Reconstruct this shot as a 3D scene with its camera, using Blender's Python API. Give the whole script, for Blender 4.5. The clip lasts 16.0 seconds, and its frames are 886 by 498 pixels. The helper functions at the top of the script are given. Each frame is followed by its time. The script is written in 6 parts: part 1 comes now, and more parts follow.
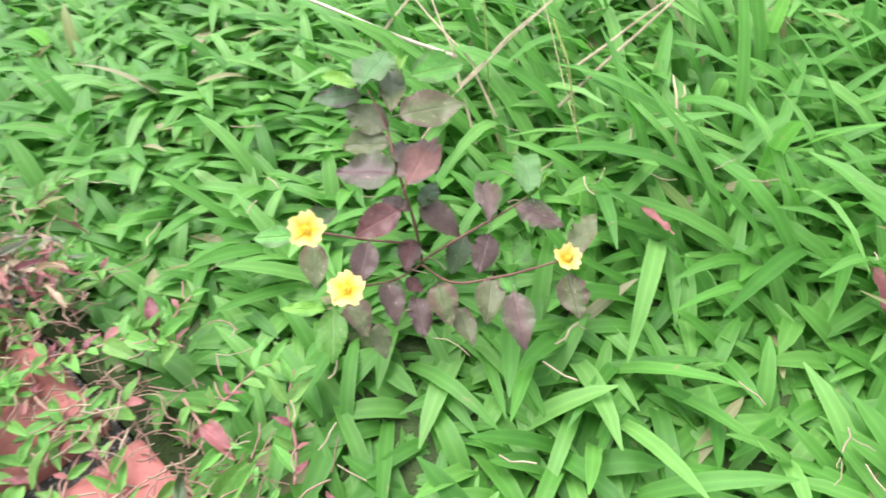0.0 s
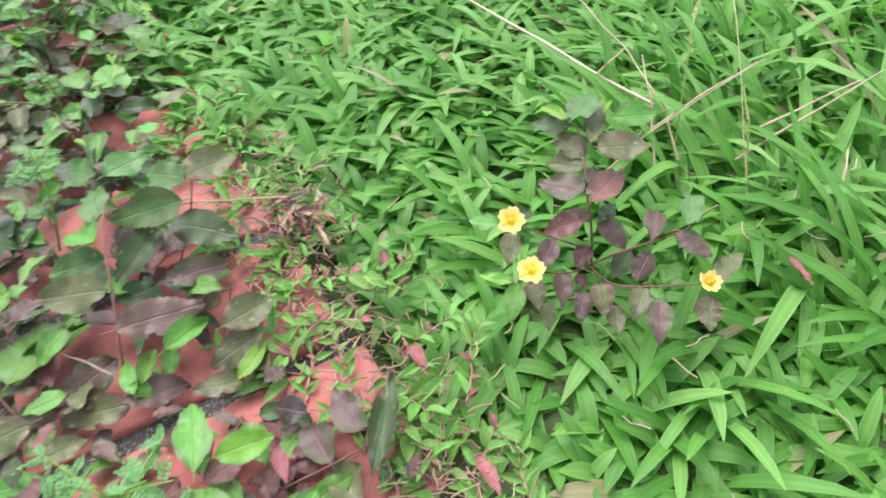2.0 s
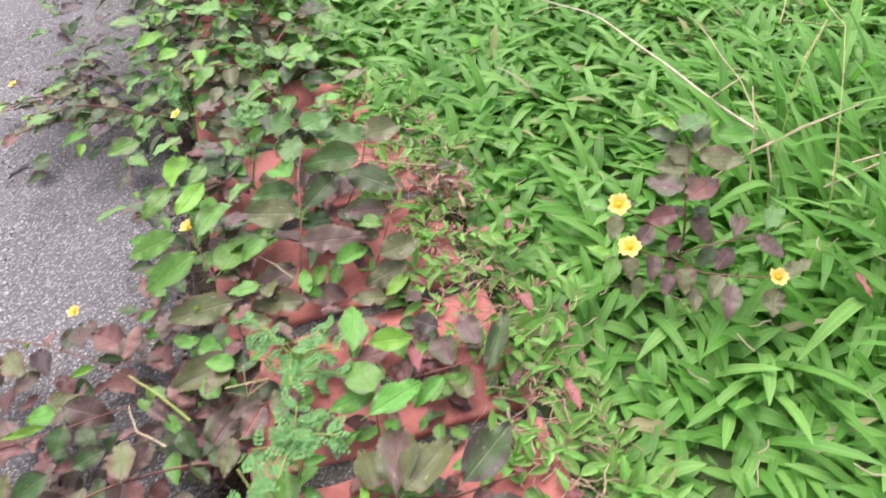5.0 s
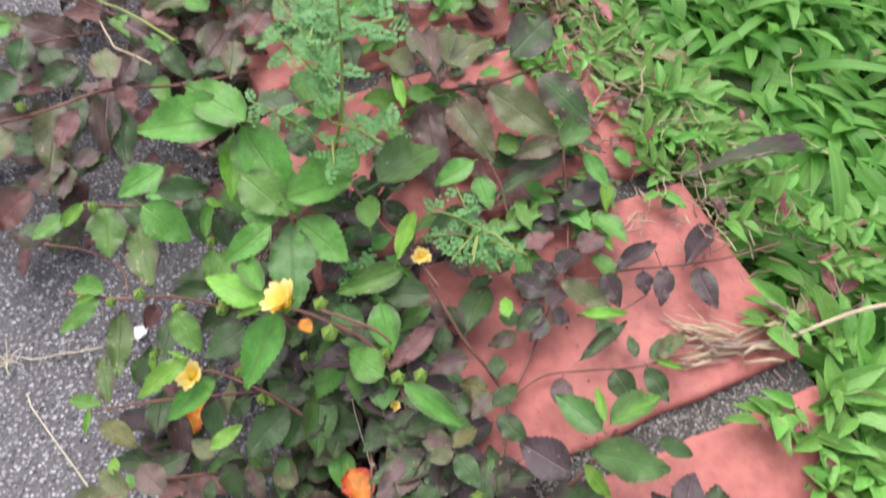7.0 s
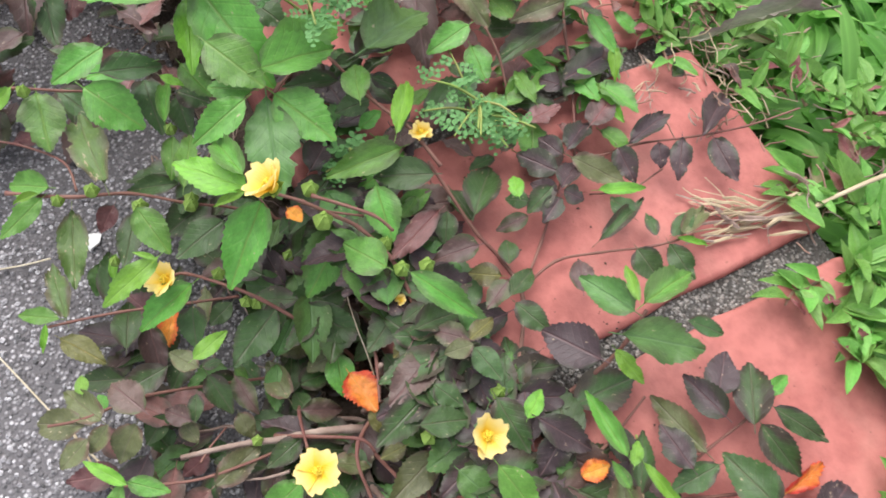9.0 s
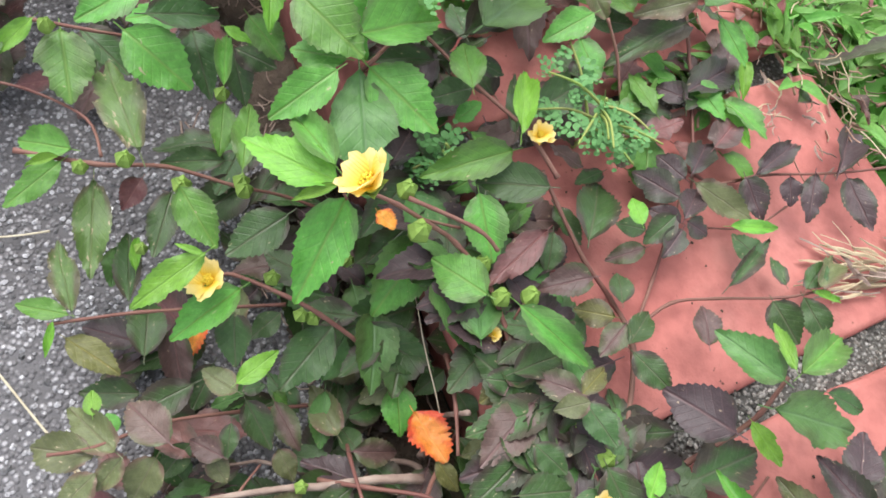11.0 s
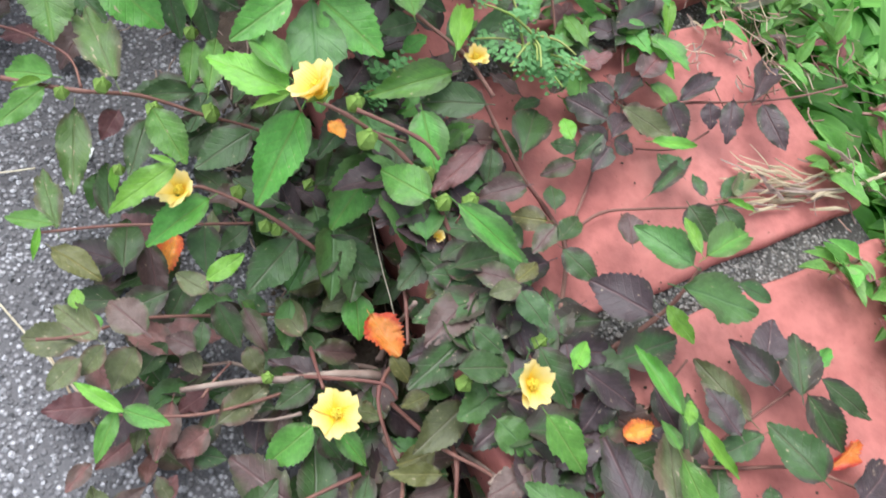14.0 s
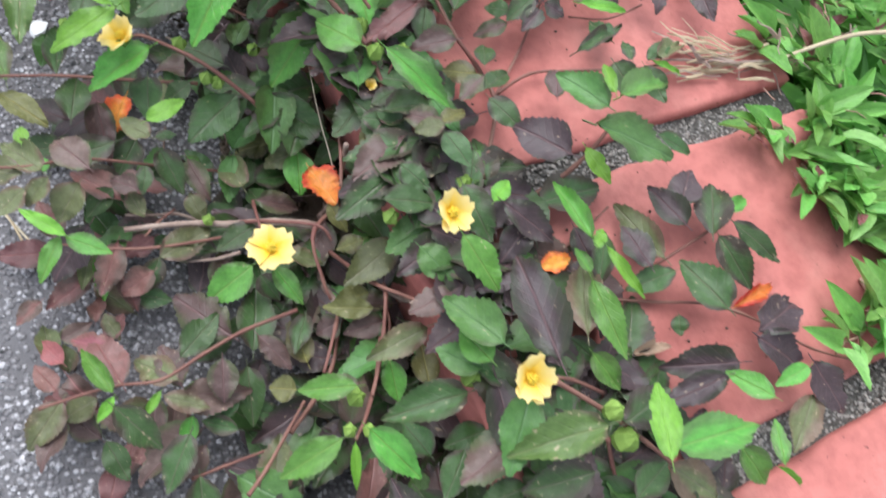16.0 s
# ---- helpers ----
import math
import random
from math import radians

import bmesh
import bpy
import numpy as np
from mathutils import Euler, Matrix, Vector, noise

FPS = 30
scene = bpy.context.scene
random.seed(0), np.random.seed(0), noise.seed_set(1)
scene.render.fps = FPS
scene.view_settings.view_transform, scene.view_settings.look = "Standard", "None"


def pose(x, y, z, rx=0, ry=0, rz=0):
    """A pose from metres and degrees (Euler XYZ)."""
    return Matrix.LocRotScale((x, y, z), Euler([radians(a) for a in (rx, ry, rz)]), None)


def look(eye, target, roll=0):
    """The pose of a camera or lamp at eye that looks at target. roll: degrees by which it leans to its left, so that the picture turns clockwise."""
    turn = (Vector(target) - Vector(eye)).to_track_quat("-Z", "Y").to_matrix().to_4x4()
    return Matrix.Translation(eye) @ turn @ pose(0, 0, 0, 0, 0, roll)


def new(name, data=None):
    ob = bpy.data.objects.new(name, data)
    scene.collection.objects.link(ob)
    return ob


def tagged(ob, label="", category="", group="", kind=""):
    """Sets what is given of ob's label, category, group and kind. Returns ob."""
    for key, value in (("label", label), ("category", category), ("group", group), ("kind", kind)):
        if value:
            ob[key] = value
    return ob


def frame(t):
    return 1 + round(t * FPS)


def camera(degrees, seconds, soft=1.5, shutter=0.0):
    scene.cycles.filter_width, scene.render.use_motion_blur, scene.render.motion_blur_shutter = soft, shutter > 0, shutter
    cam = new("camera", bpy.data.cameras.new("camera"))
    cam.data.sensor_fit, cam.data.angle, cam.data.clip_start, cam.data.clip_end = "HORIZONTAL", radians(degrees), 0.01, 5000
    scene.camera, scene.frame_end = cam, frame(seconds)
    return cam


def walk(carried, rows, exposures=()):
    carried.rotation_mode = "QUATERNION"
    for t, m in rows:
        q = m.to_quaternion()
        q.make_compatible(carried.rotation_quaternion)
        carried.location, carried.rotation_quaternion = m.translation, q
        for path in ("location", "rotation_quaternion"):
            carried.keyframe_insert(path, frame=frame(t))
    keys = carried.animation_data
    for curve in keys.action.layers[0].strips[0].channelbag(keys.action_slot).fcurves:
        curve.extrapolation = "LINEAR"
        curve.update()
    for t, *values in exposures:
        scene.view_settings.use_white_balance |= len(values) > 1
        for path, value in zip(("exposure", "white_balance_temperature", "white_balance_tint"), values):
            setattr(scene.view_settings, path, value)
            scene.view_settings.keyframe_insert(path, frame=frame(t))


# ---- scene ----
cam = camera(64.2, 16.0, 1.7, 0.45)
PATH = [
    (0, (-0.017, 0.027, 0.317), (-0.097, 1.395, -1.139), -1.5),
    (0.5, (-0.011, 0.006, 0.335), (-0.248, 1.396, -1.084), -4.0),
    (1, (0.005, -0.009, 0.354), (-0.3, 1.363, -1.07), -4.0),
    (1.5, (-0.014, -0.039, 0.379), (-0.434, 1.315, -1.032), -3.6),
    (2, (-0.011, -0.063, 0.39), (-0.549, 1.244, -1.025), -3.8),
    (2.5, (0.022, -0.102, 0.412), (-0.585, 1.191, -0.988), -4.2),
    (3, (0.033, -0.11, 0.446), (-0.604, 1.206, -0.919), -3.5),
    (3.2, (0.026, -0.112, 0.452), (-0.639, 1.202, -0.901), -3.7),
    (5.3, (0.006, -0.201, 0.447), (-0.762, 0.988, -0.965), -2.4),
    (5.5, (-0.007, -0.22, 0.442), (-0.707, 0.969, -1.006), -0.9),
    (6, (-0.019, -0.238, 0.408), (-0.612, 0.919, -1.111), 1.8),
    (6.5, (-0.015, -0.265, 0.349), (-0.528, 0.821, -1.25), 3.9),
    (7, (-0.011, -0.287, 0.327), (-0.373, 0.713, -1.366), 7.6),
    (7.5, (-0.013, -0.296, 0.307), (-0.301, 0.638, -1.438), 10.2),
    (8, (-0.022, -0.294, 0.294), (-0.23, 0.588, -1.489), 12.4),
    (8.5, (-0.03, -0.294, 0.293), (-0.184, 0.584, -1.497), 13.9),
    (9, (-0.034, -0.294, 0.283), (-0.158, 0.596, -1.504), 15.5),
    (9.5, (-0.057, -0.29, 0.257), (-0.185, 0.606, -1.526), 16.9),
    (9.7, (-0.067, -0.285, 0.246), (-0.175, 0.601, -1.544), 19.4),
    (12, (-0.092, -0.283, 0.231), (-0.079, 0.646, -1.54), 29.8),
    (12.5, (-0.09, -0.285, 0.231), (-0.073, 0.646, -1.539), 30.0),
    (13, (-0.082, -0.29, 0.237), (-0.067, 0.639, -1.534), 29.3),
    (13.5, (-0.072, -0.304, 0.245), (-0.058, 0.631, -1.524), 28.6),
    (14, (-0.059, -0.318, 0.246), (-0.044, 0.624, -1.518), 28.3),
    (14.5, (-0.045, -0.328, 0.244), (-0.007, 0.6, -1.528), 29.7),
    (15, (-0.041, -0.334, 0.244), (0.007, 0.587, -1.531), 30.3),
    (15.5, (-0.031, -0.342, 0.245), (0.012, 0.573, -1.533), 29.9),
    (16, (-0.013, -0.355, 0.244), (0.049, 0.536, -1.545), 31.1),
]
EXPOSURES = [(0.0, 2.17, 6250, 13), (1.0, 2.09, 6280, 14.5), (1.5, 1.88, 6300, 15), (2.5, 1.96, 6350, 15), (5.5, 1.88, 6650, 21), (6.5, 1.74, 6550, 19), (7.0, 1.64, 6400, 17), (7.5, 1.32, 6500, 15), (8.0, 1.47, 6450, 15), (9.0, 1.66, 6500, 14), (12.5, 1.79, 6200, 10), (14.5, 1.73, 6030, 10), (16.0, 1.67, 6030, 11)]
walk(cam, [(t, look(eye, target, roll)) for t, eye, target, roll in PATH], EXPOSURES)

# ---- world and sun: a bright overcast day ----
world = bpy.data.worlds.new("overcast_sky")
scene.world = world
world.use_nodes = True
wn, wl = world.node_tree.nodes, world.node_tree.links
sky = wn.new("ShaderNodeTexSky")
sky.sky_type, sky.sun_disc = "NISHITA", False
sky.sun_elevation, sky.sun_rotation = radians(62), radians(-40)
grey = wn.new("ShaderNodeHueSaturation")
grey.inputs["Saturation"].default_value = 0.3
wl.new(sky.outputs["Color"], grey.inputs["Color"])
wl.new(grey.outputs["Color"], wn["Background"].inputs["Color"])
wn["Background"].inputs["Strength"].default_value = 0.095
sun_data = bpy.data.lights.new("sun", "SUN")
sun_data.energy, sun_data.angle, sun_data.color = 1.5, radians(60), (1.0, 0.97, 0.92)
sun = new("sun", sun_data)
sun.matrix_world = look((-2.5, 2.0, 6.0), (0, 0, 0))

# ---- materials ----
def material(name):
    m = bpy.data.materials.new(name)
    m.use_nodes = True
    t = m.node_tree
    return m, t.nodes, t.links, t.nodes["Principled BSDF"]


def math_node(n, l, op, a, b=None, clamp=False):
    k = n.new("ShaderNodeMath")
    k.operation, k.use_clamp = op, clamp
    for i, v in enumerate((a, b)):
        if v is None:
            continue
        if isinstance(v, (int, float)):
            k.inputs[i].default_value = v
        else:
            l.new(v, k.inputs[i])
    return k.outputs[0]


def ramp(n, l, fac, *stops):
    r = n.new("ShaderNodeValToRGB")
    e = r.color_ramp.elements
    while len(e) < len(stops):
        e.new(0.5)
    for k, (p, c) in zip(e, stops):
        k.position = p
        k.color = (*c, 1) if len(c) == 3 else c
    l.new(fac, r.inputs[0])
    return r.outputs[0]


def mix(n, l, fac, a, b, kind="MIX"):
    k = n.new("ShaderNodeMix")
    k.data_type, k.blend_type = "RGBA", kind
    for s, v in ((k.inputs[0], fac), (k.inputs[6], a), (k.inputs[7], b)):
        if isinstance(v, (int, float)):
            s.default_value = v
        elif isinstance(v, tuple):
            s.default_value = (*v, 1)
        else:
            l.new(v, s)
    return k.outputs[2]


def noise_node(n, l, vec, scale, detail=4.0, rough=0.55):
    k = n.new("ShaderNodeTexNoise")
    k.inputs["Scale"].default_value, k.inputs["Detail"].default_value = scale, detail
    k.inputs["Roughness"].default_value = rough
    if vec is not None:
        l.new(vec, k.inputs["Vector"])
    return k.outputs["Fac"]


def bump(n, l, bsdf, height, strength, distance=0.001):
    b = n.new("ShaderNodeBump")
    b.inputs["Strength"].default_value, b.inputs["Distance"].default_value = strength, distance
    l.new(height, b.inputs["Height"])
    l.new(b.outputs[0], bsdf.inputs["Normal"])
    return b


def see_through(n, l, bsdf, colour, share):
    """Thin plant tissue: part of the light passes through."""
    tr = n.new("ShaderNodeBsdfTranslucent")
    l.new(colour, tr.inputs["Color"])
    mx = n.new("ShaderNodeMixShader")
    mx.inputs[0].default_value = share
    l.new(bsdf.outputs[0], mx.inputs[1])
    l.new(tr.outputs[0], mx.inputs[2])
    l.new(mx.outputs[0], n["Material Output"].inputs["Surface"])


def leaf_material(name, body, blotch, share=0.5, vein=(0.13, 0.2, 0.07), spots=0.3, rough=0.42):
    """Leaf tissue in leaf-sized coordinates: x along the midrib from 0 to 1, y across from -0.5 to 0.5."""
    m, n, l, p = material(name)
    tc, info = n.new("ShaderNodeTexCoord"), n.new("ShaderNodeObjectInfo")
    sep = n.new("ShaderNodeSeparateXYZ")
    l.new(tc.outputs["Object"], sep.inputs[0])
    x, y = sep.outputs[0], math_node(n, l, "ABSOLUTE", sep.outputs[1])
    shift = n.new("ShaderNodeVectorMath")
    shift.operation = "ADD"
    l.new(tc.outputs["Object"], shift.inputs[0])
    l.new(math_node(n, l, "MULTIPLY", info.outputs["Random"], 37.0), shift.inputs[1])
    vec = shift.outputs[0]
    big, fine = noise_node(n, l, vec, 2.4, 4.0), noise_node(n, l, vec, 30.0, 5.0)
    amount = math_node(n, l, "ADD", big, math_node(n, l, "MULTIPLY", math_node(n, l, "SUBTRACT", info.outputs["Random"], 0.5), 0.5))
    round_x = math_node(n, l, "MAXIMUM", math_node(n, l, "SINE", math_node(n, l, "MULTIPLY", x, 3.1)), 0.15)
    rim = math_node(n, l, "DIVIDE", math_node(n, l, "MULTIPLY", y, 2.0), round_x)
    amount = math_node(n, l, "ADD", amount, math_node(n, l, "MULTIPLY", math_node(n, l, "SUBTRACT", rim, 0.5), 0.6))
    mask = ramp(n, l, amount, (max(0.0, 0.78 - share * 0.55), (0, 0, 0)), (min(1.0, 1.05 - share * 0.45), (1, 1, 1)))
    colour = mix(n, l, mask, body, blotch)
    colour = mix(n, l, 0.5, colour, ramp(n, l, fine, (0.3, (0.72, 0.7, 0.68)), (0.7, (1.1, 1.1, 1.1))), "MULTIPLY")
    colour = mix(n, l, 0.6, colour, ramp(n, l, noise_node(n, l, vec, 9.0, 4.0), (0.3, (0.72, 0.74, 0.7)), (0.68, (1.3, 1.27, 1.25))), "MULTIPLY")
    rand2 = math_node(n, l, "FRACT", math_node(n, l, "MULTIPLY", info.outputs["Random"], 71.3))
    hsv = n.new("ShaderNodeHueSaturation")
    l.new(colour, hsv.inputs["Color"])
    l.new(math_node(n, l, "ADD", math_node(n, l, "MULTIPLY", rand2, 0.45), 0.78), hsv.inputs["Value"])
    l.new(math_node(n, l, "ADD", math_node(n, l, "MULTIPLY", rand2, 0.025), 0.487), hsv.inputs["Hue"])
    colour = hsv.outputs[0]
    # midrib and side veins
    rib = math_node(n, l, "SUBTRACT", 1.0, math_node(n, l, "MULTIPLY", y, 26.0), True)
    side = math_node(n, l, "SINE", math_node(n, l, "MULTIPLY", math_node(n, l, "SUBTRACT", x, math_node(n, l, "MULTIPLY", y, 0.62)), 50.0))
    side = math_node(n, l, "MULTIPLY", math_node(n, l, "SUBTRACT", side, 0.8, True), 4.0, True)
    lines = math_node(n, l, "MAXIMUM", rib, math_node(n, l, "MULTIPLY", side, 0.26))
    colour = mix(n, l, math_node(n, l, "MULTIPLY", lines, 0.6), colour, vein)
    # dry spots and nibbled marks
    dry = noise_node(n, l, vec, 9.0, 3.0)
    spot = ramp(n, l, dry, (0.71 - 0.06 * spots, (0, 0, 0)), (0.75 - 0.06 * spots, (1, 1, 1)))
    colour = mix(n, l, math_node(n, l, "MULTIPLY", spot, 0.75 if spots else 0.0), colour, (0.42, 0.33, 0.22))
    l.new(colour, p.inputs["Base Color"])
    p.inputs["Roughness"].default_value, p.inputs["Specular IOR Level"].default_value = rough, 0.46
    p.inputs["Sheen Weight"].default_value, p.inputs["Sheen Roughness"].default_value = 0.02, 0.5
    height = math_node(n, l, "SUBTRACT", math_node(n, l, "MULTIPLY", fine, 0.4), lines)
    bump(n, l, p, height, 0.42, 0.0011)
    see_through(n, l, p, colour, 0.22)
    return m


LEAF = {
    "green": leaf_material("leaf_green", (0.108, 0.295, 0.046), (0.1, 0.195, 0.05), 0.42, (0.19, 0.29, 0.07), 0.35),
    "bright": leaf_material("leaf_young", (0.155, 0.36, 0.034), (0.125, 0.3, 0.038), 0.35, (0.25, 0.44, 0.1), 0.0),
    "blue": leaf_material("leaf_bluish_green", (0.088, 0.2, 0.05), (0.08, 0.14, 0.042), 0.4, (0.13, 0.23, 0.1), 0.2),
    # dark and plum: real leaf hues, deepened to hold shade in low leaves
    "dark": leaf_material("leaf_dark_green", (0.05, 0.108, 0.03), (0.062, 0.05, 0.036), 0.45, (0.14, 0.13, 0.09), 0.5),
    "purple": leaf_material("leaf_purple", (0.12, 0.076, 0.066), (0.085, 0.1, 0.045), 0.42, (0.2, 0.11, 0.11), 0.5),
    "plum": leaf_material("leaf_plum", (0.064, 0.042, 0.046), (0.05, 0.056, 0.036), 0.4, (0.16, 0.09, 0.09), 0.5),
    "dull": leaf_material("leaf_dull_olive", (0.128, 0.15, 0.062), (0.15, 0.1, 0.07), 0.45, (0.19, 0.17, 0.11), 0.7),
    "spotted": leaf_material("leaf_spotted", (0.11, 0.2, 0.052), (0.13, 0.12, 0.07), 0.5, (0.18, 0.2, 0.1), 1.4),
    "maroon": leaf_material("leaf_maroon", (0.19, 0.085, 0.078), (0.115, 0.078, 0.065), 0.5, (0.28, 0.12, 0.11), 0.4),
    "yellow": leaf_material("leaf_yellowing", (0.14, 0.145, 0.045), (0.1, 0.085, 0.045), 0.4, (0.3, 0.26, 0.08), 0.6),
    "orange": leaf_material("leaf_fallen_orange", (0.8, 0.3, 0.05), (0.72, 0.12, 0.05), 0.5, (0.75, 0.4, 0.12), 0.7),
    "pale": leaf_material("leaf_dry_pale", (0.5, 0.38, 0.26), (0.36, 0.22, 0.13), 0.4, (0.5, 0.4, 0.3), 0.3),
    "grey": leaf_material("leaf_greyish_green", (0.26, 0.29, 0.2), (0.27, 0.19, 0.2), 0.25, (0.32, 0.3, 0.22), 0.2),
    "pink": leaf_material("leaf_pink_red", (0.31, 0.1, 0.105), (0.24, 0.12, 0.09), 0.5, (0.42, 0.17, 0.17), 0.2),
}

LEAF_CREEP = leaf_material("leaf_creeping_weed", (0.14, 0.34, 0.06), (0.2, 0.41, 0.095), 0.5, (0.22, 0.42, 0.1), 0.15)


def plain_material(name, a, b, scale, rough=0.6, bump_scale=None, strength=0.3, distance=0.001, share=0.0, island=0.0, metal=0.0):
    """Two colours mixed by noise; island: how far separate pieces differ in brightness."""
    m, n, l, p = material(name)
    tc = n.new("ShaderNodeTexCoord")
    vec = tc.outputs["Object"]
    f = noise_node(n, l, vec, scale, 5.0)
    colour = ramp(n, l, f, (0.32, a), (0.68, b))
    if island:
        g = n.new("ShaderNodeNewGeometry")
        hsv = n.new("ShaderNodeHueSaturation")
        r = g.outputs["Random Per Island"]
        l.new(math_node(n, l, "ADD", math_node(n, l, "MULTIPLY", r, 2 * island), 1 - island), hsv.inputs["Value"])
        l.new(colour, hsv.inputs["Color"])
        colour = hsv.outputs[0]
    l.new(colour, p.inputs["Base Color"])
    p.inputs["Roughness"].default_value, p.inputs["Specular IOR Level"].default_value = rough, 0.3
    bump(n, l, p, noise_node(n, l, vec, bump_scale or scale * 6, 5.0), strength, distance)
    if share:
        see_through(n, l, p, colour, share)
    return m


STEM = plain_material("stem_reddish", (0.15, 0.06, 0.05), (0.22, 0.115, 0.085), 60, 0.6, 900, 0.4, 0.0005)
STEM_GREEN = plain_material("stem_green", (0.2, 0.3, 0.06), (0.3, 0.3, 0.1), 60, 0.6, 900, 0.3, 0.0005)
TWIG = plain_material("twig_brown", (0.16, 0.1, 0.08), (0.36, 0.28, 0.23), 80, 0.8, 700, 0.5, 0.0006)
STRAW_PALE = plain_material("straw_pale", (0.5, 0.43, 0.3), (0.66, 0.6, 0.46), 50, 0.7, 600, 0.4, 0.0005, 0.1, 0.2)
STRAW = plain_material("straw_dry", (0.36, 0.28, 0.17), (0.54, 0.45, 0.31), 50, 0.7, 600, 0.4, 0.0005, 0.1, 0.25)
SEED = plain_material("seed_head", (0.4, 0.33, 0.18), (0.5, 0.5, 0.25), 90, 0.8, 700, 0.4, 0.0005, 0.1, 0.25)
PINKSTEM = plain_material("stem_pink", (0.3, 0.14, 0.12), (0.42, 0.29, 0.2), 60, 0.6, 900, 0.3, 0.0005, 0.1, 0.3)
BUD = plain_material("bud_green", (0.2, 0.36, 0.06), (0.3, 0.42, 0.1), 200, 0.55, 900, 0.4, 0.0005, 0.15)
STAMEN = plain_material("stamen_yellow", (0.92, 0.66, 0.05), (0.96, 0.78, 0.1), 900, 0.6, 2500, 0.6, 0.0005, 0.2)
PAPER = plain_material("white_chip", (0.8, 0.8, 0.78), (0.7, 0.7, 0.68), 150, 0.7, 500, 0.3, 0.0005)
WEED = plain_material("weed_leaflet", (0.1, 0.25, 0.085), (0.16, 0.36, 0.115), 90, 0.5, 900, 0.2, 0.0004, 0.25, 0.35)
LAWN_FLOOR = plain_material("mossy_soil", (0.035, 0.05, 0.018), (0.07, 0.11, 0.034), 70, 0.95, 400, 0.8, 0.004)
SOIL = plain_material("soil", (0.035, 0.026, 0.02), (0.1, 0.075, 0.055), 60, 0.95, 400, 0.8, 0.004)


def petal_material():
    """Pale yellow petal, deeper towards its claw."""
    m, n, l, p = material("petal_yellow")
    tc = n.new("ShaderNodeTexCoord")
    sep = n.new("ShaderNodeSeparateXYZ")
    l.new(tc.outputs["Object"], sep.inputs[0])
    f = noise_node(n, l, tc.outputs["Object"], 5.0, 3.0)
    at = math_node(n, l, "ADD", sep.outputs[0], math_node(n, l, "MULTIPLY", math_node(n, l, "SUBTRACT", f, 0.5), 0.25))
    colour = ramp(n, l, at, (0.2, (0.92, 0.6, 0.03)), (0.45, (0.93, 0.68, 0.13)), (0.85, (0.93, 0.74, 0.3)))
    l.new(colour, p.inputs["Base Color"])
    p.inputs["Roughness"].default_value, p.inputs["Specular IOR Level"].default_value = 0.6, 0.2
    wave = math_node(n, l, "SINE", math_node(n, l, "MULTIPLY", sep.outputs[1], 70.0))
    bump(n, l, p, wave, 0.25, 0.0006)
    see_through(n, l, p, colour, 0.3)
    return m


PETAL = petal_material()


def grass_material():
    """Broad grass blades; every blade is an island of its own tint, paler along its middle."""
    m, n, l, p = material("grass_blade")
    g, tc = n.new("ShaderNodeNewGeometry"), n.new("ShaderNodeTexCoord")
    r = g.outputs["Random Per Island"]
    colour = ramp(n, l, r, (0.0, (0.1, 0.3, 0.046)), (0.35, (0.138, 0.385, 0.06)), (0.75, (0.2, 0.47, 0.095)),
                  (0.965, (0.27, 0.55, 0.14)), (0.972, (0.36, 0.36, 0.14)), (1.0, (0.5, 0.44, 0.28)))
    f = noise_node(n, l, tc.outputs["Object"], 45.0, 4.0)
    colour = mix(n, l, 0.55, colour, ramp(n, l, f, (0.3, (0.7, 0.72, 0.62)), (0.7, (1, 1, 1))), "MULTIPLY")
    rib = n.new("ShaderNodeAttribute")
    rib.attribute_name = "rib"
    stripe = ramp(n, l, rib.outputs["Fac"], (0.0, (1.16, 1.14, 1.14)), (0.16, (1.0, 1.0, 1.0)), (0.55, (0.88, 0.9, 0.88)), (1.0, (1.08, 1.06, 1.05)))
    colour = mix(n, l, 1.0, colour, stripe, "MULTIPLY")
    dry = ramp(n, l, noise_node(n, l, tc.outputs["Object"], 60.0, 3.0), (0.68, (0, 0, 0)), (0.74, (1, 1, 1)))
    colour = mix(n, l, math_node(n, l, "MULTIPLY", dry, 0.6), colour, (0.36, 0.33, 0.14))
    l.new(colour, p.inputs["Base Color"])
    p.inputs["Roughness"].default_value, p.inputs["Specular IOR Level"].default_value = 0.5, 0.45
    bump(n, l, p, noise_node(n, l, tc.outputs["Object"], 700.0, 2.0), 0.25, 0.0006)
    see_through(n, l, p, colour, 0.5)
    return m


GRASS = grass_material()


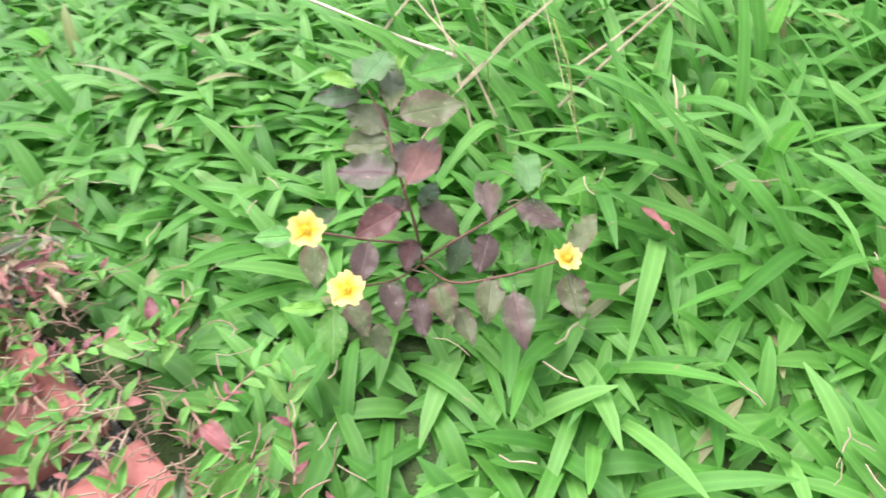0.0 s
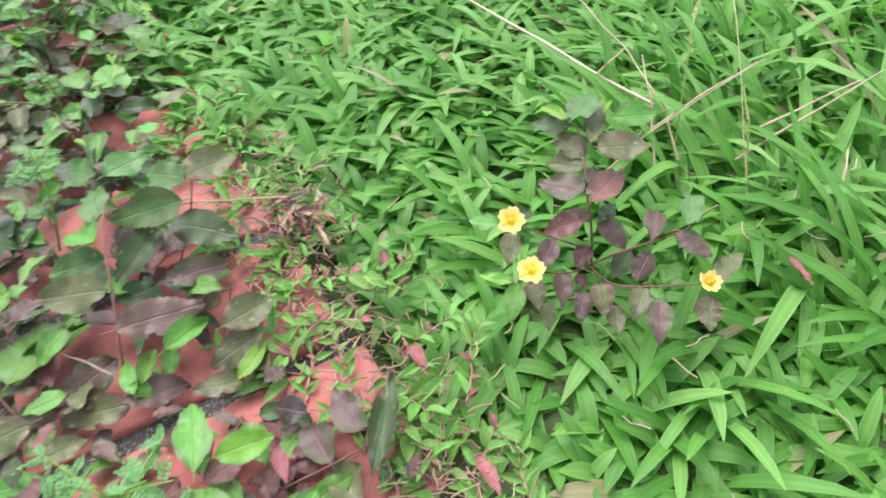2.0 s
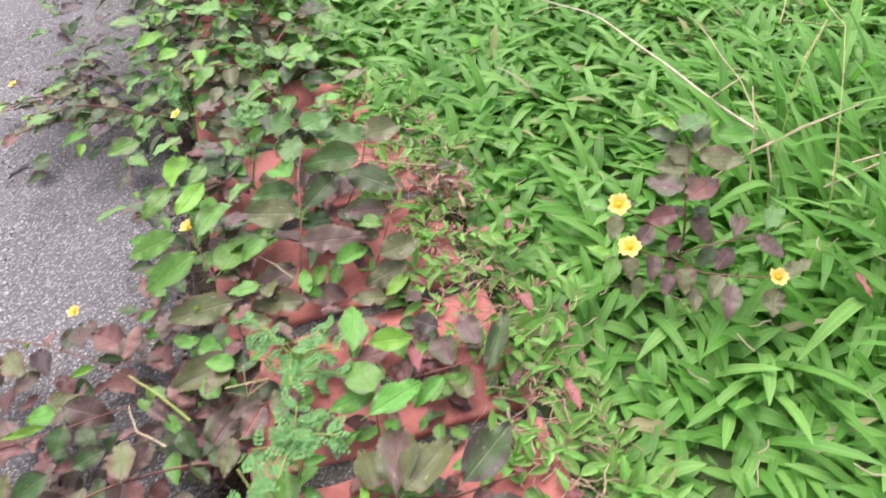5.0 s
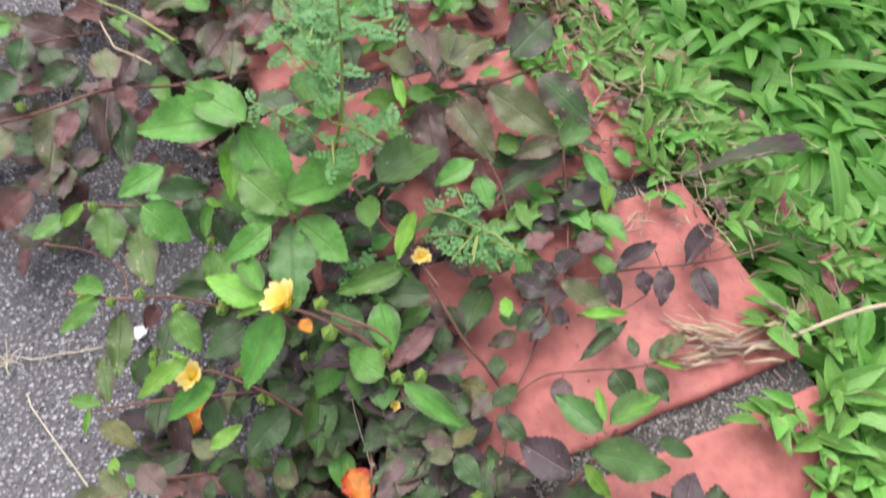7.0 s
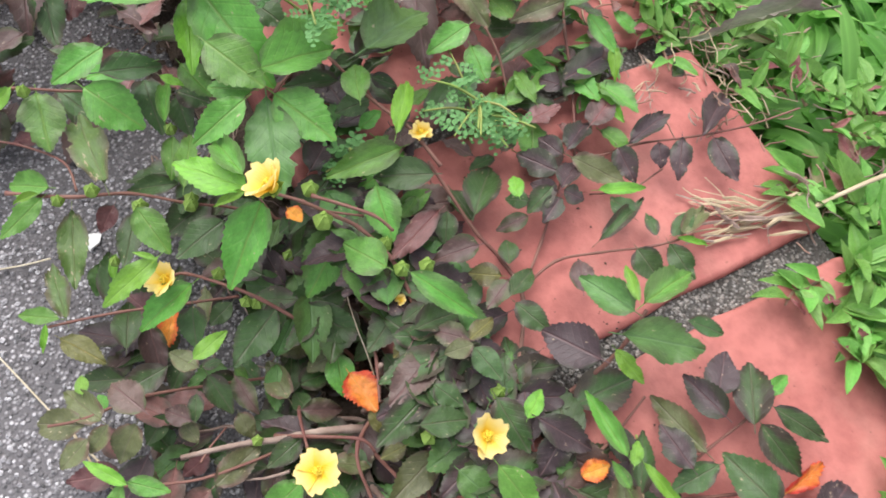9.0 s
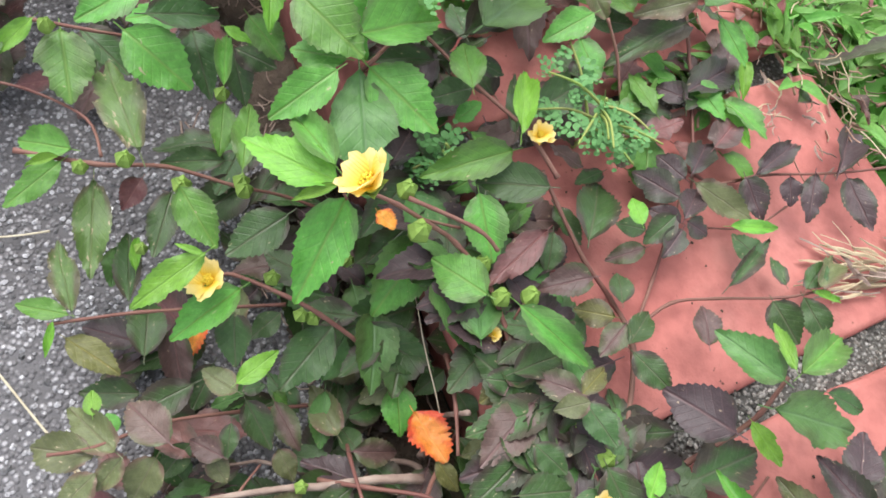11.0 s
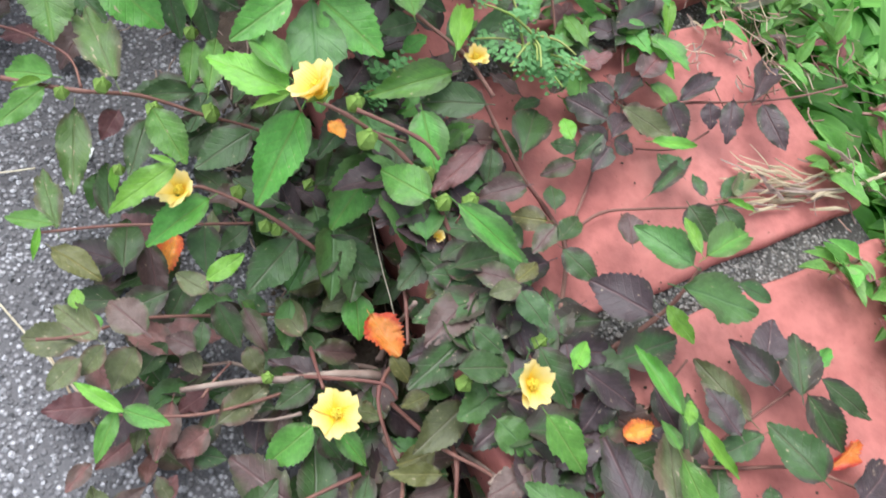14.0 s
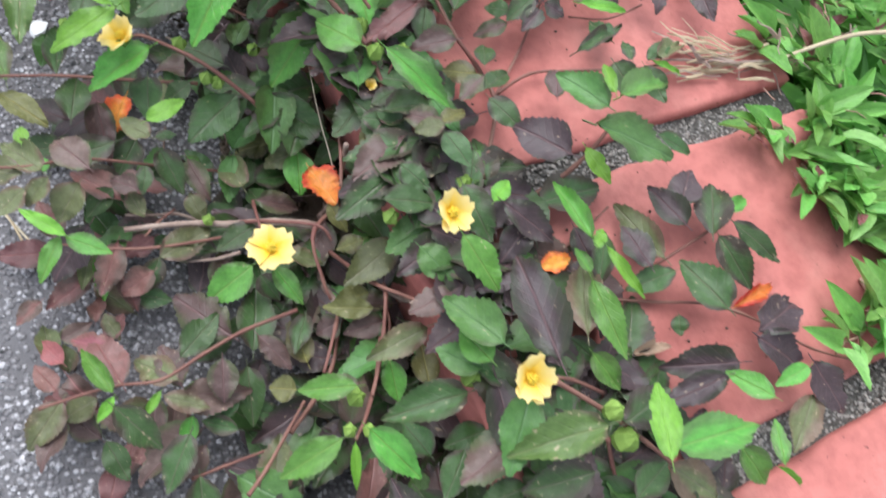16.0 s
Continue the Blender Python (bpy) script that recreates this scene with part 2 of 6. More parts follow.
def brick_material():
    """Red-brown fired brick, smooth face with pits, dust and darker blooms."""
    m, n, l, p = material("brick_red")
    tc, info = n.new("ShaderNodeTexCoord"), n.new("ShaderNodeObjectInfo")
    vec = n.new("ShaderNodeVectorMath")
    vec.operation = "ADD"
    l.new(tc.outputs["Object"], vec.inputs[0])
    l.new(math_node(n, l, "MULTIPLY", info.outputs["Random"], 9.0), vec.inputs[1])
    v = vec.outputs[0]
    a, b, c = noise_node(n, l, v, 14.0, 5.0), noise_node(n, l, v, 160.0, 5.0), noise_node(n, l, v, 900.0, 2.0)
    colour = ramp(n, l, a, (0.3, (0.36, 0.115, 0.098)), (0.55, (0.45, 0.162, 0.138)), (0.75, (0.51, 0.21, 0.18)))
    colour = mix(n, l, 0.5, colour, ramp(n, l, b, (0.28, (0.55, 0.5, 0.5)), (0.6, (1, 1, 1))), "MULTIPLY")
    pit = ramp(n, l, noise_node(n, l, v, 330.0, 3.0), (0.25, (1, 1, 1)), (0.31, (0, 0, 0)))
    colour = mix(n, l, pit, colour, (0.1, 0.045, 0.035))
    dust = ramp(n, l, noise_node(n, l, v, 38.0, 6.0), (0.55, (0, 0, 0)), (0.8, (1, 1, 1)))
    colour = mix(n, l, math_node(n, l, "MULTIPLY", dust, 0.35), colour, (0.5, 0.26, 0.21))
    l.new(colour, p.inputs["Base Color"])
    p.inputs["Roughness"].default_value, p.inputs["Specular IOR Level"].default_value = 0.75, 0.25
    h = math_node(n, l, "ADD", math_node(n, l, "MULTIPLY", b, 0.7), math_node(n, l, "SUBTRACT", math_node(n, l, "MULTIPLY", c, 0.3), pit))
    bump(n, l, p, h, 0.35, 0.0015)
    return m


BRICK = brick_material()


def stony_material(name, dark, mid, light, size, rough=0.9):
    """Cement or tar with grit: cells of different greys with a fine film between."""
    m, n, l, p = material(name)
    tc = n.new("ShaderNodeTexCoord")
    v = tc.outputs["Object"]
    cell = n.new("ShaderNodeTexVoronoi")
    cell.inputs["Scale"].default_value, cell.inputs["Randomness"].default_value = size, 1.0
    l.new(v, cell.inputs["Vector"])
    grey = n.new("ShaderNodeSeparateColor")
    l.new(cell.outputs["Color"], grey.inputs[0])
    colour = ramp(n, l, grey.outputs[0], (0.0, dark), (0.45, mid), (0.8, light), (1.0, tuple(min(1.0, 1.5 * c) for c in light)))
    edge = ramp(n, l, cell.outputs["Distance"], (0.25, (1, 1, 1)), (0.62, (0, 0, 0)))
    colour = mix(n, l, edge, dark, colour)
    colour = mix(n, l, 0.6, colour, ramp(n, l, noise_node(n, l, v, 7.0, 5.0), (0.3, (0.6, 0.58, 0.57)), (0.7, (1, 1, 1))), "MULTIPLY")
    fine = noise_node(n, l, v, size * 4, 3.0)
    colour = mix(n, l, 0.5, colour, ramp(n, l, fine, (0.3, (0.55, 0.55, 0.55)), (0.7, (1, 1, 1))), "MULTIPLY")
    l.new(colour, p.inputs["Base Color"])
    p.inputs["Roughness"].default_value, p.inputs["Specular IOR Level"].default_value = rough, 0.3
    h = math_node(n, l, "ADD", edge, math_node(n, l, "MULTIPLY", fine, 0.4))
    bump(n, l, p, h, 0.8, 0.0015)
    return m


MORTAR_GRIT = plain_material("mortar_grit", (0.07, 0.062, 0.052), (0.3, 0.285, 0.26), 700, 0.9, 2500, 0.5, 0.0006, 0.0, 0.7)
ASPHALT = stony_material("asphalt_worn", (0.16, 0.155, 0.16), (0.275, 0.266, 0.274), (0.48, 0.472, 0.485), 430)
MORTAR = stony_material("mortar", (0.1, 0.095, 0.085), (0.2, 0.195, 0.18), (0.36, 0.35, 0.33), 520)
GRIT = plain_material("grit", (0.17, 0.166, 0.17), (0.38, 0.375, 0.385), 700, 0.85, 2500, 0.5, 0.0006, 0.0, 0.72)

# ---- helpers for meshes ----
def finish(bm, name, mat, smooth=True):
    me = bpy.data.meshes.new(name)
    bm.to_mesh(me)
    bm.free()
    for m in mat if isinstance(mat, (list, tuple)) else (mat,):
        me.materials.append(m)
    if smooth:
        me.polygons.foreach_set("use_smooth", [True] * len(me.polygons))
    return me


def from_lists(name, verts, faces, mat, smooth=True):
    me = bpy.data.meshes.new(name)
    me.from_pydata(verts, [], faces)
    me.materials.append(mat)
    if smooth:
        me.polygons.foreach_set("use_smooth", [True] * len(me.polygons))
    me.update()
    return me


def root(name, x, y, z, label, category, group="", kind=""):
    ob = new(name)
    ob.empty_display_size = 0.02
    ob.location = (x, y, z)
    return tagged(ob, label, category, group, kind)


def base_of(ob):
    """Where a thing or part stands in the world (no thing here is turned before its parts are set)."""
    return ob.matrix_basis if ob.parent is None else base_of(ob.parent) @ ob.matrix_parent_inverse @ ob.matrix_basis


def part(name, mesh, parent, m=None, label=""):
    ob = new(name, mesh)
    ob.parent = parent
    up = parent
    w = Matrix.Translation(up.location) if up.parent is None else base_of(up)
    ob.matrix_parent_inverse = w.inverted()
    ob.matrix_basis = m or Matrix.Identity(4)
    if label:
        ob["label"] = label
    return ob


# The brick edging runs along U; W points across it, from the asphalt to the lawn.
ORIGIN = Vector((0.075, -0.128, 0.0))
U, W = Vector((-0.76, 0.65, 0.0)).normalized(), Vector((0.65, 0.76, 0.0)).normalized()
BASIS = Matrix(((U.x, W.x, 0, ORIGIN.x), (U.y, W.y, 0, ORIGIN.y), (0, 0, 1, 0), (0, 0, 0, 1)))
PITCH, JOINT, NEAR, FAR = 0.135, 0.016, -0.14, 0.075
ROAD_Z, LAWN_Z = -0.077, -0.03


def at(s, w, z=0.0):
    return ORIGIN + s * U + w * W + Vector((0, 0, z))


def strip(x, y):
    d = Vector((x, y, 0)) - ORIGIN
    return d.dot(U), d.dot(W)


def slab(name, s0, s1, w0, w1, z, thick, mat, label, category, step=0.0, rough=0.0):
    """A piece of ground with thickness, its top gently uneven."""
    ns = max(1, min(120, int((s1 - s0) / step))) if step else 1
    nw = max(1, min(80, int((w1 - w0) / step))) if step else 1
    v, f = [], []
    for i in range(ns + 1):
        for j in range(nw + 1):
            p = at(s0 + (s1 - s0) * i / ns, w0 + (w1 - w0) * j / nw, z)
            if rough:
                p.z += rough * noise.noise(p * 9) + 0.4 * rough * noise.noise(p * 40)
            v.append(p)
    k = nw + 1
    for i in range(ns):
        for j in range(nw):
            f.append((i * k + j, (i + 1) * k + j, (i + 1) * k + j + 1, i * k + j + 1))
    n = len(v)
    low = [at(s, w, z - thick) for s, w in ((s0, w0), (s1, w0), (s1, w1), (s0, w1))]
    v += low
    rim = ([i * k for i in range(ns + 1)], [ns * k + j for j in range(nw + 1)], [i * k + nw for i in range(ns, -1, -1)], [j for j in range(nw, -1, -1)])
    for e, (a, b) in zip(rim, ((0, 1), (1, 2), (2, 3), (3, 0))):
        f.append(tuple(e[::-1]) + (n + a, n + b))
    f.append((n + 3, n + 2, n + 1, n))
    ob = new(name, from_lists(name, v, f, mat, False))
    return tagged(ob, label, category, "", "structure")


# ---- ground, road, lawn bed, edging ----
FARLAND = plain_material("far_grass", (0.04, 0.12, 0.022), (0.085, 0.22, 0.035), 3.0, 0.8, 30, 0.6, 0.02)
gv = [(-600, -600, -0.16), (600, -600, -0.16), (600, 600, -0.16), (-600, 600, -0.16)]
tagged(new("ground", from_lists("ground", gv, [(0, 1, 2, 3)], FARLAND)), "grassy ground reaching to the horizon", "ground", "", "structure")
slab("road", -1.2, 2.6, -1.6, -0.166, ROAD_Z, 0.1, ASPHALT, "worn grey asphalt with exposed light grit", "road", 0.03, 0.0004)
slab("road_beyond", -30, 30, -8, -1.602, ROAD_Z, 0.1, ASPHALT, "worn grey asphalt further out", "road")
slab("verge_soil", -1.2, 2.6, -0.172, NEAR + 0.004, -0.07, 0.1, SOIL, "dark soil and litter between asphalt and bricks", "soil", 0.015, 0.008)
slab("lawn_soil", -0.9, 2.6, FAR + 0.003, 1.9, LAWN_Z, 0.15, LAWN_FLOOR, "dark mossy soil under the lawn", "soil", 0.03, 0.006)
slab("road_near_end", -30, -1.203, -1.6, NEAR, ROAD_Z, 0.1, ASPHALT, "worn grey asphalt along the edging", "road")
slab("road_far_end", 2.603, 30, -1.6, NEAR, ROAD_Z, 0.1, ASPHALT, "worn grey asphalt further along the edging", "road")
slab("lawn_near_end", -30, -0.903, FAR + 0.003, 1.9, LAWN_Z + 0.02, 0.15, FARLAND, "green lawn along the edging", "lawn")
slab("lawn_far_end", 2.603, 30, FAR + 0.003, 1.9, LAWN_Z + 0.02, 0.15, FARLAND, "green lawn further along the edging", "lawn")
slab("lawn_beyond", -30, 30, 1.903, 40, LAWN_Z + 0.02, 0.15, FARLAND, "green lawn further out", "lawn")
edging = slab("edging_bed", -4.95, 8.2, NEAR + 0.006, FAR, -0.006, 0.12, MORTAR, "grey gritty mortar bed between edging bricks", "edging", 0.02, 0.002)


def brick_mesh(seed):
    """A brick lying flat, with rounded, chipped edges and a slightly uneven face."""
    rnd = random.Random(seed)
    bm = bmesh.new()
    bmesh.ops.create_cube(bm, size=1, matrix=Matrix.Diagonal((PITCH - JOINT, FAR - NEAR, 0.06, 1)))
    bmesh.ops.subdivide_edges(bm, edges=[e for e in bm.edges if abs(e.verts[0].co.y - e.verts[1].co.y) > 0.1], cuts=13)
    bmesh.ops.subdivide_edges(bm, edges=[e for e in bm.edges if abs(e.verts[0].co.x - e.verts[1].co.x) > 0.1], cuts=3)
    sharp = [e for e in bm.edges if e.is_manifold and e.calc_face_angle() > 1.0 and max(v.co.z for v in e.verts) > 0]
    bmesh.ops.bevel(bm, geom=sharp, offset=0.0035, segments=2, affect="EDGES", profile=0.6)
    off = Vector((rnd.uniform(-9, 9), rnd.uniform(-9, 9), 0))
    for v in bm.verts:
        k = noise.noise(v.co * 35 + off)
        v.co.z += 0.0012 * k
        if abs(v.co.x) > PITCH * 0.36:
            v.co.x *= 1 + 0.035 * noise.noise(v.co * 45 + off) + 0.02 * noise.noise(v.co * 150 + off)
    return finish(bm, "brick", BRICK)


brick_meshes = [brick_mesh(i) for i in range(4)]
for i in range(-36, 60):
    rnd = random.Random(i)
    c = at(JOINT + (PITCH - JOINT) / 2 + PITCH * i, (NEAR + FAR) / 2 + rnd.uniform(-0.004, 0.004), -0.031 + rnd.uniform(-0.0015, 0.001))
    turn = BASIS.to_3x3().to_4x4() @ pose(0, 0, 0, 1.6 + rnd.uniform(-0.5, 0.5), rnd.uniform(-0.5, 0.5), rnd.uniform(-0.8, 0.8))
    part("brick", brick_meshes[i % 4], edging, Matrix.Translation(c) @ turn)

# ---- kinds of leaves, stems, flowers ----
def leaf_mesh(mat, seed, fold=0.16, droop=0.12, teeth=0.045, fat=0.42, wave=0.02, n=24, bites=0):
    """A toothed leaf one long and one wide at most: x along the midrib, y across, arched and folded along the midrib, with its stalk."""
    rnd = random.Random(seed)
    v, f = [], []
    o = rnd.uniform(0, 50)
    holes = [(rnd.choice((-1, 1)), rnd.uniform(0.35, 0.9), rnd.uniform(0.04, 0.09)) for _ in range(bites)]
    for i in range(n + 1):
        x = i / n
        q = x ** (math.log(0.5) / math.log(fat))
        h = 0.5 * math.sin(math.pi * min(max(q, 0.0), 1.0)) ** 0.82 * (1 - 0.12 * x)
        for k, b in enumerate((-1, -0.55, 0, 0.55, 1)):
            y = b * h
            xx = x
            if abs(b) == 1 and 0 < i < n:
                y *= 1 + (teeth if i % 2 else -teeth * 0.6)
                xx += 0.018 if i % 2 else -0.01
                for side, mid, wide in holes:
                    if side == b and abs(x - mid) < wide:
                        y *= 0.74 + 0.26 * (abs(x - mid) / wide) ** 2
            z = fold * abs(y) - droop * x * x + wave * noise.noise(Vector((x * 4 + o, y * 5, 1.3))) * (0.4 + abs(b))
            v.append((xx, y, z))
    for i in range(n):
        for k in range(4):
            a = i * 5 + k
            f.append((a, a + 5, a + 6, a + 1))
    s = len(v)
    v += [(-0.13, 0.012, 0.02), (-0.13, -0.012, 0.02), (-0.13, 0, -0.006), (0.03, 0.014, 0.004), (0.03, -0.014, 0.004), (0.03, 0, -0.02)]
    f += [(s, s + 1, s + 4, s + 3), (s + 1, s + 2, s + 5, s + 4), (s + 2, s, s + 3, s + 5)]
    return from_lists("leaf", v, f, mat)


LEAF_MESHES = {}
for i, (key, m) in enumerate(LEAF.items()):
    LEAF_MESHES[key] = [leaf_mesh(m, 31 * i + j, fold=0.1 + 0.1 * (j % 3), droop=(0.06, 0.14, 0.22, 0.1)[j], fat=(0.42, 0.45, 0.4, 0.47)[j],
                                  wave=0.06 if key in ("green", "bright", "dark") else 0.09, bites=(0, 0, 0, 2)[j]) for j in range(4)]
CURLED_PALE = leaf_mesh(LEAF["pale"], 905, fold=0.6, droop=0.2, teeth=0.05, wave=0.25)
CURLED = [leaf_mesh(LEAF["orange"], 900 + j, fold=0.5, droop=-0.3 + 0.5 * j, teeth=0.12, wave=0.22) for j in range(2)]


def frame_of(base, tip, width, roll=0.0):
    """Pose and size of a leaf from its foot to its tip, its face to the sky, rolled by some degrees."""
    b, t = Vector(base), Vector(tip)
    x = t - b
    length = max(x.length, 1e-4)
    x /= length
    z = Vector((0, 0, 1)) - x * x.z
    if z.length < 0.2:
        z = Vector((0, 1, 0)) - x * x.y
    z.normalize()
    z = Matrix.Rotation(radians(roll), 3, x) @ z
    y = z.cross(x)
    rot = Matrix((x, y, z)).transposed().to_4x4()
    return Matrix.Translation(b) @ rot @ Matrix.Diagonal((length, width, length, 1))


def add_leaf(plant, tone, base, tip, width, roll=0.0, seed=0, label=""):
    return part("leaf", LEAF_MESHES[tone][seed % 4], plant, frame_of(base, tip, 1.03 * width, roll), label)


def tube(points, r0, r1, mat, name, sides=6, knots=0.0):
    """A round stem through the points, thinning from r0 to r1, with slightly swollen nodes."""
    pts = [Vector(p) for p in points]
    fine = []
    for i in range(len(pts) - 1):
        a, b = pts[i], pts[i + 1]
        p, q = pts[max(i - 1, 0)], pts[min(i + 2, len(pts) - 1)]
        for k in range(5):
            t = k / 5
            fine.append(0.5 * (2 * a + (b - p) * t + (2 * p - 5 * a + 4 * b - q) * t * t + (3 * a - p - 3 * b + q) * t ** 3))
    fine.append(pts[-1])
    v, f = [], []
    for i, c in enumerate(fine):
        d = (fine[min(i + 1, len(fine) - 1)] - fine[max(i - 1, 0)]).normalized()
        side = d.cross(Vector((0.3, 0.2, 1))).normalized()
        up = side.cross(d)
        r = r0 + (r1 - r0) * i / (len(fine) - 1)
        r *= 1 + knots * (1 if i % 5 == 0 else 0)
        for k in range(sides):
            an = 2 * math.pi * k / sides
            v.append(c + r * (math.cos(an) * side + math.sin(an) * up))
    for i in range(len(fine) - 1):
        for k in range(sides):
            f.append((i * sides + k, i * sides + (k + 1) % sides, (i + 1) * sides + (k + 1) % sides, (i + 1) * sides + k))
    f.append(tuple(range(sides))[::-1])
    f.append(tuple((len(fine) - 1) * sides + k for k in range(sides)))
    return from_lists(name, v, f, mat)


def add_stem(plant, points, r0=0.0013, r1=0.0007, mat=None):
    return part("stem", tube(points, (1.15 if mat == TWIG else 0.68) * r0, (1.0 if mat == TWIG else 0.7) * r1, mat or STEM, "stem", 6, 0.25), plant)


def petal_mesh(seed):
    """One petal, a lopsided fan with a notched outer rim: x outwards from 0 to 1."""
    rnd = random.Random(seed)
    v, f = [], []
    nx, ny = 7, 6
    o = rnd.uniform(0, 50)
    for i in range(nx + 1):
        x = i / nx
        h = 0.17 + 0.34 * math.sin(min(1.0, x * 1.15) * math.pi * 0.5) ** 1.2
        if i == nx:
            h *= 0.7
        for j in range(ny + 1):
            b = -1 + 2 * j / ny
            y = b * h + 0.1 * x * x
            rim = 1 - (0.08 * (1 - math.cos(b * 6 + 0.4)) + 0.05 * noise.noise(Vector((b * 3 + o, 7, 0)))) * x ** 4 - 0.13 * b * x ** 3 - 0.1 * b * b * x ** 2
            z = 0.34 * x ** 1.4 - 0.2 * x ** 3 + 0.07 * b * b + 0.06 * noise.noise(Vector((x * 3 + o, b * 2, 0))) * x + 0.05 * b * x
            v.append((x * rim, y, z))
    k = ny + 1
    for i in range(nx):
        for j in range(ny):
            f.append((i * k + j, (i + 1) * k + j, (i + 1) * k + j + 1, i * k + j + 1))
    return from_lists("petal", v, f, PETAL)


PETALS = [petal_mesh(i) for i in range(3)]


def stamen_mesh():
    bm = bmesh.new()
    rnd = random.Random(5)
    for i in range(16):
        r = 0.12 * math.sqrt(i / 16)
        a = 2.4 * i
        bmesh.ops.create_icosphere(bm, subdivisions=1, radius=0.06, matrix=Matrix.Translation((r * 1.7 * math.cos(a), r * 1.7 * math.sin(a), 0.46 - 1.1 * r + rnd.uniform(-0.03, 0.03))))
    bmesh.ops.create_cone(bm, segments=10, radius1=0.22, radius2=0.07, depth=0.42, matrix=Matrix.Translation((0, 0, 0.21)))
    return finish(bm, "stamen_column", STAMEN)


def calyx_mesh():
    """Five pointed sepals joined to a green cup."""
    v, f = [], []
    for k in range(5):
        a = 2 * math.pi * k / 5
        c, s = math.cos(a), math.sin(a)
        c1, s1 = math.cos(a - 0.62), math.sin(a - 0.62)
        c2, s2 = math.cos(a + 0.62), math.sin(a + 0.62)
        n = len(v)
        v += [(0, 0, -0.3), (0.2 * c1, 0.2 * s1, -0.12), (0.24 * c, 0.24 * s, -0.16), (0.2 * c2, 0.2 * s2, -0.12), (0.3 * c1, 0.3 * s1, 0.03), (0.36 * c, 0.36 * s, 0.0),
              (0.3 * c2, 0.3 * s2, 0.03), (0.55 * c, 0.55 * s, 0.12)]
        f += [(n, n + 2, n + 1), (n, n + 3, n + 2), (n + 1, n + 2, n + 5, n + 4), (n + 2, n + 3, n + 6, n + 5), (n + 4, n + 5, n + 7), (n + 5, n + 6, n + 7)]
    return from_lists("calyx", v, f, BUD)


STAMENS, CALYX = stamen_mesh(), calyx_mesh()


def bud_mesh():
    """A closed five-sided green bud with pointed sepals."""
    v, f = [], []
    rings = ((0.0, -0.5), (0.34, -0.4), (0.5, -0.05), (0.36, 0.28), (0.1, 0.5))
    for r, z in rings:
        for k in range(10):
            a = 2 * math.pi * k / 10
            rr = r * (1.12 if k % 2 == 0 else 0.88)
            v.append((rr * math.cos(a), rr * math.sin(a), z + (0.06 if k % 2 == 0 else -0.03)))
    for i in range(4):
        for k in range(10):
            f.append((i * 10 + k, i * 10 + (k + 1) % 10, (i + 1) * 10 + (k + 1) % 10, (i + 1) * 10 + k))
    f.append(tuple(range(40, 50)))
    return from_lists("bud", v, f, BUD, False)


BUD_MESH = bud_mesh()


def add_flower(plant, place, size, facing=(0, 0, 1), spin=0.0, cup=0.0):
    """A five-petalled yellow flower: size across, the way it faces, spin about that way; cup closes the petals."""
    z = Vector(facing).normalized()
    rot = z.to_track_quat("Z", "Y").to_matrix().to_4x4() @ pose(0, 0, 0, 0, 0, spin)
    r = size / 2
    m = Matrix.Translation(Vector(place) - 0.3 * r * z) @ rot
    flower = part("flower", CALYX, plant, m @ Matrix.Diagonal((r, r, r, 1)), "pale yellow five-petalled flower")
    for k in range(5):
        lean = -cup * (1 + 0.3 * math.sin(2.1 * k + spin))
        part("petal", PETALS[(k + int(spin)) % 3], flower, m @ pose(0, 0, 0.04 * r, 0, 0, 72 * k) @ pose(0, 0, 0, 4, lean, 0) @ Matrix.Diagonal((r, r * 1.05, r, 1)))
    part("stamen_column", STAMENS, flower, m @ Matrix.Diagonal((r, r, r, 1)))
    return flower


def add_bud(plant, place, size=0.006, lean=(0.2, 0.1, 1)):
    rot = Vector(lean).normalized().to_track_quat("Z", "Y").to_matrix().to_4x4()
    return part("bud", BUD_MESH, plant, Matrix.Translation(place) @ rot @ Matrix.Diagonal((size, size, size * 1.15, 1)))

# ---- lawn: broad soft blades, too many to count ----
EDGE = ((-0.9, 0.11), (-0.15, 0.105), (0.0, 0.105), (0.06, 0.1), (0.16, 0.095), (0.24, 0.11), (0.5, 0.1), (0.72, 0.05), (1.0, 0.0), (2.7, 0.0))


def lawn_limit(s):
    for (a, u), (b, v) in zip(EDGE, EDGE[1:]):
        if s < b:
            return u + (v - u) * (s - a) / (b - a)
    return EDGE[-1][1]


def lawn_edge(s, w, rnd):
    """The lawn creeps unevenly over the bricks' outer ends, but not over the dry straw and the withered tuft."""
    if (s - 0.025) ** 2 + (0.6 * (w - 0.06)) ** 2 < 0.03 ** 2 or (s - 0.534) ** 2 + (w - 0.09) ** 2 < 0.03 ** 2:
        return False
    return w > lawn_limit(s) + 0.012 * noise.noise(Vector((s * 14, 3.1, 0))) + rnd.uniform(-0.008, 0.012)


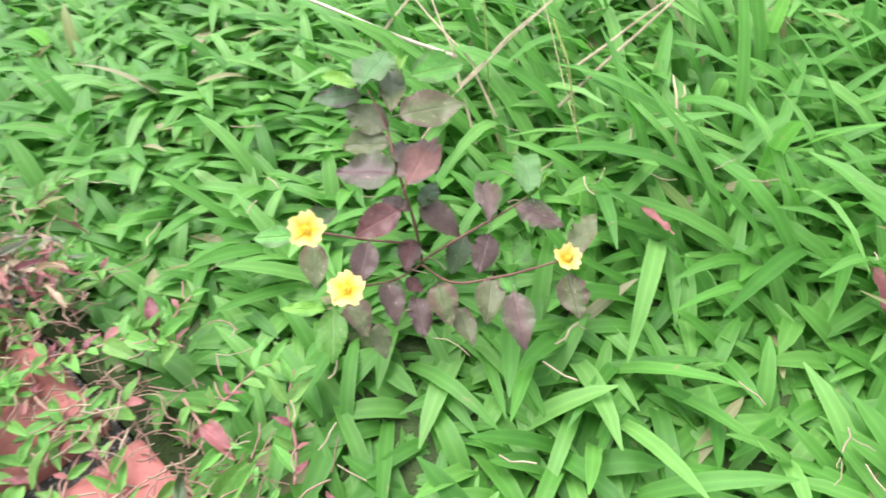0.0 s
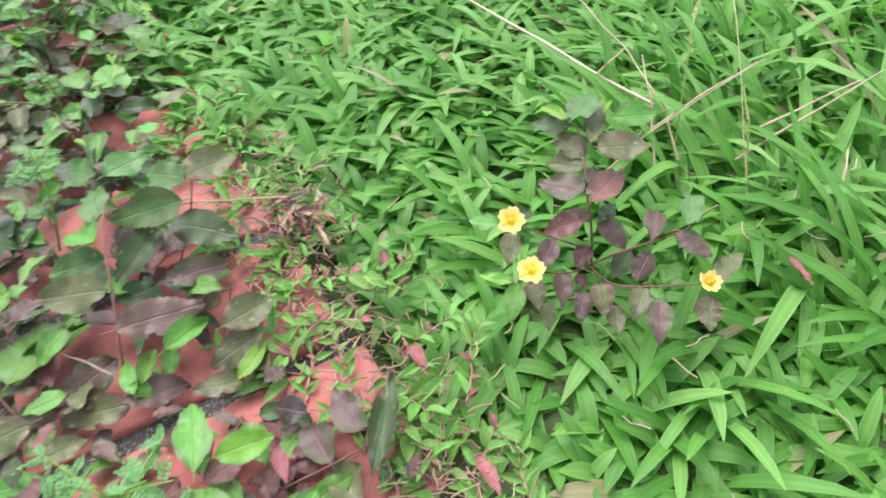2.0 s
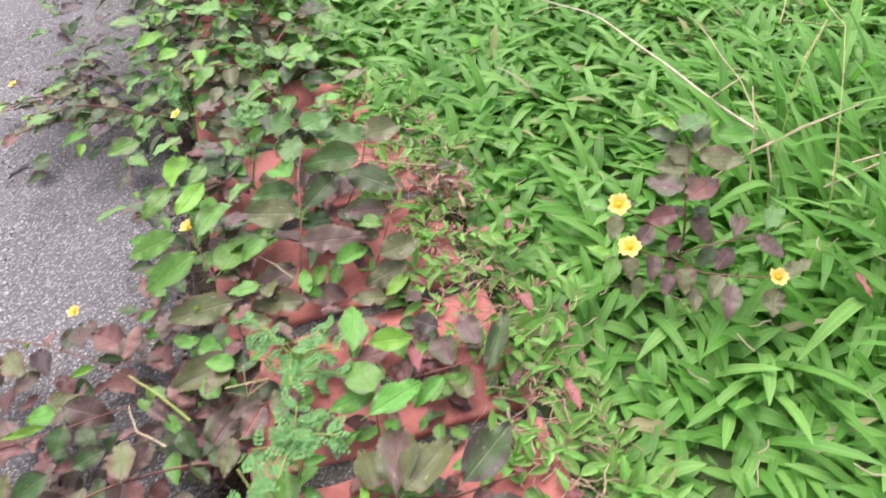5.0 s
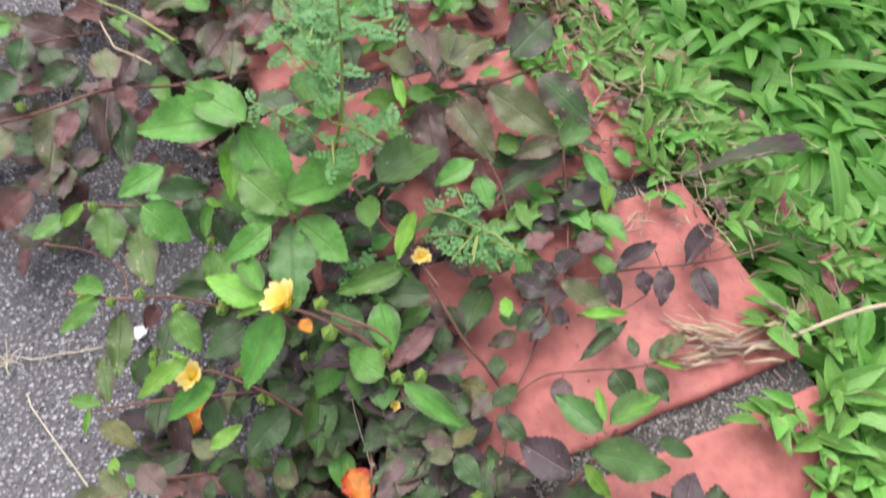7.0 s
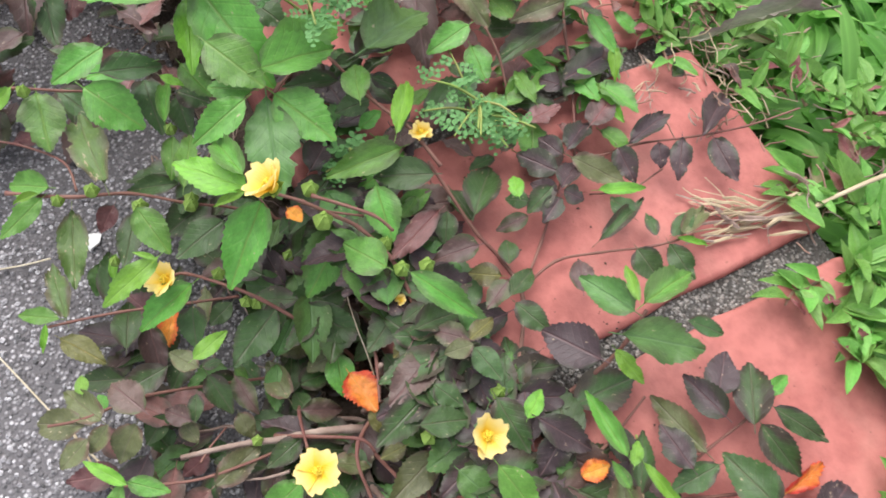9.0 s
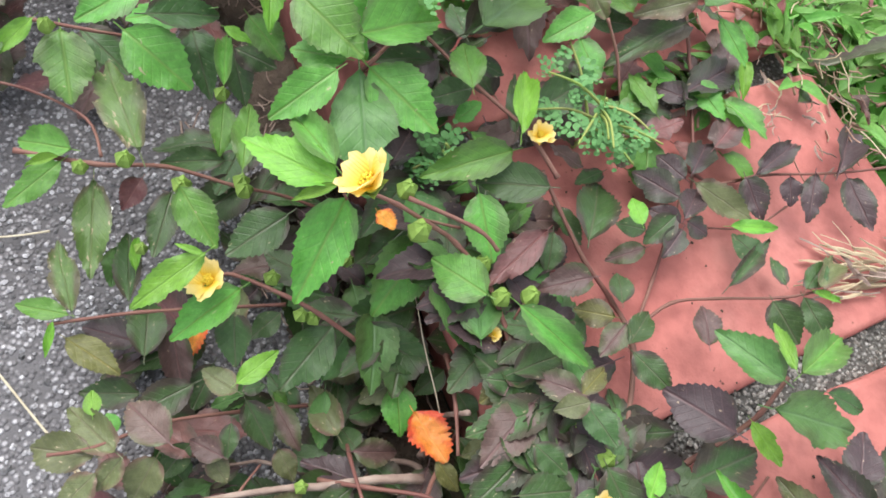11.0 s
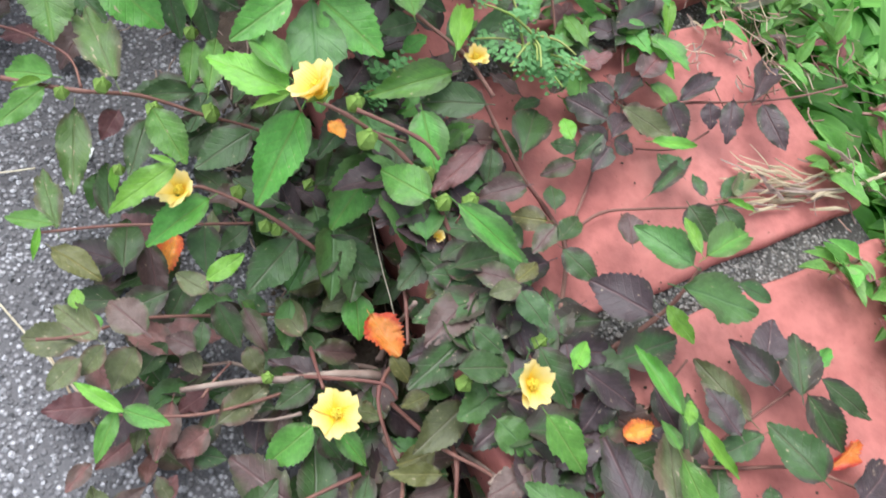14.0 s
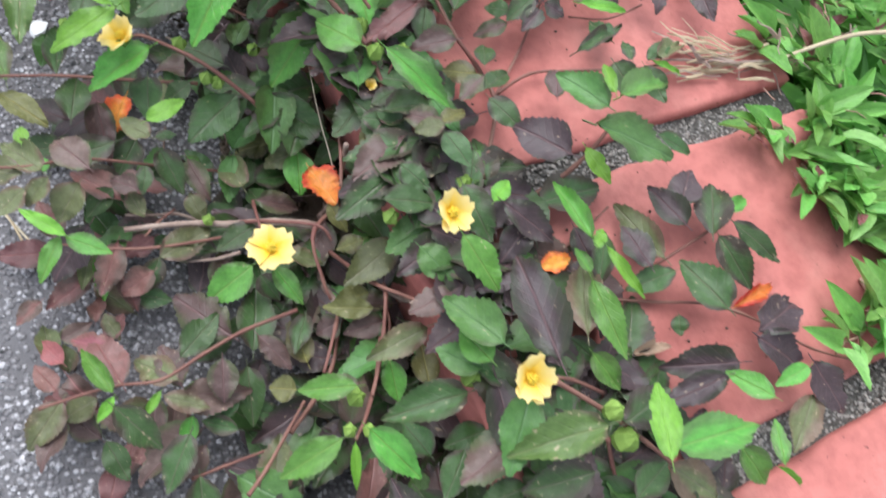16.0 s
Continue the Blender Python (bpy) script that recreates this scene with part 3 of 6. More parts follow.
def grass_blades(name, seed, s_range, w_range, per_m2, long, wide, rise, label, clear=None):
    rnd = random.Random(seed)
    v, f = [], []
    count = int(per_m2 * (s_range[1] - s_range[0]) * (w_range[1] - w_range[0]))
    for _ in range(count):
        s, w = rnd.uniform(*s_range), rnd.uniform(*w_range)
        if clear and not clear(s, w, rnd):
            continue
        p = at(s, w, LAWN_Z - 0.002 if w > FAR else 0.002)
        k = noise.noise(p * 6)
        clump = 0.75 + 0.5 * max(0.0, noise.noise(p * 11 + Vector((4, 0, 0))) + 0.3)
        head = 2 * math.pi * (0.5 + 0.5 * k) + rnd.gauss(0, 1.25)
        d = Vector((math.cos(head), math.sin(head), 0))
        side = Vector((-d.y, d.x, 0))
        length, width = rnd.uniform(*long) * clump, rnd.uniform(*wide)
        length *= min(1.0, max(0.68, 0.68 + 3.0 * (w - lawn_limit(s)))) if s < 0.8 else 1.0
        up = radians(rnd.uniform(*rise))
        bend = rnd.uniform(0.4, 1.5)
        twist = rnd.uniform(-0.5, 0.5)
        c, b0 = Vector(p), len(v)
        for i, q in enumerate((0.5, 0.9, 1.0, 0.95, 0.7, 0.1)):
            t = i / 5
            a = up - bend * t * 1.3
            if i:
                c = c + length / 5 * (math.cos(a) * d + math.sin(a) * Vector((0, 0, 1)))
            lift = (-math.sin(a)) * d + math.cos(a) * Vector((0, 0, 1))
            tw = twist * t
            sd = math.cos(tw) * side + math.sin(tw) * lift
            h = 0.5 * width * q
            v += [c - h * sd + 0.22 * h * lift, c, c + h * sd + 0.22 * h * lift]
        for i in range(5):
            a = b0 + 3 * i
            f += [(a, a + 1, a + 4, a + 3), (a + 1, a + 2, a + 5, a + 4)]
    me = from_lists(name, v, f, GRASS)
    me.attributes.new("rib", "FLOAT", "POINT").data.foreach_set("value", [1.0, 0.0, 1.0] * (len(v) // 3))
    return tagged(new(name, me), label, "grass", "", "stuff")


grass_blades("lawn_grass", 1, (-0.4, 1.2), (0.0, 0.8), 9500, (0.045, 0.085), (0.008, 0.0135), (12, 66), "dense bright green broad-bladed lawn grass", lawn_edge)
grass_blades("lawn_grass_far", 2, (-0.9, 2.6), (0.8, 1.9), 5000, (0.05, 0.09), (0.009, 0.014), (35, 82), "dense bright green broad-bladed lawn grass further out")
grass_blades("lawn_grass_end", 3, (1.2, 2.6), (0.0, 0.8), 5500, (0.045, 0.08), (0.009, 0.013), (30, 78), "dense bright green lawn grass along the edging", lawn_edge)
grass_blades("lawn_grass_start", 4, (-0.9, -0.4), (0.0, 0.8), 5500, (0.045, 0.08), (0.009, 0.013), (30, 78), "dense bright green lawn grass beside the edging", lawn_edge)
grass_blades("lawn_undergrass", 8, (-0.4, 1.2), (0.08, 0.7), 9000, (0.045, 0.07), (0.006, 0.01), (10, 50), "short green grass filling the lawn between longer blades", lawn_edge)
grass_blades("tall_grass", 5, (-0.2, 0.6), (0.38, 1.0), 1700, (0.09, 0.17), (0.007, 0.013), (50, 85), "taller light green grass blades standing above the lawn")
grass_blades("flat_grass", 6, (-0.35, 0.3), (0.03, 0.25), 3000, (0.045, 0.085), (0.009, 0.014), (10, 45), "broad flat grass blades lying near the bricks", lambda s, w, rnd: lawn_edge(s, w - 0.055, rnd))


# ---- flowering weeds ----
def leaves(plant, rows):
    for tone, bx, by, bz, tx, ty, tz, width, roll in rows:
        add_leaf(plant, tone, (bx, by, bz), (tx, ty, tz), width, roll, random.Random(f"{bx}{ty}").randrange(4))


SIDA = "flowering weeds along the edging"
main = root("flowering_weed", -0.03, -0.24, -0.06, "sprawling weed with toothed green and purple leaves and yellow flowers", "plant", SIDA)
tall = root("flowering_weed", -0.315, 0.111, 0.0, "upright weed with dull purple-green toothed leaves growing between bricks", "plant", SIDA)
roadside = root("flowering_weed", -0.31, 0.035, -0.06, "weed with large green leaves leaning over the asphalt, one cream flower", "plant", SIDA)
purple_plant = root("flowering_weed", -0.3, -0.012, -0.06, "purple and maroon leaved weed sprawling over grey asphalt", "plant", SIDA)
red_stemmed = root("flowering_weed", -0.157, -0.04, 0.0, "weed with a thick red stem and broad purple-veined leaves over bricks", "plant", SIDA)
lawn_plant = root("flowering_weed", -0.048, 0.329, -0.02, "purple-leaved weed with three yellow flowers standing in the lawn", "plant", SIDA)
back_a = root("flowering_weed", -0.74, 0.32, -0.06, "dark purple-leaved weed spreading over the asphalt edge", "plant", SIDA)
back_b = root("flowering_weed", -0.62, 0.36, 0.0, "green and purple leaved weed on the bricks", "plant", SIDA)
back_c = root("flowering_weed", -0.86, 0.52, -0.03, "tall green-leaved weed crowding the edging", "plant", SIDA)


def sprawl(plant, seed, foot, branches, reach, rise, tones, size, turn=(0, 360), floor=-0.07):
    """Branches that leave one foot, each with leaves set left and right and a young tip."""
    rnd = random.Random(seed)
    foot = Vector(foot)
    for k in range(branches):
        h = radians(turn[0] + (turn[1] - turn[0]) * (k + rnd.random()) / branches)
        d = Vector((math.cos(h), math.sin(h), 0))
        side = Vector((-d.y, d.x, 0))
        ln, up = reach * rnd.uniform(0.6, 1.1), rnd.uniform(*rise)
        pts = [foot + d * ln * t + side * ln * 0.12 * math.sin(3 * t + k) + Vector((0, 0, up * math.sin(min(1.0, t * 1.3) * 1.57) - 0.15 * ln * t * t)) for t in (0.05, 0.35, 0.7, 1.0)]
        for p in pts:
            p.z = max(p.z, floor)
        add_stem(plant, pts, 0.0014, 0.0007)
        n = rnd.randint(6, 9)
        for i in range(n):
            t = 0.15 + 0.85 * i / (n - 1)
            q = t * 2.999
            c = pts[int(q)].lerp(pts[int(q) + 1], q - int(q))
            a = h + (1 if i % 2 else -1) * radians(rnd.uniform(35, 80)) * (1 - 0.4 * t)
            young = i == n - 1
            s = size * rnd.uniform(0.7, 1.15) * (0.55 if young else 1)
            tip = c + s * Vector((math.cos(a), math.sin(a), rnd.uniform(-0.25, 0.3)))
            tip.z = max(tip.z, floor)
            add_leaf(plant, "bright" if young else rnd.choice(tones), c, tip, s * rnd.uniform(0.48, 0.62), rnd.uniform(-25, 25), rnd.randrange(4))


BARE = ((-0.225, -0.196, 0.03), (-0.063, -0.219, 0.017))  # round the white chip and the orange leaf


def infill(plant, seed, count, s_range, w_range, z_of, tones, size, edge=None):
    """Lower leaves that fill in under the plant; dark tones carry its shade."""
    rnd = random.Random(seed)
    for k in range(count):
        s, w = rnd.uniform(*s_range), rnd.uniform(*w_range)
        lo, hi = z_of(s, w)
        if edge and w > edge(s) + rnd.uniform(-0.012, 0.006):
            continue
        p = at(s, w, rnd.uniform(lo, hi))
        a = rnd.uniform(0, 6.28)
        ln = size * rnd.uniform(0.6, 1.15)
        tip = p + ln * Vector((math.cos(a), math.sin(a), rnd.uniform(-0.3, 0.3) if edge is None else rnd.uniform(-0.16, 0.12)))
        tip.z = max(tip.z, lo)
        tone, width, roll, shape = rnd.choice(tones(s)), ln * rnd.uniform(0.5, 0.66), rnd.uniform(-25, 25), rnd.randrange(4)
        mid = p.lerp(tip, 0.5)
        if all(math.hypot(mid.x - x, mid.y - y) > r for x, y, r in BARE):
            add_leaf(plant, tone, p, tip, width, roll, shape)


MASS = ((-0.5, -0.08), (-0.12, -0.08), (-0.09, -0.085), (-0.045, -0.072), (0.0, -0.06), (0.03, -0.085), (0.07, -0.105), (0.14, -0.1), (0.3, -0.095))


def mass_edge(s):
    """How far the flowering plant's mass reaches over the bricks."""
    for (a, u), (b, v) in zip(MASS, MASS[1:]):
        if s < b:
            return u + (v - u) * (s - a) / (b - a)
    return MASS[-1][1]


# Low-leaf hues, darkened to stand in for shade under the main plant.
SHADE_TONES = ("dark", "plum", "dark", "blue", "dark", "plum", "dark", "purple", "plum", "dark")
infill(main, 11, 680, (-0.36, 0.2), (-0.19, -0.05), lambda s, w: (0.003, 0.007) if w > NEAR - 0.003 else (-0.062, -0.042), lambda s: SHADE_TONES, 0.027, mass_edge)
infill(main, 12, 170, (-0.34, -0.06), (-0.19, -0.075), lambda s, w: (0.003, 0.007) if w > NEAR - 0.003 else (-0.06, -0.035), lambda s: SHADE_TONES, 0.028, mass_edge)
infill(main, 16, 190, (-0.36, 0.12), (-0.178, -0.122), lambda s, w: (-0.055, -0.022) if w < NEAR - 0.004 else (0.004, 0.008), lambda s: SHADE_TONES, 0.03, mass_edge)
infill(main, 17, 210, (-0.36, 0.16), (-0.25, -0.18), lambda s, w: (-0.07, -0.035), lambda s: SHADE_TONES + ("maroon", "dull"), 0.026)
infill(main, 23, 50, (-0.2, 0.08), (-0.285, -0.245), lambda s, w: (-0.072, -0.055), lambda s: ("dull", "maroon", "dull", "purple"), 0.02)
infill(back_b, 18, 170, (0.6, 1.25), (-0.2, 0.03), lambda s, w: (0.005, 0.06), lambda s: ("green", "green", "dull", "dark", "blue"), 0.034)
infill(red_stemmed, 19, 50, (0.1, 0.36), (-0.06, 0.08), lambda s, w: (0.004, 0.014), lambda s: ("green", "dark", "green", "maroon"), 0.018)
infill(tall, 28, 75, (0.46, 0.95), (-0.14, 0.02), lambda s, w: (0.01, 0.05), lambda s: ("dark", "green", "green", "dark", "purple"), 0.036)
infill(tall, 21, 90, (0.3, 0.74), (-0.15, 0.01), lambda s, w: (0.004, 0.026), lambda s: ("dull", "purple", "green", "dull", "maroon", "green"), 0.03)
infill(red_stemmed, 22, 65, (0.13, 0.36), (-0.1, 0.05), lambda s, w: (0.004, 0.012), lambda s: ("dark", "green", "green", "maroon"), 0.02)
infill(red_stemmed, 32, 46, (0.1, 0.155), (-0.12, 0.03), lambda s, w: (0.004, 0.016), lambda s: ("dark", "green", "purple", "maroon"), 0.022)
infill(back_c, 31, 130, (0.75, 1.35), (-0.19, 0.03), lambda s, w: (0.01, 0.09), lambda s: ("green", "green", "dark", "bright", "green"), 0.04)
infill(purple_plant, 25, 110, (0.26, 0.52), (-0.42, -0.14), lambda s, w: (-0.07, 0.0), lambda s: ("maroon", "purple", "maroon", "dark", "purple"), 0.03)
infill(purple_plant, 12, 130, (0.24, 0.5), (-0.36, -0.15), lambda s, w: (-0.07, -0.02), lambda s: ("purple", "maroon", "dark", "purple", "maroon"), 0.026)
infill(roadside, 13, 120, (0.33, 0.68), (-0.22, -0.1), lambda s, w: (-0.05, 0.01) if w < NEAR else (0.004, 0.03), lambda s: ("green", "dark", "green", "purple"), 0.028)
infill(tall, 14, 55, (0.3, 0.62), (-0.15, 0.02), lambda s, w: (0.004, 0.02), lambda s: ("dark", "green", "maroon", "purple"), 0.022)
infill(red_stemmed, 15, 25, (0.14, 0.32), (-0.15, -0.03), lambda s, w: (0.004, 0.014), lambda s: ("dark", "green", "maroon"), 0.024)
# Dark leaf tones put the deep shade beneath the back weeds into colour.
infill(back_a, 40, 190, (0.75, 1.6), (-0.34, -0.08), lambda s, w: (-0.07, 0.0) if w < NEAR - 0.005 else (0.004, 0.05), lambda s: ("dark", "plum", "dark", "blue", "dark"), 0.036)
sprawl(back_a, 21, (-0.70, 0.30, -0.055), 13, 0.16, (0.03, 0.07), ("dull", "dark", "green", "dark", "green"), 0.032)
sprawl(back_b, 22, (-0.56, 0.36, 0.0), 11, 0.11, (0.03, 0.075), ("green", "green", "dull", "dark"), 0.034, (60, 330))
sprawl(back_c, 23, (-0.80, 0.50, 0.0), 14, 0.17, (0.05, 0.12), ("green", "dark", "dull", "green"), 0.034)
sprawl(back_a, 24, (-0.78, 0.27, -0.06), 8, 0.14, (0.02, 0.05), ("dull", "dark", "maroon", "green"), 0.028, (130, 260))
sprawl(back_c, 25, (-0.68, 0.44, 0.0), 11, 0.13, (0.05, 0.10), ("green", "dark", "dull"), 0.032)

# main: stems, leaves (tone; foot; tip; width), flowers, buds
for points in (
    ((-.05, -.205, -.05), (-.054, -.242, -.021), (-.041, -.258, -.026), (-.035, -.262, -.03)),
    ((-.046, -.24, -.04), (-.023, -.252, -.018), (-.008, -.255, -.007), (.002, -.261, .008)),
    ((-.02, -.245, -.03), (-.016, -.255, -.016), (-.01, -.268, -.019), (-.006, -.28, -.018), (-.003, -.293, -.014)),
    ((-.033, -.255, -.045), (-.028, -.271, -.031), (-.023, -.291, -.025)),
    ((-.07, -.19, -.025), (-.066, -.2, -.013), (-.059, -.212, -.01), (-.052, -.225, -.01)),
    ((-.09, -.228, -.055), (-.084, -.238, -.037), (-.073, -.251, -.025)),
    ((-.09, -.25, -.04), (-.074, -.246, -.028), (-.054, -.24, -.021), (-.046, -.242, -.023)),
):
    add_stem(main, [Vector(q) for q in points], .0014, .0009)
add_stem(main, [(-.072, -.202, -.05), (-.086, -.201, -.036), (-.101, -.203, -.022), (-.118, -.204, -.012), (-.131, -.206, -.006), (-.15, -.209, -.004), (-.155, -.213, -.006)], .0017, .0009)
add_stem(main, [(-.044, -.198, .003), (-.058, -.182, .006), (-.072, -.172, .012), (-.088, -.168, .018), (-.097, -.171, .026), (-.11, -.175, .035), (-.12, -.179, .04)], .0016, .001)
add_stem(main, [(-.089, -.162, .018), (-.097, -.168, .024), (-.104, -.172, .028)], .0009, .0006)
add_stem(main, [(-.003, -.199, .003), (-.012, -.163, .003), (-.027, -.149, .003), (-.043, -.144, .01), (-.062, -.135, .02), (-.073, -.131, .028)], .0016, .001)
add_stem(main, [(-.014, -.159, .003), (-.014, -.132, .003), (-.015, -.112, .004), (-.016, -.091, .006)], .0012, .0008)
add_stem(main, [(-.059, -.137, .003), (-.067, -.13, .003), (-.072, -.124, .003)], .0008, .0005)
add_stem(main, [(-.014, -.157, .003), (-.005, -.139, .004), (.011, -.128, .006), (.033, -.117, .012), (.048, -.105, .014)], .0011, .0007)
add_stem(main, [(-.134, -.2, -.034), (-.154, -.215, -.03), (-.174, -.231, -.024), (-.188, -.244, -.02), (-.195, -.251, -.018)], .0011, .0008)
add_stem(main, [(-.071, -.203, -.055), (-.099, -.221, -.05), (-.125, -.241, -.038), (-.145, -.26, -.022), (-.157, -.277, -.014), (-.166, -.285, -.01)], .0012, .0008)
add_stem(main, [(-.069, -.23, -.055), (-.082, -.251, -.04), (-.103, -.275, -.03), (-.119, -.286, -.028), (-.133, -.293, -.026)], .0012, .0007)
add_stem(main, [(-.112, -.273, -.034), (-.112, -.265, -.036), (-.111, -.255, -.04)], .0008, .0006)
add_stem(main, [(-.045, -.271, -.035), (-.059, -.288, -.036), (-.068, -.304, -.036), (-.076, -.319, -.036), (-.09, -.329, -.036), (-.109, -.346, -.044)], .0012, .0008)
add_stem(main, [(-.033, -.256, -.05), (-.044, -.25, -.05), (-.052, -.237, -.052), (-.057, -.226, -.055), (-.069, -.229, -.056), (-.081, -.238, -.054)], .0015, .001, TWIG)
add_stem(main, [(-.085, -.229, -.05), (-.079, -.232, -.054), (-.072, -.232, -.056)], .001, .0008, TWIG)
add_stem(main, [(-.059, -.223, -.05), (-.059, -.206, -.052), (-.057, -.214, .003)], .0014, .0009, TWIG)
add_stem(main, [(-.024, -.314, -.04), (-.022, -.298, -.044), (-.022, -.283, -.046), (-.027, -.266, -.05), (-.029, -.254, -.05)], .0015, .001)
add_stem(main, [(0, -.303, -.03), (-.002, -.292, -.032), (-.005, -.276, -.036), (-.008, -.259, -.04), (-.014, -.248, -.044)], .0013, .0009)
add_stem(main, [(-.025, -.245, -.035), (-.009, -.246, -.035), (-.003, -.258, .003), (.007, -.259, .003)], .0011, .0008, TWIG)
add_stem(main, [(-.006, -.261, .003), (-.004, -.256, .003), (-.002, -.253, .003)], .0007, .0005, TWIG)
add_stem(main, [(-.007, -.215, .003), (-.013, -.207, .003), (-.019, -.197, .003), (-.024, -.188, .003)], .001, .0008)
add_stem(main, [(-.057, -.178, .008), (-.057, -.174, .012), (-.056, -.172, .014)], .0006, .0005)
add_stem(main, [(.009, -.206, .003), (.021, -.19, .003), (.028, -.178, .012), (.031, -.17, .02), (.034, -.156, .026)], .0017, .0011)
add_stem(main, [(.027, -.22, .003), (.038, -.21, .003), (.045, -.193, .003), (.049, -.182, .003)], .001, .0007)
add_stem(main, [(.07, -.26, .01), (.055, -.265, .02), (.044, -.272, .03), (.038, -.276, .034)], .0012, .0009)
add_stem(main, [(.064, -.22, .003), (.081, -.212, .003), (.099, -.203, .004), (.114, -.2, .006), (.13, -.199, .006), (.148, -.199, .006), (.165, -.195, .006)], .0011, .0007)
add_stem(main, [(.07, -.207, .003), (.079, -.192, .006), (.088, -.178, .01), (.095, -.166, .014)], .001, .0007)
add_stem(main, [(.057, -.214, .003), (.052, -.207, .006), (.047, -.202, .012)], .0008, .0006, STEM_GREEN)
add_stem(main, [(.028, -.07, .006), (.016, -.089, .006), (-.001, -.1, .006)], .0007, .0006)
add_stem(main, [(-.025, -.077, .006), (-.006, -.08, .008), (.012, -.065, .01), (.037, -.049, .012), (.06, -.032, .014), (.082, -.012, .018)], .0011, .0007)
add_stem(main, [(-.108, -.171, .035), (-.084, -.166, .03), (-.074, -.166, .024)], .0012, .001)
add_stem(main, [(-.067, -.132, .03), (-.08, -.126, .034), (-.088, -.122, .034), (-.109, -.113, .03), (-.136, -.092, .016), (-.158, -.075, .003)], .0014, .0009)
add_stem(main, [(-.144, -.136, .036), (-.142, -.133, .04), (-.141, -.116, .036), (-.139, -.086, .02)], .0012, .0009)
add_stem(main, [(-.196, -.108, .05), (-.192, -.085, .04), (-.184, -.048, .02)], .0013, .001)
add_stem(main, [(-.129, -.179, .036), (-.12, -.18, .02)], .0007, .0006)
add_stem(main, [(-.262, -.165, .006), (-.246, -.155, .002), (-.233, -.141, -.01), (-.207, -.133, -.03)], .0011, .0008)
add_stem(main, [(-.275, -.189, -.012), (-.255, -.182, -.012), (-.231, -.181, -.012), (-.216, -.192, -.01)], .0009, .0008)
add_stem(main, [(-.235, -.209, 0), (-.21, -.199, 0), (-.194, -.184, -.008), (-.172, -.174, -.016), (-.156, -.163, -.026), (-.133, -.154, -.036)], .0014, .0009)
add_stem(main, [(-.077, -.05, .03), (-.066, -.055, .02), (-.056, -.065, .01)], .001, .0008)
add_stem(main, [(-.052, .004, .02), (-.041, -.023, .018), (-.029, -.045, .012), (-.017, -.074, .008), (-.011, -.095, .006)], .0012, .0009)
add_stem(main, [(-.028, -.051, .006), (-.041, -.069, .006), (-.053, -.087, .006)], .0012, .001, TWIG)
add_stem(main, [(-.01, -.267, -.03), (-.004, -.287, -.02), (-.002, -.301, -.01), (-.002, -.312, 0)], .0012, .0008)
add_stem(main, [(.044, -.274, .035), (.068, -.272, .026), (.087, -.273, .02), (.099, -.274, .016)], .0015, .0011)
add_stem(main, [(.073, -.278, .02), (.081, -.282, .01), (.091, -.29, .003)], .0012, .0009)
add_stem(main, [(-.026, -.341, -.03), (-.025, -.33, -.034), (-.025, -.314, -.038), (-.025, -.301, -.04)], .0012, .0008)
add_stem(main, [(-.048, -.344, -.045), (-.04, -.335, -.045), (-.029, -.323, -.046)], .001, .0007)
leaves(main, (
    ("green", -.257, -.158, -.0020, -.237, -.180, -.0064, .021, -6),
    ("spotted", -.202, -.187, -.0020, -.247, -.152, -.012, .018, -1),
    ("green", -.231, -.153, .011, -.202, -.155, .0013, .022, 20),
    ("dark", -.265, -.143, -.022, -.240, -.147, -.025, .015, 3),
    ("green", -.213, -.127, .011, -.237, -.146, .0078, .015, -19),
    ("dark", -.221, -.128, -.0053, -.199, -.149, -.0054, .015, 1),
    ("green", -.186, -.157, .016, -.205, -.128, .011, .0067, -2),
    ("bright", -.196, -.141, .026, -.186, -.139, .023, .0045, 22),
    ("dark", -.197, -.134, .0068, -.180, -.132, .0057, .012, 26),
    ("dark", -.199, -.132, .0014, -.185, -.147, -.0035, .013, 9),
    ("green", -.193, -.130, .024, -.175, -.136, .019, .014, 15),
    ("green", -.192, -.150, -.0062, -.181, -.170, -.0069, .010, -11),
))
leaves(main, (
    ("dark", -.180, -.168, -.013, -.203, -.180, -.017, .010, -20),
    ("green", -.164, -.180, .013, -.179, -.151, .0091, .011, 4),
    ("bright", -.128, -.183, .044, -.162, -.183, .040, .015, -8),
    ("green", -.130, -.181, .048, -.157, -.164, .041, .011, -10),
    ("bright", -.127, -.184, .045, -.138, -.194, .040, .0038, -11),
    ("green", -.148, -.142, .045, -.166, -.148, .044, .014, -16),
    ("green", -.148, -.148, .046, -.158, -.173, .041, .014, -22),
    ("green", -.172, -.135, .054, -.143, -.142, .052, .021, 19),
    ("green", -.148, -.136, .051, -.129, -.102, .046, .019, 15),
    ("blue", -.144, -.139, .038, -.120, -.175, .033, .023, 5),
    ("green", -.142, -.136, .039, -.111, -.142, .034, .022, 15),
    ("dark", -.110, -.109, .023, -.122, -.121, .021, .012, -10),
))
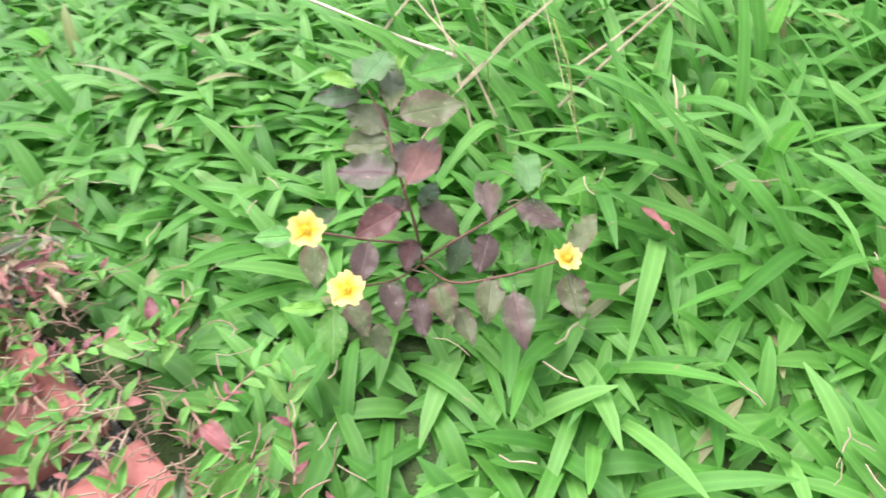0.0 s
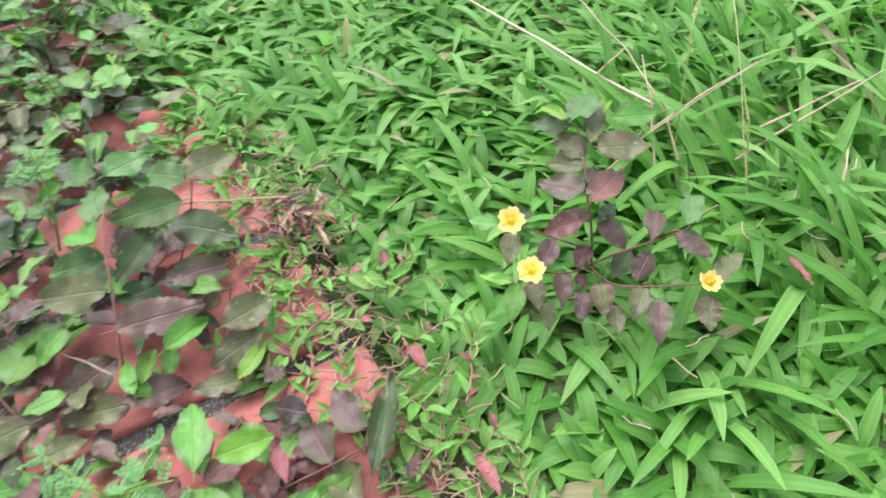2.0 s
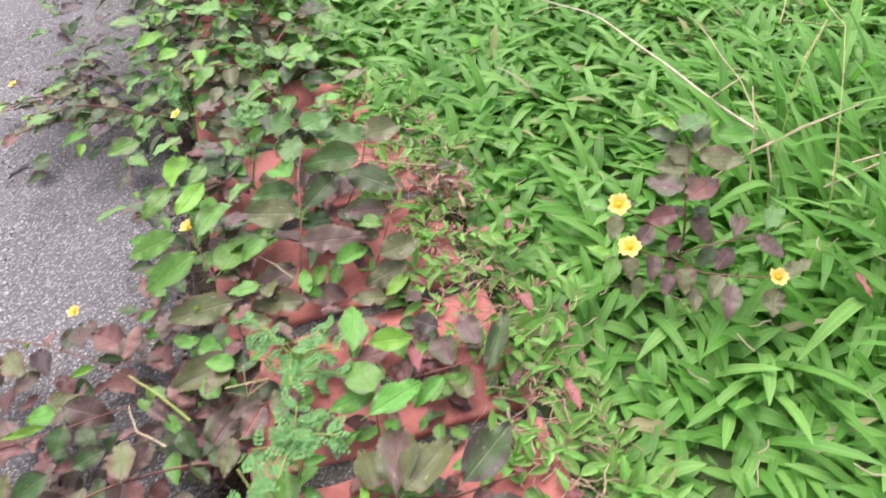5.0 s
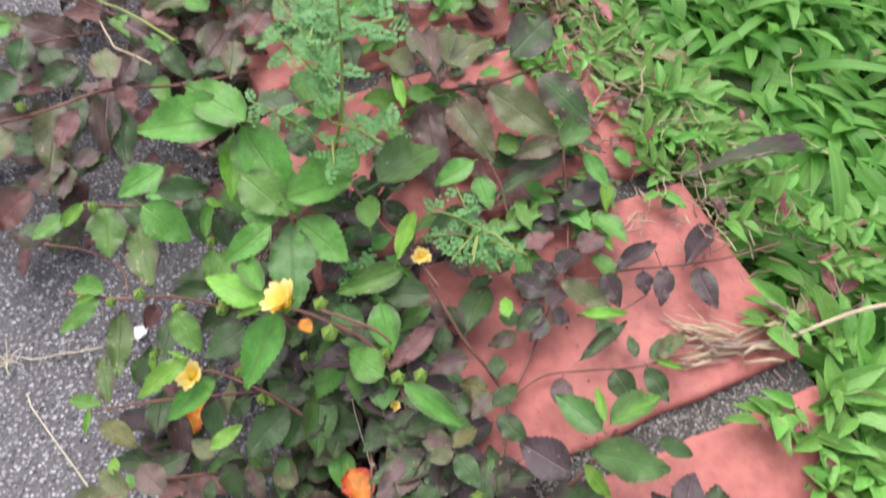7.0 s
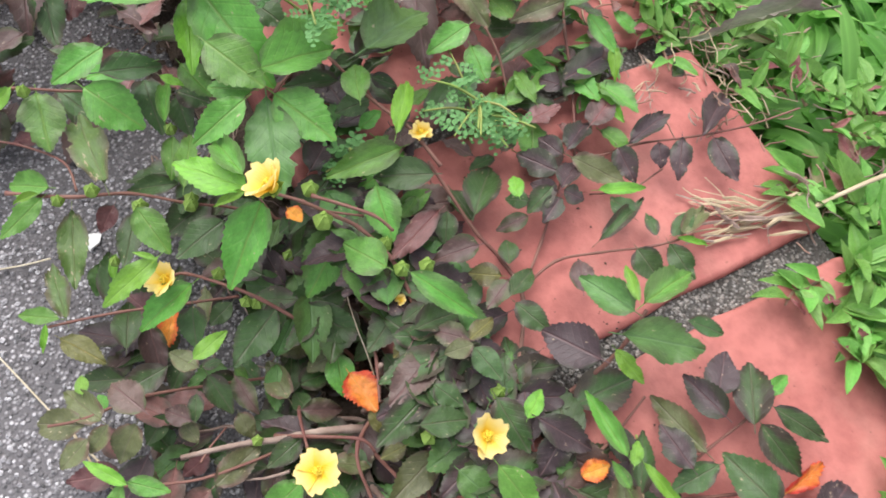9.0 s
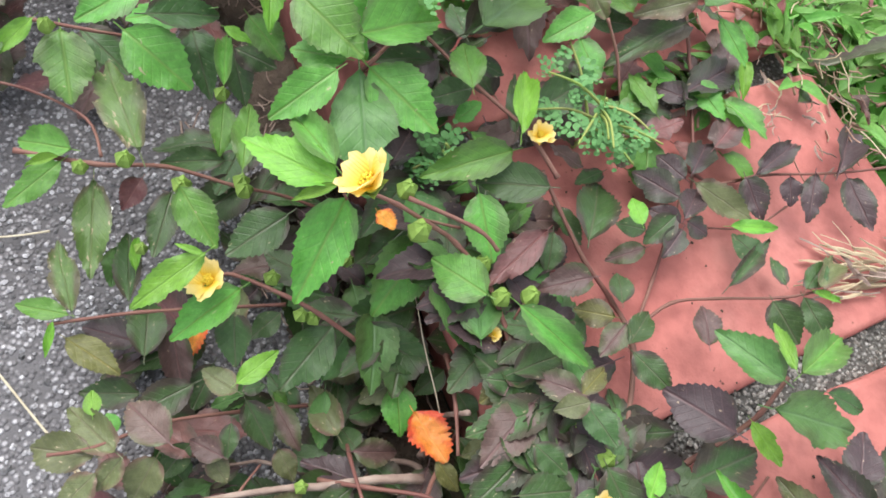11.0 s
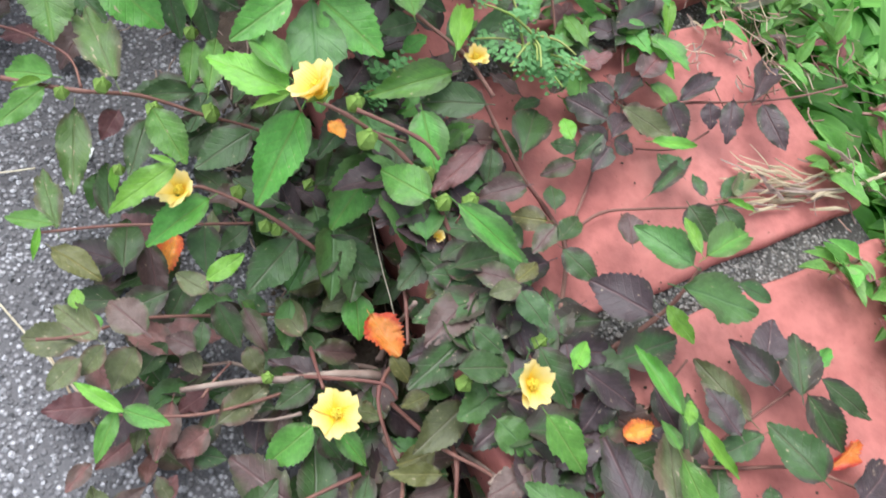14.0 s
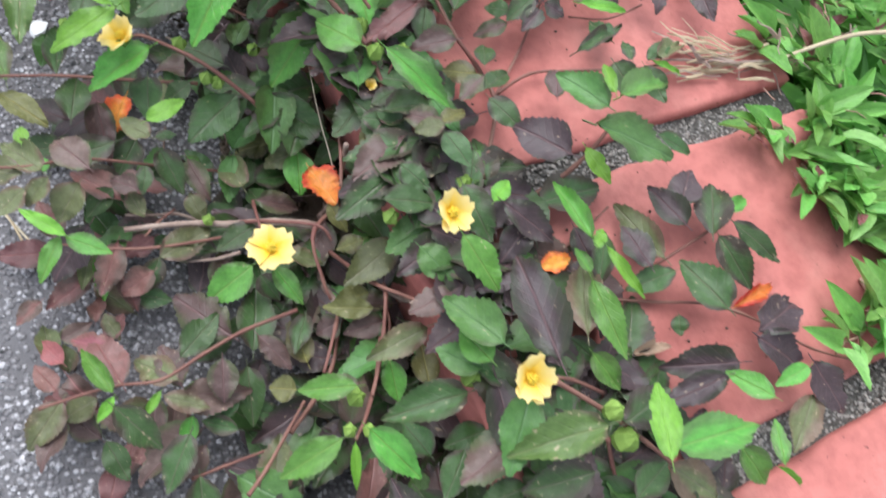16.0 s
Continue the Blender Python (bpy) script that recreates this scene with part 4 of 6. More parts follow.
leaves(main, (
    ("dark", -.128, -.077, .010, -.138, -.096, .0100, .011, -18),
    ("dark", -.128, -.104, .021, -.151, -.117, .020, .0093, -18),
    ("dark", -.123, -.084, .018, -.137, -.068, .015, .012, -7),
    ("green", -.108, -.125, .042, -.121, -.105, .040, .013, -15),
    ("dark", -.121, -.102, .039, -.107, -.067, .037, .017, 6),
    ("dark", -.114, -.100, .027, -.102, -.097, .024, .0078, 28),
    ("green", -.083, -.059, .037, -.095, -.080, .034, .013, -14),
    ("bright", -.086, -.139, .050, -.096, -.101, .041, .0087, -1),
    ("dark", -.088, -.127, .035, -.099, -.096, .028, .0075, -9),
    ("dark", -.086, -.106, .023, -.070, -.070, .020, .016, 14),
    ("green", -.086, -.132, .031, -.108, -.157, .030, .014, -21),
    ("dark", -.068, -.137, .030, -.092, -.147, .027, .015, -12),
))
leaves(main, (
    ("green", -.089, -.150, .025, -.073, -.168, .019, .016, 11),
    ("green", -.097, -.161, -.0008, -.102, -.195, -.013, .022, -3),
    ("green", -.070, -.180, .019, -.093, -.175, .013, .017, -19),
    ("maroon", -.061, -.145, .016, -.071, -.174, .016, .012, 2),
    ("dark", -.058, -.141, .012, -.053, -.155, .0084, .011, 11),
    ("purple", -.039, -.153, .017, -.055, -.166, .015, .012, -3),
    ("dark", -.046, -.141, .019, -.050, -.106, .013, .017, -8),
    ("green", -.126, -.179, .029, -.123, -.215, .020, .018, -6),
    ("dark", -.143, -.185, .0095, -.154, -.207, .0041, .016, -8),
    ("dark", -.121, -.163, -.0082, -.126, -.172, -.012, .0095, -11),
    ("dark", -.106, -.151, -.013, -.114, -.175, -.018, .016, -4),
    ("green", -.180, -.194, .0062, -.159, -.205, -.0003, .014, 10),
))
leaves(main, (
    ("dark", -.189, -.189, -.014, -.180, -.214, -.015, .012, -9),
    ("bright", -.188, -.217, -.032, -.198, -.203, -.034, .0047, 0),
    ("dark", -.183, -.228, -.033, -.204, -.202, -.039, .011, 0),
    ("spotted", -.213, -.201, -.012, -.193, -.231, -.016, .013, -12),
    ("spotted", -.198, -.241, -.036, -.223, -.219, -.037, .011, 4),
    ("green", -.218, -.200, .0037, -.241, -.205, -.0015, .013, -18),
    ("green", -.219, -.205, .0022, -.224, -.228, .0003, .010, -24),
    ("bright", -.216, -.207, .011, -.224, -.215, .0097, .0035, -11),
    ("maroon", -.206, -.186, -.025, -.206, -.200, -.029, .010, -17),
    ("bright", -.158, -.211, .0096, -.169, -.238, .0045, .011, -11),
    ("bright", -.157, -.213, .013, -.168, -.214, .011, .0024, -11),
    ("green", -.145, -.212, -.0042, -.157, -.238, -.0082, .014, -4),
))
leaves(main, (
    ("green", -.191, -.245, -.017, -.210, -.250, -.019, .0080, -3),
    ("bright", -.191, -.250, -.010, -.187, -.261, -.014, .0029, -9),
    ("yellow", -.190, -.251, -.025, -.168, -.252, -.026, .011, -5),
    ("purple", -.167, -.227, -.042, -.149, -.247, -.048, .012, -1),
    ("dark", -.145, -.217, -.018, -.135, -.233, -.019, .013, 7),
    ("dark", -.132, -.207, -.023, -.137, -.220, -.027, .0095, -9),
    ("dark", -.113, -.202, -.023, -.117, -.232, -.023, .018, -12),
    ("bright", -.129, -.240, -.0074, -.123, -.223, -.0085, .0079, 12),
    ("dull", -.129, -.240, -.019, -.144, -.239, -.020, .0097, -1),
    ("dark", -.128, -.239, -.020, -.122, -.233, -.020, .0056, 0),
    ("green", -.121, -.230, -.042, -.114, -.231, -.044, .0059, -1),
    ("bright", -.163, -.269, -.014, -.169, -.262, -.016, .0058, 2),
))
leaves(main, (
    ("dull", -.150, -.275, -.014, -.174, -.270, -.017, .012, -5),
    ("purple", -.138, -.265, -.015, -.158, -.260, -.016, .014, -1),
    ("green", -.158, -.269, -.031, -.165, -.265, -.031, .0061, -2),
    ("dull", -.155, -.279, -.014, -.176, -.286, -.018, .013, -6),
    ("dull", -.148, -.275, -.016, -.150, -.288, -.020, .0084, -8),
    ("dull", -.140, -.270, -.021, -.140, -.287, -.026, .013, -3),
    ("dark", -.136, -.260, -.038, -.139, -.275, -.041, .010, 0),
    ("dull", -.152, -.283, -.016, -.156, -.297, -.019, .010, -2),
    ("purple", -.122, -.260, -.026, -.136, -.260, -.027, .0094, -1),
    ("dull", -.127, -.261, -.031, -.117, -.266, -.034, .0082, 3),
    ("dark", -.126, -.249, -.026, -.121, -.260, -.028, .0071, -5),
    ("dark", -.126, -.240, -.026, -.109, -.250, -.031, .011, 2),
))
leaves(main, (
    ("purple", -.118, -.234, -.035, -.101, -.245, -.037, .010, 9),
    ("dull", -.108, -.248, -.034, -.097, -.255, -.037, .0091, 4),
    ("blue", -.104, -.221, -.039, -.095, -.240, -.041, .011, 2),
    ("yellow", -.096, -.202, -.048, -.109, -.213, -.052, .013, -4),
    ("dark", -.094, -.206, -.054, -.096, -.221, -.058, .011, -7),
    ("dull", -.080, -.202, -.038, -.091, -.218, -.040, .012, 3),
    ("green", -.081, -.206, -.036, -.070, -.222, -.041, .014, 1),
    ("dark", -.067, -.191, -.038, -.073, -.205, -.041, .010, -8),
    ("dark", -.097, -.184, -.043, -.082, -.198, -.044, .013, 9),
    ("purple", -.084, -.236, -.036, -.067, -.227, -.041, .011, 14),
    ("dark", -.082, -.234, -.043, -.093, -.228, -.045, .0092, -3),
    ("dark", -.087, -.237, -.057, -.098, -.231, -.058, .0094, -7),
))
leaves(main, (
    ("dark", -.110, -.192, -.046, -.100, -.200, -.047, .010, 1),
    ("dark", -.059, -.181, -.0004, -.065, -.209, -.0042, .017, 1),
    ("dark", -.050, -.185, .011, -.056, -.196, .0092, .0083, -1),
    ("dark", -.050, -.197, .011, -.034, -.177, .0087, .013, -3),
    ("green", -.060, -.181, .026, -.027, -.184, .018, .012, 14),
    ("purple", -.028, -.195, .019, -.044, -.195, .013, .011, -10),
    ("yellow", -.028, -.195, .018, -.022, -.179, .014, .0080, -8),
    ("dark", -.031, -.197, .0078, -.055, -.222, .0066, .015, 5),
    ("yellow", -.048, -.195, .0028, -.054, -.208, -.0010, .011, -6),
    ("dark", -.060, -.201, -.024, -.048, -.207, -.027, .0099, 17),
    ("dull", -.026, -.198, .024, -.035, -.205, .020, .0084, -6),
    ("dark", -.025, -.196, .016, -.010, -.204, .016, .011, 12),
))
leaves(main, (
    ("dark", -.033, -.232, .011, -.016, -.221, .0088, .013, 0),
    ("green", -.026, -.218, -.039, -.043, -.230, -.043, .015, -3),
    ("dark", -.032, -.219, -.036, -.045, -.223, -.040, .010, -2),
    ("dark", -.027, -.212, -.011, -.040, -.215, -.014, .0099, -8),
    ("dark", -.034, -.215, .011, -.020, -.218, .0092, .010, 16),
    ("yellow", -.056, -.226, -.027, -.043, -.232, -.030, .0077, 12),
    ("dark", -.078, -.250, -.046, -.057, -.241, -.047, .0099, 6),
    ("dull", -.040, -.211, -.029, -.048, -.220, -.030, .0081, -1),
    ("dark", -.061, -.238, -.051, -.077, -.231, -.054, .0085, -5),
    ("dark", -.100, -.260, -.048, -.107, -.271, -.051, .0097, -7),
    ("dark", -.088, -.247, -.051, -.094, -.257, -.053, .010, 0),
    ("bright", -.031, -.127, .023, -.038, -.116, .021, .0075, -21),
))
leaves(main, (
    ("purple", -.024, -.128, .013, -.035, -.138, .0070, .0085, -11),
    ("dark", -.024, -.153, .011, -.029, -.140, .0087, .0096, -7),
    ("dark", -.019, -.170, .018, -.014, -.151, .014, .0093, -4),
    ("purple", -.022, -.163, .017, -.026, -.178, .015, .0099, 13),
    ("yellow", -.025, -.160, .012, -.039, -.163, .0078, .011, -22),
    ("dark", -.016, -.171, .016, .0018, -.177, .016, .011, 23),
    ("plum", .023, -.183, .024, -.0029, -.179, .020, .019, -16),
    ("purple", .0090, -.154, .016, .0029, -.139, .016, .011, -11),
    ("blue", .027, -.164, .036, .0024, -.157, .034, .014, -20),
    ("bright", .026, -.163, .043, .017, -.147, .039, .0050, -27),
    ("green", .028, -.163, .042, .045, -.133, .038, .013, -11),
    ("blue", .024, -.176, .037, .062, -.163, .031, .018, 9),
))
leaves(main, (
    ("bright", .027, -.176, .023, .042, -.185, .022, .0074, 27),
    ("dark", .053, -.150, .020, .071, -.147, .017, .0094, 6),
    ("dark", .024, -.128, .022, .038, -.139, .022, .013, 32),
    ("dark", .038, -.116, .017, .053, -.128, .016, .011, 31),
    ("dark", .0080, -.130, .019, .023, -.093, .013, .0076, 0),
    ("dark", .021, -.107, .012, .0082, -.098, .0083, .011, -18),
    ("dark", .033, -.111, .012, .026, -.099, .0084, .0061, -18),
    ("dull", .041, -.111, .019, .052, -.082, .013, .0093, -4),
    ("dark", .039, -.111, .016, .045, -.093, .016, .0086, -11),
    ("bright", -.0004, -.109, .024, .021, -.094, .020, .0063, 12),
    ("bright", .040, -.112, .018, .057, -.106, .014, .0035, 15),
    ("plum", -.020, -.093, .017, -.034, -.087, .015, .011, -32),
))
leaves(main, (
    ("plum", -.019, -.090, .019, -.015, -.062, .013, .013, -10),
    ("plum", -.019, -.102, .016, -.040, -.101, .016, .014, -26),
    ("plum", -.015, -.110, .017, -.013, -.090, .015, .011, -14),
    ("plum", -.016, -.113, .017, -.029, -.113, .015, .0095, -30),
    ("dark", -.026, -.120, .012, -.037, -.121, .0081, .0088, -16),
    ("dark", -.019, -.112, .018, -.025, -.127, .014, .011, -5),
    ("plum", -.014, -.114, .016, -.017, -.129, .016, .010, -1),
    ("plum", -.014, -.111, .017, -.0030, -.110, .015, .0098, 17),
    ("dull", -.016, -.093, .018, .013, -.092, .014, .013, 16),
    ("plum", .0027, -.077, .017, .016, -.090, .015, .012, 26),
    ("plum", .020, -.066, .018, .026, -.076, .014, .0095, 19),
    ("plum", .030, -.058, .018, .035, -.078, .014, .011, 16),
))
leaves(main, (
    ("plum", .0074, -.071, .016, .022, -.040, .016, .011, 1),
    ("plum", .045, -.049, .016, .061, -.068, .016, .013, 33),
    ("plum", .039, -.052, .019, .046, -.0085, .013, .013, -12),
    ("plum", -.033, -.053, .018, -.013, -.012, .014, .017, 3),
    ("plum", -.031, -.055, .018, -.045, -.053, .014, .011, -25),
    ("dark", -.045, -.021, .024, -.068, -.058, .022, .018, -3),
    ("green", -.041, -.071, .018, -.058, -.052, .014, .0087, -20),
    ("bright", -.014, -.047, .017, -.031, -.052, .015, .0075, -20),
    ("bright", -.015, -.047, .016, .0015, -.060, .016, .0073, 30),
    ("bright", -.016, -.026, .024, -.010, -.042, .022, .0065, 17),
    ("green", -.034, -.016, .029, -.013, -.030, .025, .0097, 23),
    ("bright", -.128, -.292, -.014, -.149, -.291, -.015, .0056, -8),
))
leaves(main, (
    ("green", -.131, -.291, -.021, -.114, -.288, -.022, .0081, 6),
    ("green", -.132, -.292, -.019, -.128, -.310, -.020, .0069, -4),
    ("dull", -.101, -.279, -.030, -.093, -.256, -.036, .013, 14),
    ("green", -.070, -.263, -.035, -.079, -.284, -.041, .015, -13),
    ("green", -.062, -.260, -.033, -.044, -.267, -.037, .0092, 4),
    ("dark", -.066, -.264, -.038, -.054, -.269, -.041, .0098, 12),
    ("purple", -.063, -.291, -.041, -.094, -.286, -.046, .019, -10),
    ("dark", -.067, -.290, -.050, -.061, -.275, -.054, .0090, 14),
    ("dark", -.078, -.247, -.034, -.086, -.264, -.036, .011, -11),
    ("dull", -.132, -.282, -.045, -.125, -.300, -.049, .0078, -9),
    ("green", -.126, -.281, -.046, -.117, -.300, -.052, .0082, 1),
    ("maroon", -.114, -.267, -.049, -.120, -.280, -.050, .010, -16),
))
leaves(main, (
    ("maroon", -.106, -.280, -.049, -.112, -.295, -.051, .012, -9),
    ("purple", -.060, -.302, -.032, -.051, -.316, -.035, .012, -1),
    ("dark", -.052, -.298, -.045, -.038, -.317, -.047, .012, -1),
    ("purple", -.053, -.288, -.032, -.035, -.293, -.035, .0095, 2),
    ("dull", -.072, -.315, -.043, -.093, -.315, -.049, .013, 3),
    ("purple", -.070, -.316, -.045, -.087, -.305, -.048, .013, 7),
    ("green", -.086, -.331, -.030, -.107, -.322, -.031, .0070, -1),
    ("maroon", -.088, -.326, -.041, -.112, -.313, -.048, .015, 4),
    ("pink", -.100, -.315, -.047, -.118, -.319, -.050, .0099, -3),
    ("pink", -.117, -.327, -.060, -.132, -.323, -.063, .0086, -7),
    ("maroon", -.114, -.337, -.064, -.128, -.332, -.064, .0088, 7),
    ("maroon", -.105, -.334, -.062, -.116, -.347, -.066, .012, -12),
))
leaves(main, (
    ("dull", -.098, -.333, -.059, -.106, -.346, -.063, .011, -5),
    ("bright", -.085, -.332, -.029, -.085, -.342, -.030, .0043, -17),
    ("dark", -.083, -.335, -.028, -.061, -.340, -.035, .012, 1),
    ("bright", -.074, -.322, -.038, -.074, -.333, -.039, .0037, -6),
    ("dull", -.071, -.324, -.031, -.054, -.320, -.033, .0084, 4),
    ("dark", -.042, -.321, -.044, -.057, -.324, -.047, .0079, -10),
    ("dark", -.047, -.312, -.044, -.058, -.321, -.046, .0096, -13),
    ("purple", -.071, -.321, -.055, -.063, -.337, -.060, .011, -3),
    ("green", -.060, -.324, -.045, -.055, -.338, -.045, .0071, 2),
    ("bright", -.065, -.313, -.038, -.064, -.319, -.040, .0038, -6),
    ("purple", -.050, -.331, -.046, -.053, -.347, -.050, .012, -10),
    ("maroon", -.065, -.339, -.059, -.074, -.347, -.059, .0091, -2),
))
leaves(main, (
    ("dark", -.085, -.345, -.056, -.070, -.354, -.059, .010, 3),
    ("green", -.0095, -.293, -.011, -.029, -.303, -.018, .010, -4),
    ("yellow", -.030, -.298, -.042, -.040, -.302, -.042, .011, -9),
    ("yellow", -.031, -.287, -.041, -.047, -.273, -.045, .011, -5),
    ("yellow", -.018, -.259, -.025, -.036, -.268, -.026, .0090, -19),
    ("yellow", -.023, -.251, -.033, -.034, -.262, -.035, .011, -8),
    ("purple", -.012, -.259, -.033, -.024, -.271, -.034, .011, -10),
    ("purple", -.028, -.266, -.038, -.034, -.275, -.040, .011, -8),
    ("dull", -.022, -.234, -.012, -.032, -.260, -.014, .015, -9),
    ("yellow", -.035, -.234, -.025, -.043, -.243, -.027, .0089, -6),
    ("blue", -.011, -.224, .0020, -.024, -.244, -.0026, .017, -1),
    ("blue", -.013, -.241, .0080, .0045, -.246, .0060, .013, 9),
))
leaves(main, (
    ("dark", -.0050, -.233, -.026, -.024, -.244, -.026, .013, -12),
    ("green", -.0016, -.237, .025, .020, -.247, .019, .013, 6),
    ("dark", -.0094, -.210, .011, .011, -.224, .0060, .015, 19),
    ("bright", .0039, -.215, .018, .0060, -.200, .014, .0074, -3),
    ("plum", .0076, -.213, .018, .033, -.215, .014, .013, 16),
    ("plum", .020, -.213, .012, .017, -.231, .0085, .013, 0),
    ("plum", .044, -.268, .037, .017, -.235, .031, .018, -14),
    ("blue", .027, -.267, .026, .0010, -.258, .020, .015, -8),
    ("dull", .055, -.246, .018, .044, -.216, .014, .015, -20),
    ("dark", .026, -.281, .0046, .0025, -.302, .0037, .014, 3),
    ("dull", .0040, -.261, -.0093, -.011, -.283, -.011, .012, -11),
    ("green", -.0031, -.276, -.021, .0078, -.288, -.025, .010, 9),
))
leaves(main, (
    ("green", -.0061, -.314, .0016, -.019, -.334, -.0051, .011, -1),
    ("green", -.0003, -.309, .011, .024, -.315, .0074, .011, 6),
    ("bright", -.0021, -.315, .011, .0055, -.328, .0073, .0036, 7),
    ("blue", .026, -.273, .011, .0085, -.274, .011, .012, -8),
    ("green", .027, -.272, .019, .012, -.265, .016, .012, -19),
    ("yellow", .015, -.280, -.015, .0044, -.265, -.017, .011, -11),
    ("dark", .027, -.301, -.023, .012, -.294, -.024, .011, -6),
    ("dark", .034, -.298, -.0017, .035, -.316, -.0043, .012, 3),
    ("dark", .040, -.286, -.0084, .028, -.299, -.0091, .012, -8),
    ("blue", .041, -.278, .026, .046, -.305, .022, .015, 5),
    ("dark", .057, -.301, .0051, .045, -.315, .0020, .012, -5),
    ("spotted", .066, -.279, .035, .041, -.300, .029, .014, 7),
))
leaves(main, (
    ("dark", .074, -.289, .016, .054, -.306, .016, .015, -8),
    ("dark", .074, -.273, .028, .087, -.253, .026, .014, 5),
    ("bright", .084, -.284, .046, .074, -.260, .042, .010, -21),
    ("green", .086, -.278, .041, .119, -.250, .030, .015, -4),
    ("plum", .114, -.226, .017, .087, -.242, .015, .015, -14),
    ("plum", .109, -.235, .018, .090, -.256, .014, .011, 7),
    ("dark", .088, -.292, .021, .095, -.275, .021, .011, -17),
    ("dull", .100, -.274, .013, .124, -.274, .0070, .015, 13),
    ("green", .059, -.251, .017, .075, -.258, .015, .0098, 18),
    ("green", .048, -.228, .023, .071, -.249, .021, .011, 19),
    ("bright", .047, -.216, .029, .068, -.227, .027, .0049, 26),
    ("green", .041, -.217, .030, .019, -.197, .026, .0077, -18),
))
leaves(main, (
    ("bright", .044, -.219, .029, .044, -.208, .027, .0053, -6),
    ("green", .047, -.225, .022, .038, -.218, .022, .0051, -16),
    ("dark", .053, -.225, .017, .048, -.198, .015, .0093, -17),
    ("plum", .078, -.182, .017, .058, -.171, .015, .013, -25),
    ("plum", .073, -.175, .017, .073, -.153, .015, .014, -10),
    ("dark", .089, -.181, .018, .084, -.152, .014, .016, -24),
    ("plum", .070, -.207, .016, .054, -.195, .016, .013, -12),
    ("dull", .076, -.197, .011, .049, -.183, .0092, .013, -28),
    ("dark", .082, -.199, .010, .066, -.217, .0098, .011, -3),
    ("dark", .104, -.208, .017, .081, -.195, .015, .017, -18),
    ("dark", .092, -.179, .017, .113, -.193, .015, .013, 30),
    ("dark", .095, -.171, .019, .123, -.173, .013, .0099, 18),
))
leaves(main, (
    ("green", .090, -.167, .017, .102, -.152, .015, .0070, 12),
    ("dark", .088, -.217, .011, .092, -.224, .0094, .0072, 24),
    ("plum", .117, -.211, .019, .135, -.184, .013, .017, 0),
    ("plum", .117, -.214, .019, .144, -.213, .013, .018, 8),
    ("plum", .140, -.212, .019, .163, -.223, .013, .014, 21),
    ("green", .125, -.237, .025, .108, -.233, .019, .0094, -14),
    ("green", .137, -.217, .022, .127, -.230, .022, .0074, 3),
    ("green", .116, -.260, .025, .135, -.266, .019, .011, 19),
    ("green", .135, -.258, .023, .129, -.242, .021, .0064, -30),
    ("bright", .132, -.260, .024, .147, -.260, .020, .0029, 7),
    ("dull", .148, -.221, .012, .148, -.245, .0079, .013, 10),
    ("bright", -.196, -.110, .046, -.177, -.141, .040, .013, -8),
))
leaves(main, (
    ("green", -.191, -.108, .050, -.146, -.132, .042, .027, 15),
    ("green", -.149, -.127, .041, -.141, -.074, .030, .025, 20),
    ("dark", -.185, -.083, .025, -.164, -.086, .021, .016, 14),
    ("blue", -.116, -.103, .047, -.106, -.048, .036, .025, 9),
    ("purple", -.124, -.030, .026, -.097, -.071, .013, .020, 11),
    ("purple", -.117, -.022, .024, -.130, -.049, .018, .020, -16),
    ("dull", -.047, -.020, .035, -.067, -.040, .031, .013, -26),
    ("green", -.140, -.027, .029, -.125, -.018, .029, .011, 21),
    ("green", -.257, -.113, -.017, -.270, -.141, -.020, .019, -17),
    ("dark", -.225, -.147, .018, -.208, -.125, .011, .015, 17),
    ("dark", -.318, -.082, -.021, -.285, -.117, -.028, .018, -10),
    ("maroon", -.303, -.087, .0056, -.287, -.095, -.0010, .013, 0),
))
leaves(main, (
    ("bright", -.257, -.167, .012, -.261, -.185, .0070, .0071, -21),
    ("green", -.263, -.176, .0080, -.268, -.195, .0078, .012, -16),
))
add_flower(main, (-.155, -.216, 0), .0185, (-0.35, -0.25, 0.8), 10, 28)
add_flower(main, (-.064, -.259, -.016), .0195, (0.05, -0.05, 1.0), 40, 4)
add_flower(main, (-.008, -.227, .018), .019, (0.35, -0.1, 0.85), 75, 22)
add_flower(main, (.037, -.278, .038), .0185, (0.3, -0.35, 0.8), 15, 26)
add_flower(main, (-.061, -.186, .006), .0075, (0.0, 0.0, 1.0), 0, 40)
add_bud(main, (-.182, -.191, 0), .0065)
add_bud(main, (-.164, -.18, -.002), .0065)
add_bud(main, (-.139, -.202, -.008), .006)
add_bud(main, (-.124, -.207, -.014), .0055)
add_bud(main, (-.12, -.205, -.016), .006)
add_bud(main, (-.076, -.168, .014), .007)
add_bud(main, (-.065, -.176, .014), .007)
add_bud(main, (-.056, -.17, .014), .007)
add_bud(main, (-.1, -.177, .03), .008)
add_bud(main, (-.028, -.233, .003), .0065)
add_bud(main, (-.023, -.201, .003), .0065)
add_bud(main, (-.009, -.206, .006), .0065)
add_bud(main, (.025, -.275, .003), .008)
add_bud(main, (-.008, -.295, -.02), .0075)
add_bud(main, (-.094, -.256, -.03), .005)
add_bud(main, (-.122, -.173, -.03), .006)
add_bud(main, (-.187, -.212, -.02), .005)
add_flower(main, (-.12, -.181, .05), .0225, (-0.5, -0.2, 0.78), 20, 36)
add_flower(main, (-.08, -.125, .038), .012, (0.1, -0.3, 0.95), 5, 36)
add_bud(main, (-.202, -.194, .004), .0065)
